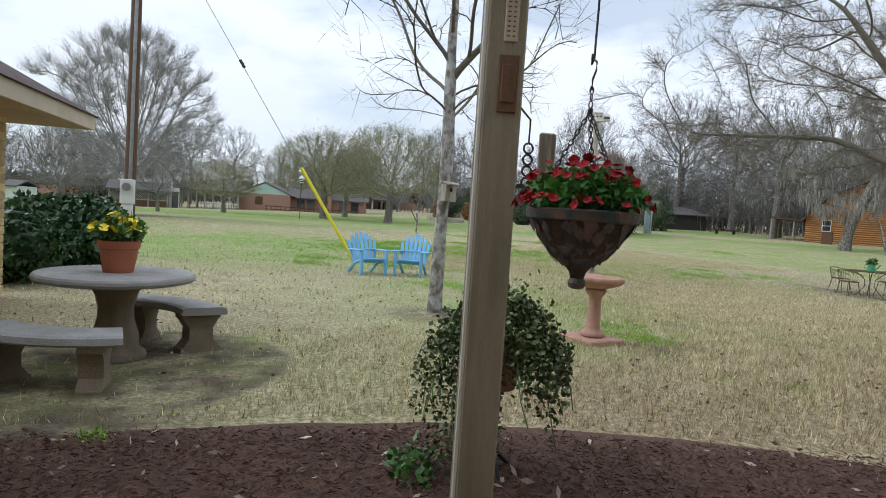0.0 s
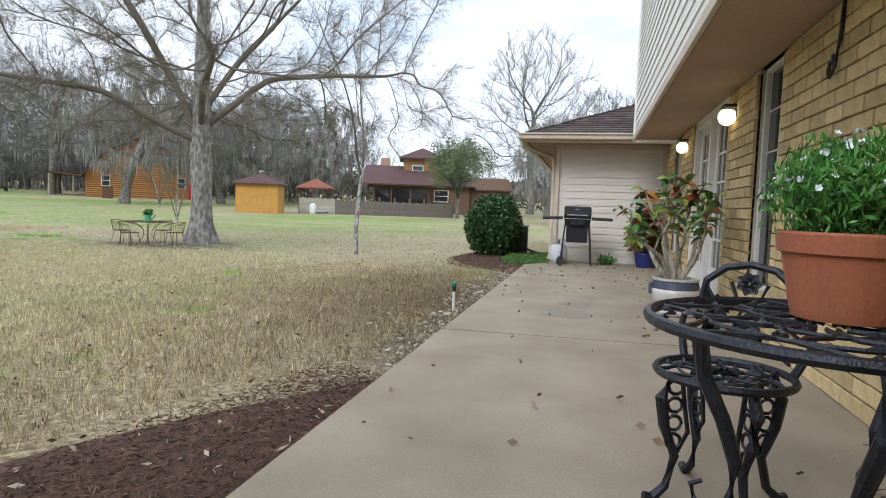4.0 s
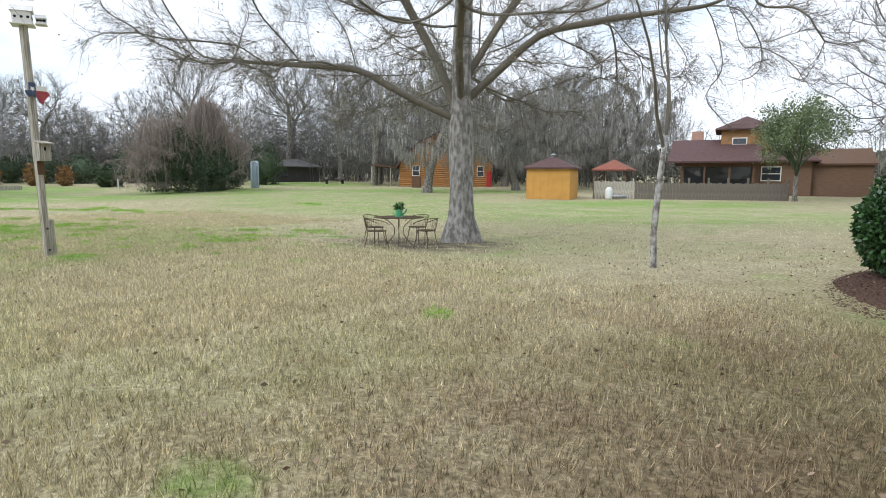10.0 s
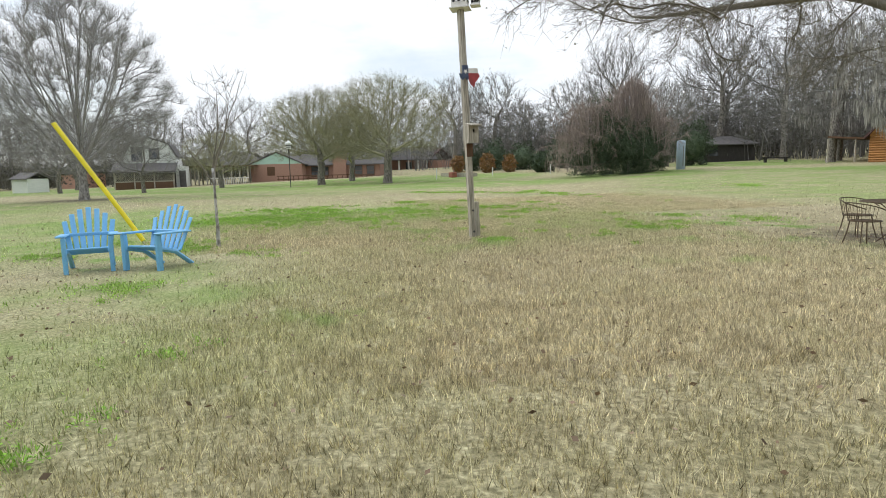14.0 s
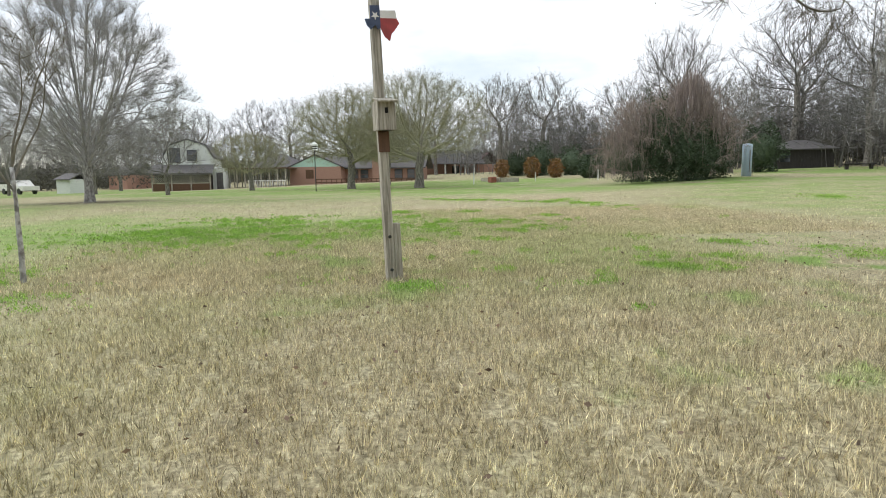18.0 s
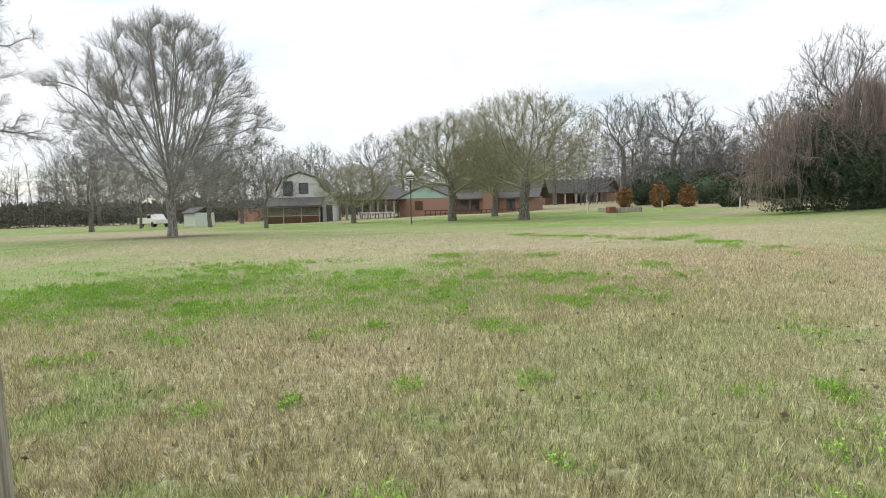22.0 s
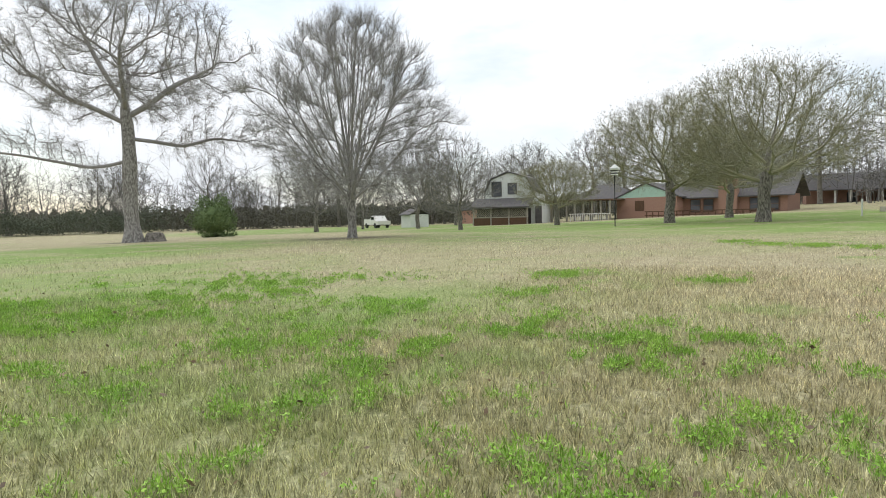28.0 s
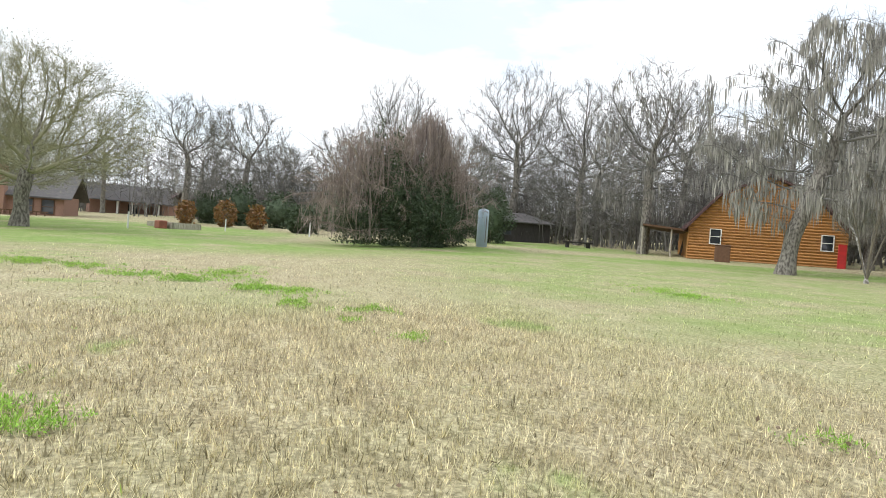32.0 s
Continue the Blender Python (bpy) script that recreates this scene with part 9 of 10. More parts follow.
far_belt("woodland", [(-30, -105), (-62, -100), (-95, -80), (-112, -58), (-122, -30), (-124, 0), (-118, 25), (-104, 42), (-88, 58), (-70, 70), (-48, 74), (-34, 78)], "hazy grey edge of bare woodland", 71, 640, 5.0, 12.0, M_TWIGFAR)
far_belt("woodland", [(-34, 78), (-22, 82), (-6, 86), (8, 84), (24, 76)], "low thin edge of bare woodland behind the cabin", 75, 70, 3.0, 7.0, M_TWIGFAR)
hedge("hedgerow", [(-8, -92), (-30, -92), (-52, -86), (-74, -76)], "grey-green hedgerow across the far field", 72, 44000, 3.8, 0.17, leaf_mat("hedgerow_leaf", (0.115, 0.13, 0.085), (0.07, 0.085, 0.055), rough=0.9, vary=0.25), 5.0)
hedge("undergrowth", [(-66, 62), (-78, 52), (-90, 40), (-97, 30)], "mixed dark undergrowth below the woods", 73, 9000, 2.6, 0.20, M_BRUSH, 7.0)
hedge("undergrowth", [(-124, 10), (-120, -6), (-112, -20)], "dim undergrowth behind the houses", 77, 6000, 3.0, 0.22, M_BRUSH, 6.0)
far_belt("thicket_edge", [(-58, 56), (-70, 50), (-80, 42), (-88, 32), (-98, 24)], "grey-brown brush and saplings under the oaks", 78, 330, 2.0, 6.5, M_TWIGFAR, 8.0)
far_belt("thicket_edge", [(-30, 62), (-44, 62), (-58, 60)], "grey-brown brush behind the log barn", 79, 150, 2.0, 7.0, M_TWIGFAR, 8.0)
for x, y, h in ((-73.5, 27.0, 1.6), (-77.0, 24.2, 1.9), (-80.5, 22.0, 1.5), (-71.0, 31.5, 1.8), (-76.5, 33.0, 2.0)):
    shrub("evergreen_shrub", on_lawn(x, y), "dark cedar under the bare oaks", 1.5, 1.5, h, 3000, 0.14, M_CEDAR, int(90 + h * 10), lump=0.5)
hedge("undergrowth", [(-74, -76), (-92, -68), (-104, -50), (-112, -20)], "dim brown undergrowth beyond the sheds", 76, 15000, 3.6, 0.26, M_BRUSH, 6.0)
hedge("undergrowth", [(-60, 68), (-40, 70), (-20, 76), (4, 78), (20, 70)], "grey-green undergrowth below the woods", 74, 15000, 3.5, 0.26, M_BRUSH, 6.0)

# distant line of woods behind everything
bd = thing("backdrop", pose(0, 0, 0), "dim grey-green line of distant woods", "woods", kind="structure")
ring_pts = []
for k in range(181):
    a = radians(62 + k * 1.22)
    r = 138 + 6 * math.sin(5 * a)
    ring_pts.append((r * math.cos(a) - 10, r * math.sin(a) - 8))
rb2 = random.Random(31)
quads = []
for (xa, ya), (xb, yb) in zip(ring_pts, ring_pts[1:]):
    za, zb = lawn_z(xa, ya) - 0.5, lawn_z(xb, yb) - 0.5
    for j in range(4):
        fa, fb = j / 4, (j + 1) / 4
        ha, hb = 4.2 + 1.6 * rb2.random(), 4.2 + 1.6 * rb2.random()
        pa, pb = (xa + (xb - xa) * fa, ya + (yb - ya) * fa), (xa + (xb - xa) * fb, ya + (yb - ya) * fb)
        quads.append([(pa[0], pa[1], za), (pb[0], pb[1], zb), (pb[0], pb[1], zb + hb), (pa[0], pa[1], za + ha)])
part("woods", polys("woods", quads, 4, M_BRUSH), M_BRUSH, bd)

# vine-covered thicket
vt = thing("vine_thicket", on_lawn(-47.5, 27.7, 115) @ Matrix.Diagonal((1.0, 0.85, 0.98, 1)), "tall thicket smothered in brown vines", "thicket", kind="stuff")
rg = np.random.default_rng(81)
lumps = [(0, 0, 2.4, 2.0, 1.25), (2.5, 0.3, 1.9, 1.6, 1.15), (-2.6, 0.2, 2.0, 1.6, 1.3), (4.4, 0.6, 1.2, 1.1, 0.8), (-4.4, 0.5, 1.3, 1.2, 0.9), (0.9, -0.6, 1.5, 1.3, 1.5), (-1.2, -0.5, 1.2, 1.2, 1.55), (2.2, 0.0, 1.3, 1.2, 1.75), (-2.7, 0.1, 1.2, 1.2, 1.8), (4.9, 0.4, 1.1, 1.1, 1.25)]
base_pts = np.concatenate([bush_points(rg, int(3400 * a * c), a, b, c * rg.uniform(1.35, 1.7), 0.0, 0.6, 0.35) + (x, y, 0) for x, y, a, b, c in lumps])
part("evergreen_base", polys("evergreen_base", leaves(rg, base_pts, 0.085), 4, M_CEDAR), None, vt)
rt = random.Random(82)
crowns = [(-2.4, 0.2, 5.8), (0.9, 0.0, 7.2), (-0.6, 0.5, 5.9), (2.6, 0.4, 5.9), (-4.3, 0.4, 5.2), (1.7, -0.3, 5.6), (4.6, 0.5, 5.0), (-5.4, 0.6, 3.6)]
tops = [(cx + rt.gauss(0, 1.2), cy + rt.gauss(0, 1.0), max(0.8, cz - abs(rt.gauss(0, 1.9)))) for cx, cy, cz in crowns for _ in range(230)]
stem_v = stem_line([(0.3, 0, -0.2), (0.2, 0.1, 1.6)], 0.4)
sk = colonise(83, stem_v, tops, 0.30, 0.42, 4.0, 0.05, 0.35, 2600)
woody = wooden(*sk, 0.30, 0.016, len(stem_v[0]), 83, 0.5, 0.009, 5, 4, -0.1, 1.3, 0.06, 0.35)
part("stems", raw("stems", woody[0], woody[1], M_BARK), None, vt)
part("tangle", raw("tangle", woody[2], woody[3], M_DEAD), None, vt)
qs = []
for k in range(3400):
    cx, cy, cz = crowns[1] if k % 4 == 0 else crowns[int(rg.integers(0, len(crowns)))]
    x, y = cx + rg.normal() * 0.9, cy + rg.normal() * 0.7
    top = cz + 0.3 - 0.55 * ((x - cx) ** 2 + (y - cy) ** 2) + rg.normal() * 0.35
    if top < 0.8:
        continue
    l = rg.uniform(0.5, 2.6)
    u = np.array((math.cos(k), math.sin(k), 0)) * rg.uniform(0.006, 0.014)
    c, e = np.array((x, y, top)), np.array((x + rg.normal() * 0.3, y + rg.normal() * 0.3, max(top - l, 0.2)))
    qs.append([c - u, c + u, e + u, e - u])
part("vines", polys("vines", qs, 4, M_DEAD), None, vt)
shrub("evergreen_shrub", on_lawn(-57.6, 39.6), "grey-green cedar beside the dark hut", 1.7, 1.7, 2.1, 7000, 0.11, M_CEDAR, 83, lump=0.5)
shrub("evergreen_shrub", on_lawn(-61.8, 25.7), "small dark cedar shrub on the far lawn", 1.3, 1.3, 1.1, 2600, 0.16, M_CEDAR, 84)
shrub("evergreen_shrub", on_lawn(-49.6, -32.4), "green cedar shrub in a ringed bed", 1.8, 1.8, 1.7, 9000, 0.10, M_CEDARLIT, 85, lump=0.5)
for k, (x, y, s) in enumerate(((-69.5, 21.6, 0.85), (-67.2, 23.6, 0.75), (-76.0, 19.4, 0.8))):
    shrub("rusty_tree", on_lawn(x, y), "small tree holding rust-orange leaves", 1.0 * s, 1.0 * s, 1.35 * s, 900, 0.16, M_LEAFRUST, 90 + k, core=False, category="tree")
ev = grow(97, 6.2, 0.14, 2.0, 0.6, 8, levels=3, wander=0.12, up=0.2, kids=6, ratio=0.55, twigs=1.2, thin=0.015)
tree("evergreen_tree", on_lawn(-9.2, 47.2), "soft green conifer in front of the cabin", ev, M_BARK, M_CEDAR, seed=98, buds=(16000, 0.085, leaf_mat("soft_conifer", (0.17, 0.21, 0.10), (0.11, 0.15, 0.07), 0.8)))
stump = thing("tree_stump", on_lawn(-40.2, -26.7) @ Matrix.Diagonal((1.5, 1.5, 0.62, 1)), "grey rotten stump beside the pecan trunk", "stump")
bm = B()
lathe(bm, [(0.5, -0.1), (0.42, 0.2), (0.36, 0.7), (0.3, 0.95), (0.1, 1.0)], 14, wave=lambda f, z: 0.12 * math.sin(2 * math.pi * 5 * f))
part("wood", bm, M_BARK, stump)

# bare sandy spots on the lawn
for k, (x, y, r) in enumerate(((-19.66, 12.26, 0.13), (-20.59, 11.59, 0.13))):
    sm = thing("sand_mound", on_lawn(x, y, 40 * k), "low mound of bare pale sand in the grass", "mound", "sandy spots in the lawn")
    bm = B()
    lathe(bm, [(r * 0.95, -0.01), (r * 0.75, 0.010), (r * 0.45, 0.02), (0.01, 0.022)], 18, wave=lambda f, z: 0.22 * math.sin(2 * math.pi * 3 * f + 1) + 0.1 * math.sin(2 * math.pi * 7 * f))
    part("sand", bm, M_SAND, sm, smooth=True)
rt = random.Random(99)
MYRTLE = [(-29.8, 38.8), (-17.5, 24.9)]

stem_k = stem_line([(0, 0, -0.1), (0.02, 0, 0.12)], 0.1, [[(0, 0, 0.1), (0.25 * math.cos(a), 0.25 * math.sin(a), 1.0), (0.5 * math.cos(a + 0.2), 0.5 * math.sin(a + 0.2), 1.9)] for a in (0.3, 1.6, 2.9, 4.1, 5.3)])
sk = colonise(99, stem_k, dome(rt, 260, 1.5, 1.3, 4.3, 0.65, 0.1, 0.1), 0.18, 0.28, 1.5, 0.3, 0.08, 1200, 0.7)
myrtle = wooden(*sk, 0.09, 0.008, len(stem_k[0]), 99, 0.4, 0.006, 2, 2, 0.4, 1.1, 0.03)
mk = tree("crape_myrtle", on_lawn(MYRTLE[0][0], MYRTLE[0][1]), "small bare crape myrtle with several smooth stems", myrtle, M_BARKPALE, M_TWIG, seed=98, group="crape myrtles near the barn")
copy_thing(mk, on_lawn(MYRTLE[1][0], MYRTLE[1][1], 130) @ Matrix.Diagonal((0.8, 0.8, 0.8, 1)))


# ---- pieces: siding boards, bricks, shingles, leaves, grass ----
lap_siding("siding", (GAR_X + 0.06, GAR_Y + 0.02), 0, WALL_X - 0.075 - GAR_X - 0.06, 0.02, 2.12, 0.130, M_SIDING, wall_garage, "-y", 1)
upper = bpy.data.objects["wall_upper"]
lap_siding("siding", (UP_X + 0.02, UP_Y1 - 0.02), -90, 16.0, UP_Z0 + 0.055, 5.05, 0.135, M_SIDINGUP, upper, "-x", 2)

BR_L, BR_H, BR_M = 0.238, 0.082, 0.010


def brick_mesh(length, name="brick"):
    bm2 = B()
    box(bm2, -0.016, 0.03, 0.0, length, 0.0, BR_H, 0.004)
    return to_mesh(name, bm2, M_BRICK)


full, half_b = brick_mesh(BR_L), brick_mesh(BR_L / 2 - 0.005)


def brick_spots(y0, y1, z0, z1, holes):
    out = []
    row = 0
    z = z0
    while z + BR_H <= z1 + 0.03:
        y = y0 - (row % 2) * (BR_L + BR_M) / 2
        while y < y1:
            lo, hi = max(y, y0), min(y + BR_L, y1)
            for h in holes:
                if z < h[3] - 0.02 and z + BR_H > h[2] + 0.01:
                    if lo < h[0] < hi:
                        if h[0] - lo >= hi - h[1]:
                            hi = min(hi, h[0])
                    if h[0] <= lo < h[1]:
                        lo = min(h[1], hi)
            if hi - lo > 0.03:
                out.append((lo, hi, z))
            y += BR_L + BR_M
        z += BR_H + BR_M
        row += 1
    return out


spots = brick_spots(-4.0, GAR_Y - 0.0, 0.004, 2.14, [(DOOR_Y0 - 0.03, DOOR_Y1 + 0.03, 0.0, DOOR_Z1), (WIN_A[0], WIN_A[1], WIN_A[2] - 0.10, WIN_A[3]), (WIN_B[0], WIN_B[1], WIN_B[2] - 0.10, WIN_B[3])])
near_b = [s for s in spots if 3.6 < s[0] < 6.9 and s[1] - s[0] > BR_L - 0.002][:300]
rest = [s for s in spots if s not in set(near_b)]
rb_ = random.Random(12)
for lo, hi, z in near_b:
    ob = part("brick", full, None, wall_east)
    ob.matrix_world = Matrix.Translation((WALL_X + rb_.gauss(0, 0.0015), lo, z)) @ Matrix.Rotation(rb_.gauss(0, 0.006), 4, 'X')


def joined_bricks(name, items, place, parent):
    vs2, fs2 = [], []
    for lo, hi, z in items:
        b = len(vs2)
        o = rb_.gauss(0, 0.0015)
        for x, e in ((0.03, 0.0), (-0.012 + o, 0.0), (-0.016 + o, 0.004)):
            vs2 += [place(x, lo + e, z + e), place(x, hi - e, z + e), place(x, hi - e, z + BR_H - e), place(x, lo + e, z + BR_H - e)]
        for k in range(2):
            for j in range(4):
                fs2.append((b + 4 * k + j, b + 4 * k + (j + 1) % 4, b + 4 * k + 4 + (j + 1) % 4, b + 4 * k + 4 + j))
        fs2.append((b + 8, b + 9, b + 10, b + 11))
    ob = part(name, raw(name, vs2, fs2, M_BRICK), M_BRICK, parent)
    bm2 = bmesh.new()
    bm2.from_mesh(ob.data)
    bmesh.ops.recalc_face_normals(bm2, faces=bm2.faces)
    bm2.to_mesh(ob.data)
    bm2.free()
    return tagged(ob, kind="stuff")


joined_bricks("bricks", rest, lambda x, a, z: (WALL_X + x, a, z), wall_east)
side = brick_spots(GAR_Y + 0.0, 20.9, -0.25, 2.14, [(14.9, 15.9, 0.9, 2.05)])
joined_bricks("bricks", side, lambda x, a, z: (GAR_X + x, a, z), wall_gside)
front = brick_spots(-9.0, -0.0, 0.0, 1.9, [])
wing_wall = joined_bricks("bricks", front, lambda x, a, z: (x, a, z), wing)
end = brick_spots(0.0, 5.4, 0.0, 1.9, [])
joined_bricks("bricks", end, lambda x, a, z: (a, -x, z), wing)


# shingles on the garage roof slopes that face the patio
def shingles(parent, origin, u, v, n_rows, width_at, seed, name="shingle", step=0.13, wide=0.30):
    rg = random.Random(seed)
    vs2, fs2 = [], []
    nrm = Vector(u).cross(Vector(v)).normalized()
    for r in range(n_rows):
        w0, w1 = width_at(r * step)
        x = w0 - rg.uniform(0, wide)
        while x < w1:
            a, b2 = max(x, w0), min(x + wide * rg.uniform(0.85, 1.1), w1)
            if b2 - a > 0.03:
                k = len(vs2)
                lift = 0.012 + rg.uniform(0, 0.006)
                for p, q, h in ((a, r * step, lift), (b2 - 0.006, r * step, lift), (b2 - 0.006, r * step + step * 1.05, 0.003), (a, r * step + step * 1.05, 0.003), (a, r * step, 0.0), (b2 - 0.006, r * step, 0.0)):
                    vs2.append(tuple(Vector(origin) + Vector(u) * p + Vector(v) * q + nrm * h))
                fs2 += [(k, k + 1, k + 2, k + 3), (k + 4, k + 5, k + 1, k)]
            x = b2 if b2 > x else x + wide
    return tagged(part("shingles", raw("shingles", vs2, fs2, M_SHINGLE), M_SHINGLE, parent), kind="stuff")


rl = math.sqrt(1 + slope * slope)
shingles(garage_roof, (0, EY0, EZ + 0.092), (1, 0, 0), (0, 1 / rl, slope / rl), 32, lambda d: (EX0 + d / rl, 8.0 - d / rl), 1)
shingles(garage_roof, (EX0, 0, EZ + 0.092), (0, -1, 0), (1 / rl, 0, slope / rl), 32, lambda d: (-21.5 + d / rl, -EY0 - d / rl), 2)

# scattered dry leaves on the patio, lawn and beds
rg = np.random.default_rng(101)


def dry_leaves(name, n, spot, label, size=0.03, material=None, long=1.5):
    material = material or M_DRYLEAF
    t = thing(name, pose(0, 0, 0), label, "leaves", kind="stuff")
    pts2 = []
    while len(pts2) < n:
        x, y, z = spot()
        pts2.append((x, y, z))
    pts2 = np.array(pts2)
    q = leaves(rg, pts2, size, tilt=0.22, long=long)
    q[:, :, 2] += np.maximum(0, pts2[:, 2] - q[:, :, 2].min(1))[:, None] + 0.004
    part("leaves", polys("leaves", q, 4, material), material, t)


dry_leaves("fallen_leaves", 230, lambda: (rg.uniform(0.0, 2.25), rg.uniform(-1, 12.3) if rg.random() < 0.6 else rg.uniform(9.5, 12.3), 0.001), "dry brown leaves scattered on the patio", 0.03)
dry_leaves("fallen_leaves", 1500, lambda: ((x := -0.08 - abs(rg.normal()) * 0.24), (y := rg.uniform(3.5, 11.8)), lawn_z(x, y) + 0.012), "pale dead leaves gathered along the patio edge", 0.018, M_PALELEAF, 2.5)


def lawn_spot():
    x, y = -0.4 - 19.6 * rg.random() ** 1.7, rg.uniform(-2, 18)
    return x, y, lawn_z(x, y) + 0.034


dry_leaves("fallen_leaves", 4200, lawn_spot, "dark dry leaves strewn over the lawn", 0.024)


def bed_spot():
    while True:
        x, y = rg.uniform(-1.6, -0.05), rg.uniform(-2.2, 4.3)
        if x > -1.42 + 0.45 * max(0, y - 1.0) ** 1.1 * 0.54:
            return x, y, lawn_z(x, y) + 0.05


dry_leaves("fallen_leaves", 200, bed_spot, "pale dead leaves on the mulch", 0.021, M_PALELEAF, 2.4)
mc = thing("mulch_chips", pose(0, 0, 0), "shredded dark bark mulch", "mulch", kind="stuff")
ps = np.array([bed_spot() for _ in range(30000)])
q = leaves(rg, ps, 0.0065, tilt=0.3, long=5.0)
part("chips", polys("chips", q, 4, M_MULCHBIT), M_MULCHBIT, mc)
ps = []
while len(ps) < 9000:
    x, y = rg.uniform(-1.7, 0.15), rg.uniform(10.4, 15.2)
    if (x + 0.75) ** 2 / 0.85 + (y - 13.0) ** 2 / 5.5 < 1:
        ps.append((x, y, lawn_z(x, y) + 0.045))
part("chips", polys("chips", leaves(rg, np.array(ps), 0.009, tilt=0.3, long=3.2), 4, M_MULCHBIT), M_MULCHBIT, mc)


# grass blades along the way walked
def blades(name, n, area, h0, h1, w, label, seed, keep=None, feather=2.0):
    rg2 = np.random.default_rng(seed)
    x0, x1, y0, y1 = area
    x, y = rg2.uniform(x0, x1, n), rg2.uniform(y0, y1, n)
    ok = x < -0.12
    ok &= ~((x > -1.7 + 0.5 * np.maximum(0, y - 1.2) ** 1.1 * 0.62) & (y < 4.6) & (y > -2.6))
    ok &= ~((x + 0.75) ** 2 / 0.95 + (y - 13.0) ** 2 / 6.0 < 1)
    ok &= ~(((x + 2.95) ** 2 / 1.5 + (y + 0.40) ** 2 / 1.05 < 1) & (rg2.random(n) < 0.97))
    ok &= ~(((x + 0.2) ** 2 < 0.035) & (rg2.random(n) < 0.8) & (y < 11.8))
    edge = np.minimum(np.minimum(x - x0, x1 + 3 - x), np.minimum(y - y0, y1 - y))
    ok &= rg2.random(n) < np.clip(edge / feather, 0, 1)
    if keep is not None:
        ok &= keep(x, y, rg2)
    x, y = x[ok], y[ok]
    n = len(x)
    u = np.clip(-x / 8, 0, 1)
    u = u * u * (3 - 2 * u)
    s = -x * 0.55 + y * 0.83 - 35
    z = -0.09 - 0.17 * u + 0.036 * 6 * np.log1p(np.exp(s / 6)) - 0.03 * np.log1p(np.exp((-y - 2) / 3)) - 0.10 * np.exp(-((x + 11.0) ** 2 + (y - 2.3) ** 2) / 8.0)
    # tufts: nearby blades gather round a few centres and splay outwards
    cell = 0.055
    cx = (np.floor(x / cell) + 0.5 + 0.35 * np.sin(np.floor(y / cell) * 12.9 + np.floor(x / cell) * 7.1)) * cell
    cy = (np.floor(y / cell) + 0.5 + 0.35 * np.sin(np.floor(x / cell) * 9.7 + np.floor(y / cell) * 5.3)) * cell
    hash_ = np.abs(np.sin(np.floor(x / cell) * 12.9898 + np.floor(y / cell) * 78.233) * 43758.5453) % 1.0
    there = hash_ > 0.16
    x, y, cx, cy, z = x[there], y[there], cx[there], cy[there], z[there]
    n = len(x)
    x, y = cx + (x - cx) * 0.72, cy + (y - cy) * 0.72
    tall = 0.75 + 0.5 * np.abs(np.sin(cx * 91.7 + cy * 57.3))
    a = rg2.uniform(0, 6.28, n)
    h = rg2.uniform(h0, h1, n) * tall
    lx, ly = (x - cx) * 0.9 + rg2.normal(size=n) * h * 0.36, (y - cy) * 0.9 + rg2.normal(size=n) * h * 0.36
    ww = w * rg2.uniform(0.6, 1.4, n)
    dx, dy = np.cos(a) * ww, np.sin(a) * ww
    lo = z - 0.02
    tri = np.stack([np.column_stack([x - dx, y - dy, lo]), np.column_stack([x + dx, y + dy, lo]), np.column_stack([x + lx, y + ly, z + h])], 1)
    t = thing(name, pose(0, 0, 0), label, "grass", kind="stuff")
    part("blades", polys("blades", tri, 3, M_BLADE), M_BLADE, t)


blades("grass", 85000, (-4.6, -0.9, -3.0, 6.0), 0.018, 0.052, 0.0032, "short dormant straw-coloured grass", 1, feather=0.8)
blades("grass", 320000, (-8.0, -0.12, 3.2, 12.0), 0.018, 0.056, 0.0031, "short dormant grass beside the patio", 2)
blades("grass", 420000, (-14.0, -5.0, 4.0, 13.0), 0.020, 0.060, 0.0031, "short dormant grass round the birdhouse pole", 3)
blades("grass", 480000, (-20.5, -12.0, 2.0, 13.0), 0.020, 0.060, 0.0032, "dormant grass mixed with green clover", 4)
blades("grass", 330000, (-26.0, -16.0, 7.0, 18.0), 0.020, 0.060, 0.0034, "dormant grass on the open lawn", 5)
blades("grass", 160000, (-40.0, -2.0, -14.0, 32.0), 0.02, 0.055, 0.0072, "thin dormant grass over the wider lawn", 6, feather=8.0)


# clover and green weeds in ragged low mats
def mat_leaves(rg2, pts, size):
    """Leaflets lying nearly level."""
    pts = np.asarray(pts, float)
    n = len(pts)
    a = rg2.uniform(0, 6.283, n)
    s2 = size * rg2.uniform(0.6, 1.3, n)
    d = np.column_stack([np.cos(a) * s2, np.sin(a) * s2, rg2.normal(size=n) * 0.35 * s2])
    e = np.column_stack([-np.sin(a) * s2, np.cos(a) * s2, rg2.normal(size=n) * 0.35 * s2])
    # half of them stand up as narrow grass blades
    up = rg2.random(n) < 0.5
    d[up] = np.column_stack([rg2.normal(size=n) * 0.012, rg2.normal(size=n) * 0.012, rg2.uniform(0.016, 0.04, n)])[up]
    e[up] *= 0.42
    return np.stack([pts, pts + d * 0.55 + e * 0.5, pts + d * 1.1, pts + d * 0.55 - e * 0.5], 1)


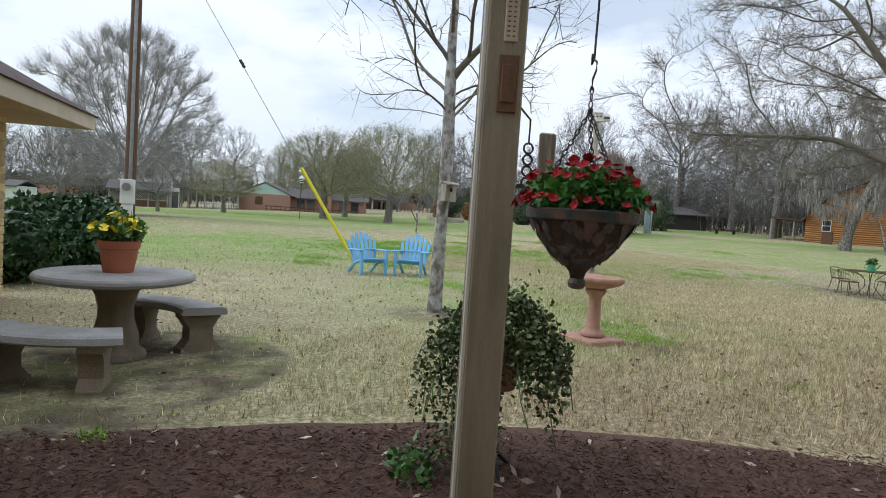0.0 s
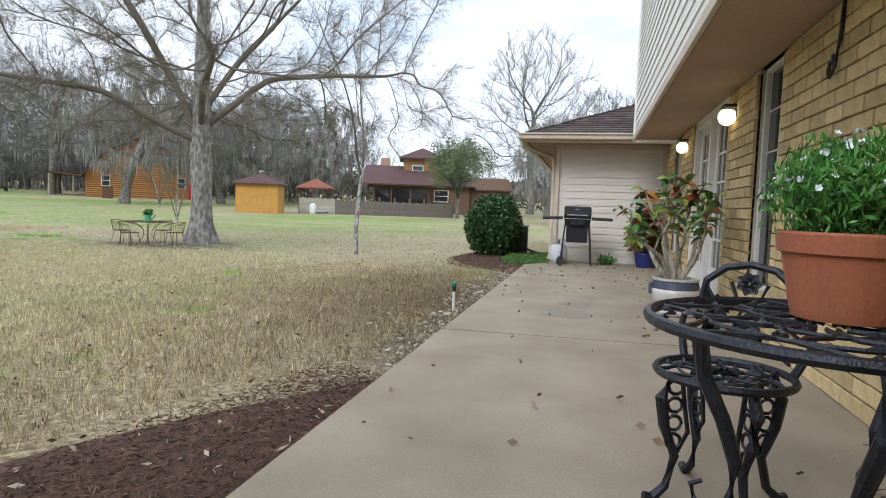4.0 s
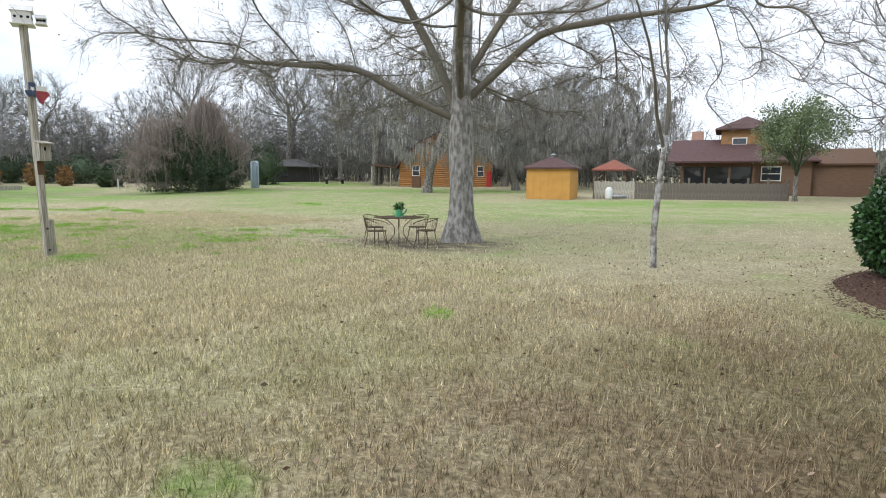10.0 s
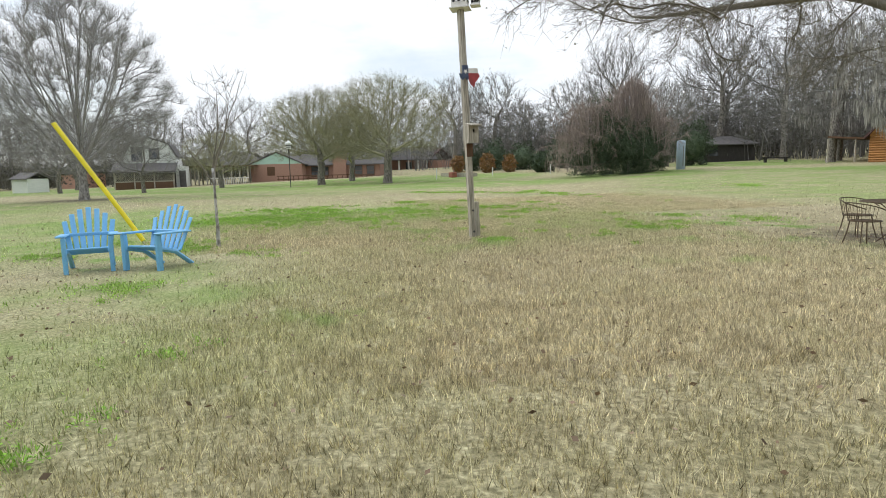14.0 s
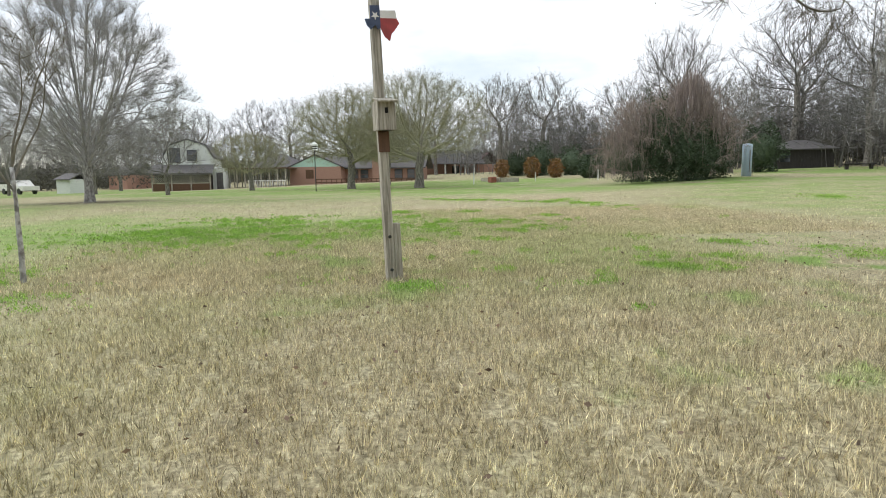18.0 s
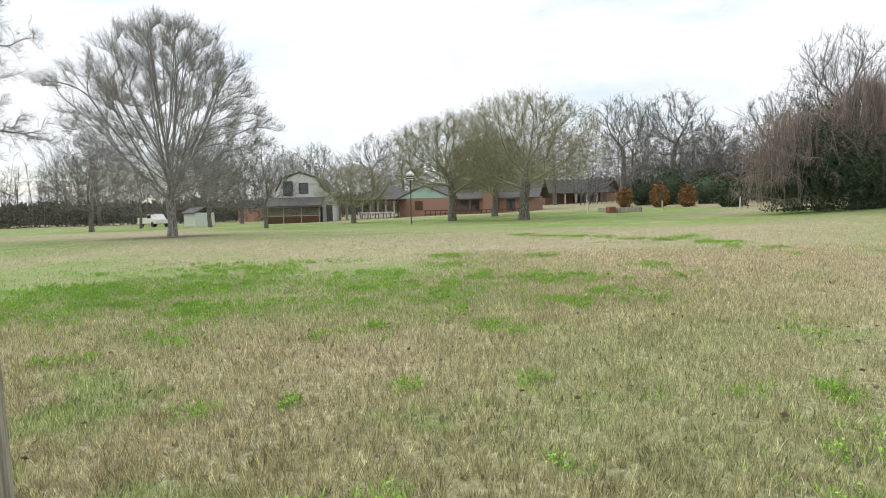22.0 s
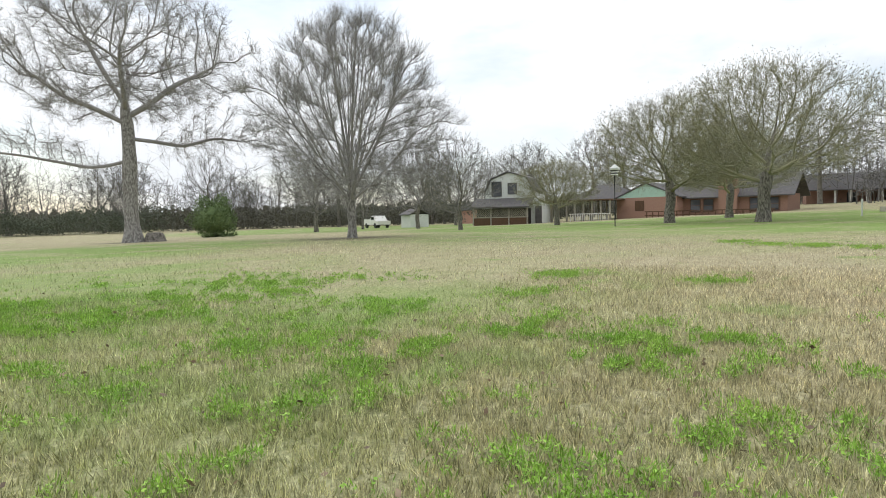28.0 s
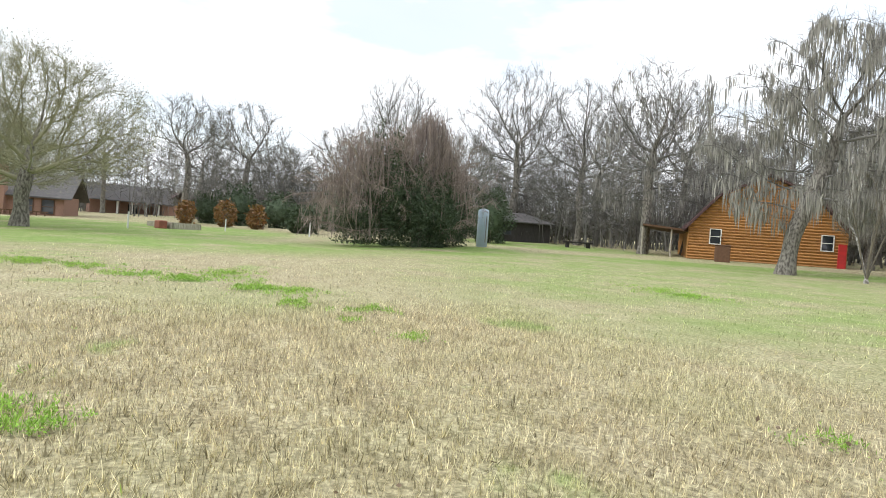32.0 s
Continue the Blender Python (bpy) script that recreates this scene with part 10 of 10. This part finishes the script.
def green_at(x, y):
    """How green the lawn is, from 0 to 1, in ragged patches."""
    v = 0.5 * noise.noise((x * 0.9, y * 0.9, 11.0)) + 0.75 * noise.noise((x * 3.1, y * 3.1, 4.0)) + 0.75 * noise.noise((x * 8.0, y * 8.0, 8.0)) + 0.5 * noise.noise((x * 21.0, y * 21.0, 2.0))
    return v


def clover(name, area, n, label, seed, strength, size=0.02):
    rg2 = np.random.default_rng(seed)
    ps2 = []
    x0, x1, y0, y1 = area
    tries = 0
    while len(ps2) < n and tries < n * 14:
        tries += 1
        x, y = rg2.uniform(x0, x1), rg2.uniform(y0, y1)
        over = green_at(x, y) - strength(x, y)
        if over > 0 and rg2.random() < min(0.95, 0.08 + over * 2.0):
            ps2.append((x, y, lawn_z(x, y) + 0.008 + rg2.random() * min(0.045, 0.016 + 0.10 * over)))
    t = thing(name, pose(0, 0, 0), label, "clover", kind="stuff")
    part("leaves", polys("leaves", mat_leaves(rg2, ps2, size), 4, M_CLOVER), M_CLOVER, t)


MATS = [(-17.8, 8.7, 0.38), (-17.3, 8.6, 0.27), (-16.6, 8.7, 0.26), (-20.1, 6.4, 0.42), (-19.7, 8.1, 0.27), (-18.8, 8.5, 0.27), (-18.3, 7.3, 0.41), (-19.6, 9.8, 0.23), (-18.5, 10.3, 0.19), (-17.4, 9.9, 0.3), (-20, 8.5, 0.47), (-19.9, 10.3, 0.24), (-18.1, 4.7, 0.51), (-17.1, 6.9, 0.27), (-18.7, 5.3, 0.58), (-20.2, 4.8, 0.69), (-18.9, 9.9, 0.19), (-16.7, 6.4, 0.57), (-16.6, 4.4, 0.77), (-19.2, 6, 0.55), (-21.5, 4, 0.89), (-20.2, 7.3, 0.3), (-15.6, 8.2, 0.23), (-17, 7.7, 0.27), (-18.2, 9.4, 0.41), (-15.6, 9.8, 0.16), (-14.3, 6.1, 0.27), (-18, 11, 0.35), (-15.1, 6.7, 0.24), (-21.2, 11.6, 0.22), (-18.8, 7.6, 0.46), (-17.8, 3.5, 1.27)]


def patchy(x, y):
    """Low where clover is thick, high where the lawn is bare straw."""
    return 0.86 - 0.86 * max(math.exp(-((x - a) ** 2 + (y - b) ** 2) / (5.4 * r * r)) for a, b, r in MATS)


clover("clover", (-24, -13.4, 0.0, 12.5), 150000, "bright green clover mats in the dormant lawn", 5, patchy, 0.014)
SPOTS = [(-19.5, 9.8, 0.3), (-19.8, 10.2, 0.26), (-18.9, 10.0, 0.3), (-18.8, 10.4, 0.24), (-19.5, 10.55, 0.26), (-19.2, 11.0, 0.2), (-19.5, 11.8, 0.18), (-19.3, 12.05, 0.15), (-23.8, 7.8, 0.5), (-23.6, 9.8, 0.35), (-20.3, 9.8, 0.3), (-33.2, 9.3, 0.6), (-31.7, 10.2, 0.6), (-31.2, 11.2, 0.6), (-30.6, 12.0, 0.55), (-29.0, 12.6, 0.5), (-28.5, 13.4, 0.5), (-30.0, 14.3, 0.6), (-28.3, 14.4, 0.5), (-26.9, 14.4, 0.45), (-25.2, 14.3, 0.4), (-21.6, 8.1, 0.5), (-23.8, 7.9, 0.6), (-23.3, 9.8, 0.4), (-27.9, 24.1, 0.8), (-26.3, 23.4, 0.7), (-15.7, 9.3, 0.22), (-12.9, 9.75, 0.2), (-14.0, 11.4, 0.2), (-13.2, 11.4, 0.42), (-12.5, 11.0, 0.4), (-12.2, 10.2, 0.18), (-11.6, 10.0, 0.2), (-12.5, 9.1, 0.22), (-11.5, 9.4, 0.2), (-12.4, 0.9, 0.6), (-13.5, 3.0, 0.55), (-18.2, 3.1, 0.7), (-17.4, 4.7, 0.6), (-16.8, 5.8, 0.6), (-11.6, 8.05, 0.36), (-12, 6.9, 0.34), (-12.3, 11.5, 0.4), (-13.4, 13.9, 0.6), (-4.6, 4.3, 0.34), (-3.9, 4.1, 0.45), (-6.2, 4.6, 0.28), (-4, 8.7, 0.2), (-23.9, 14.5, 0.2), (-22.9, 14.8, 0.2), (-19.6, 15.6, 0.22), (-20, 12.3, 0.13), (-1.45, -0.2, 0.16), (-12.5, 3.05, 0.5), (-13.9, 1.2, 0.8), (-13.1, 12, 0.45), (-14.5, 13, 0.4), (-14.1, 9.7, 0.18), (-15.8, 9.3, 0.2), (-13.6, 8.3, 0.14), (-13.4, 7.8, 0.16), (-13.9, 8.9, 0.14), (-26.7, 14.6, 0.6), (-10.3, 9.9, 0.12), (-15.5, 12, 0.35), (-9, 3.2, 0.6), (-11.6, 4.2, 0.5), (-24.8, 15.2, 0.3)]


def spotty(x, y):
    return 0.80 - 1.05 * max(math.exp(-((x - a) ** 2 / 2.0 + (y - b) ** 2 / 1.4) / (r * r)) for a, b, r in SPOTS)


for a, b, r in SPOTS:
    clover("clover", (a - 2.2 * r, a + 2.2 * r, b - 1.9 * r, b + 1.9 * r), int(min(r, 0.6) ** 2 * 7500) + 160, "small patch of green weeds in the lawn", int(100 * r), spotty, 0.015)
part("blades", polys("blades", leaves(rg, np.column_stack([rg.uniform(-0.55, 0.28, 2600), rg.uniform(11.75, 13.6, 2600), rg.uniform(-0.06, 0.02, 2600)]), 0.02, tilt=2.5, long=3.2), 4, M_LUSH), M_LUSH, thing("lush_grass", pose(0, 0, 0), "bright green grass tuft by the garage wall", "grass", kind="stuff"))
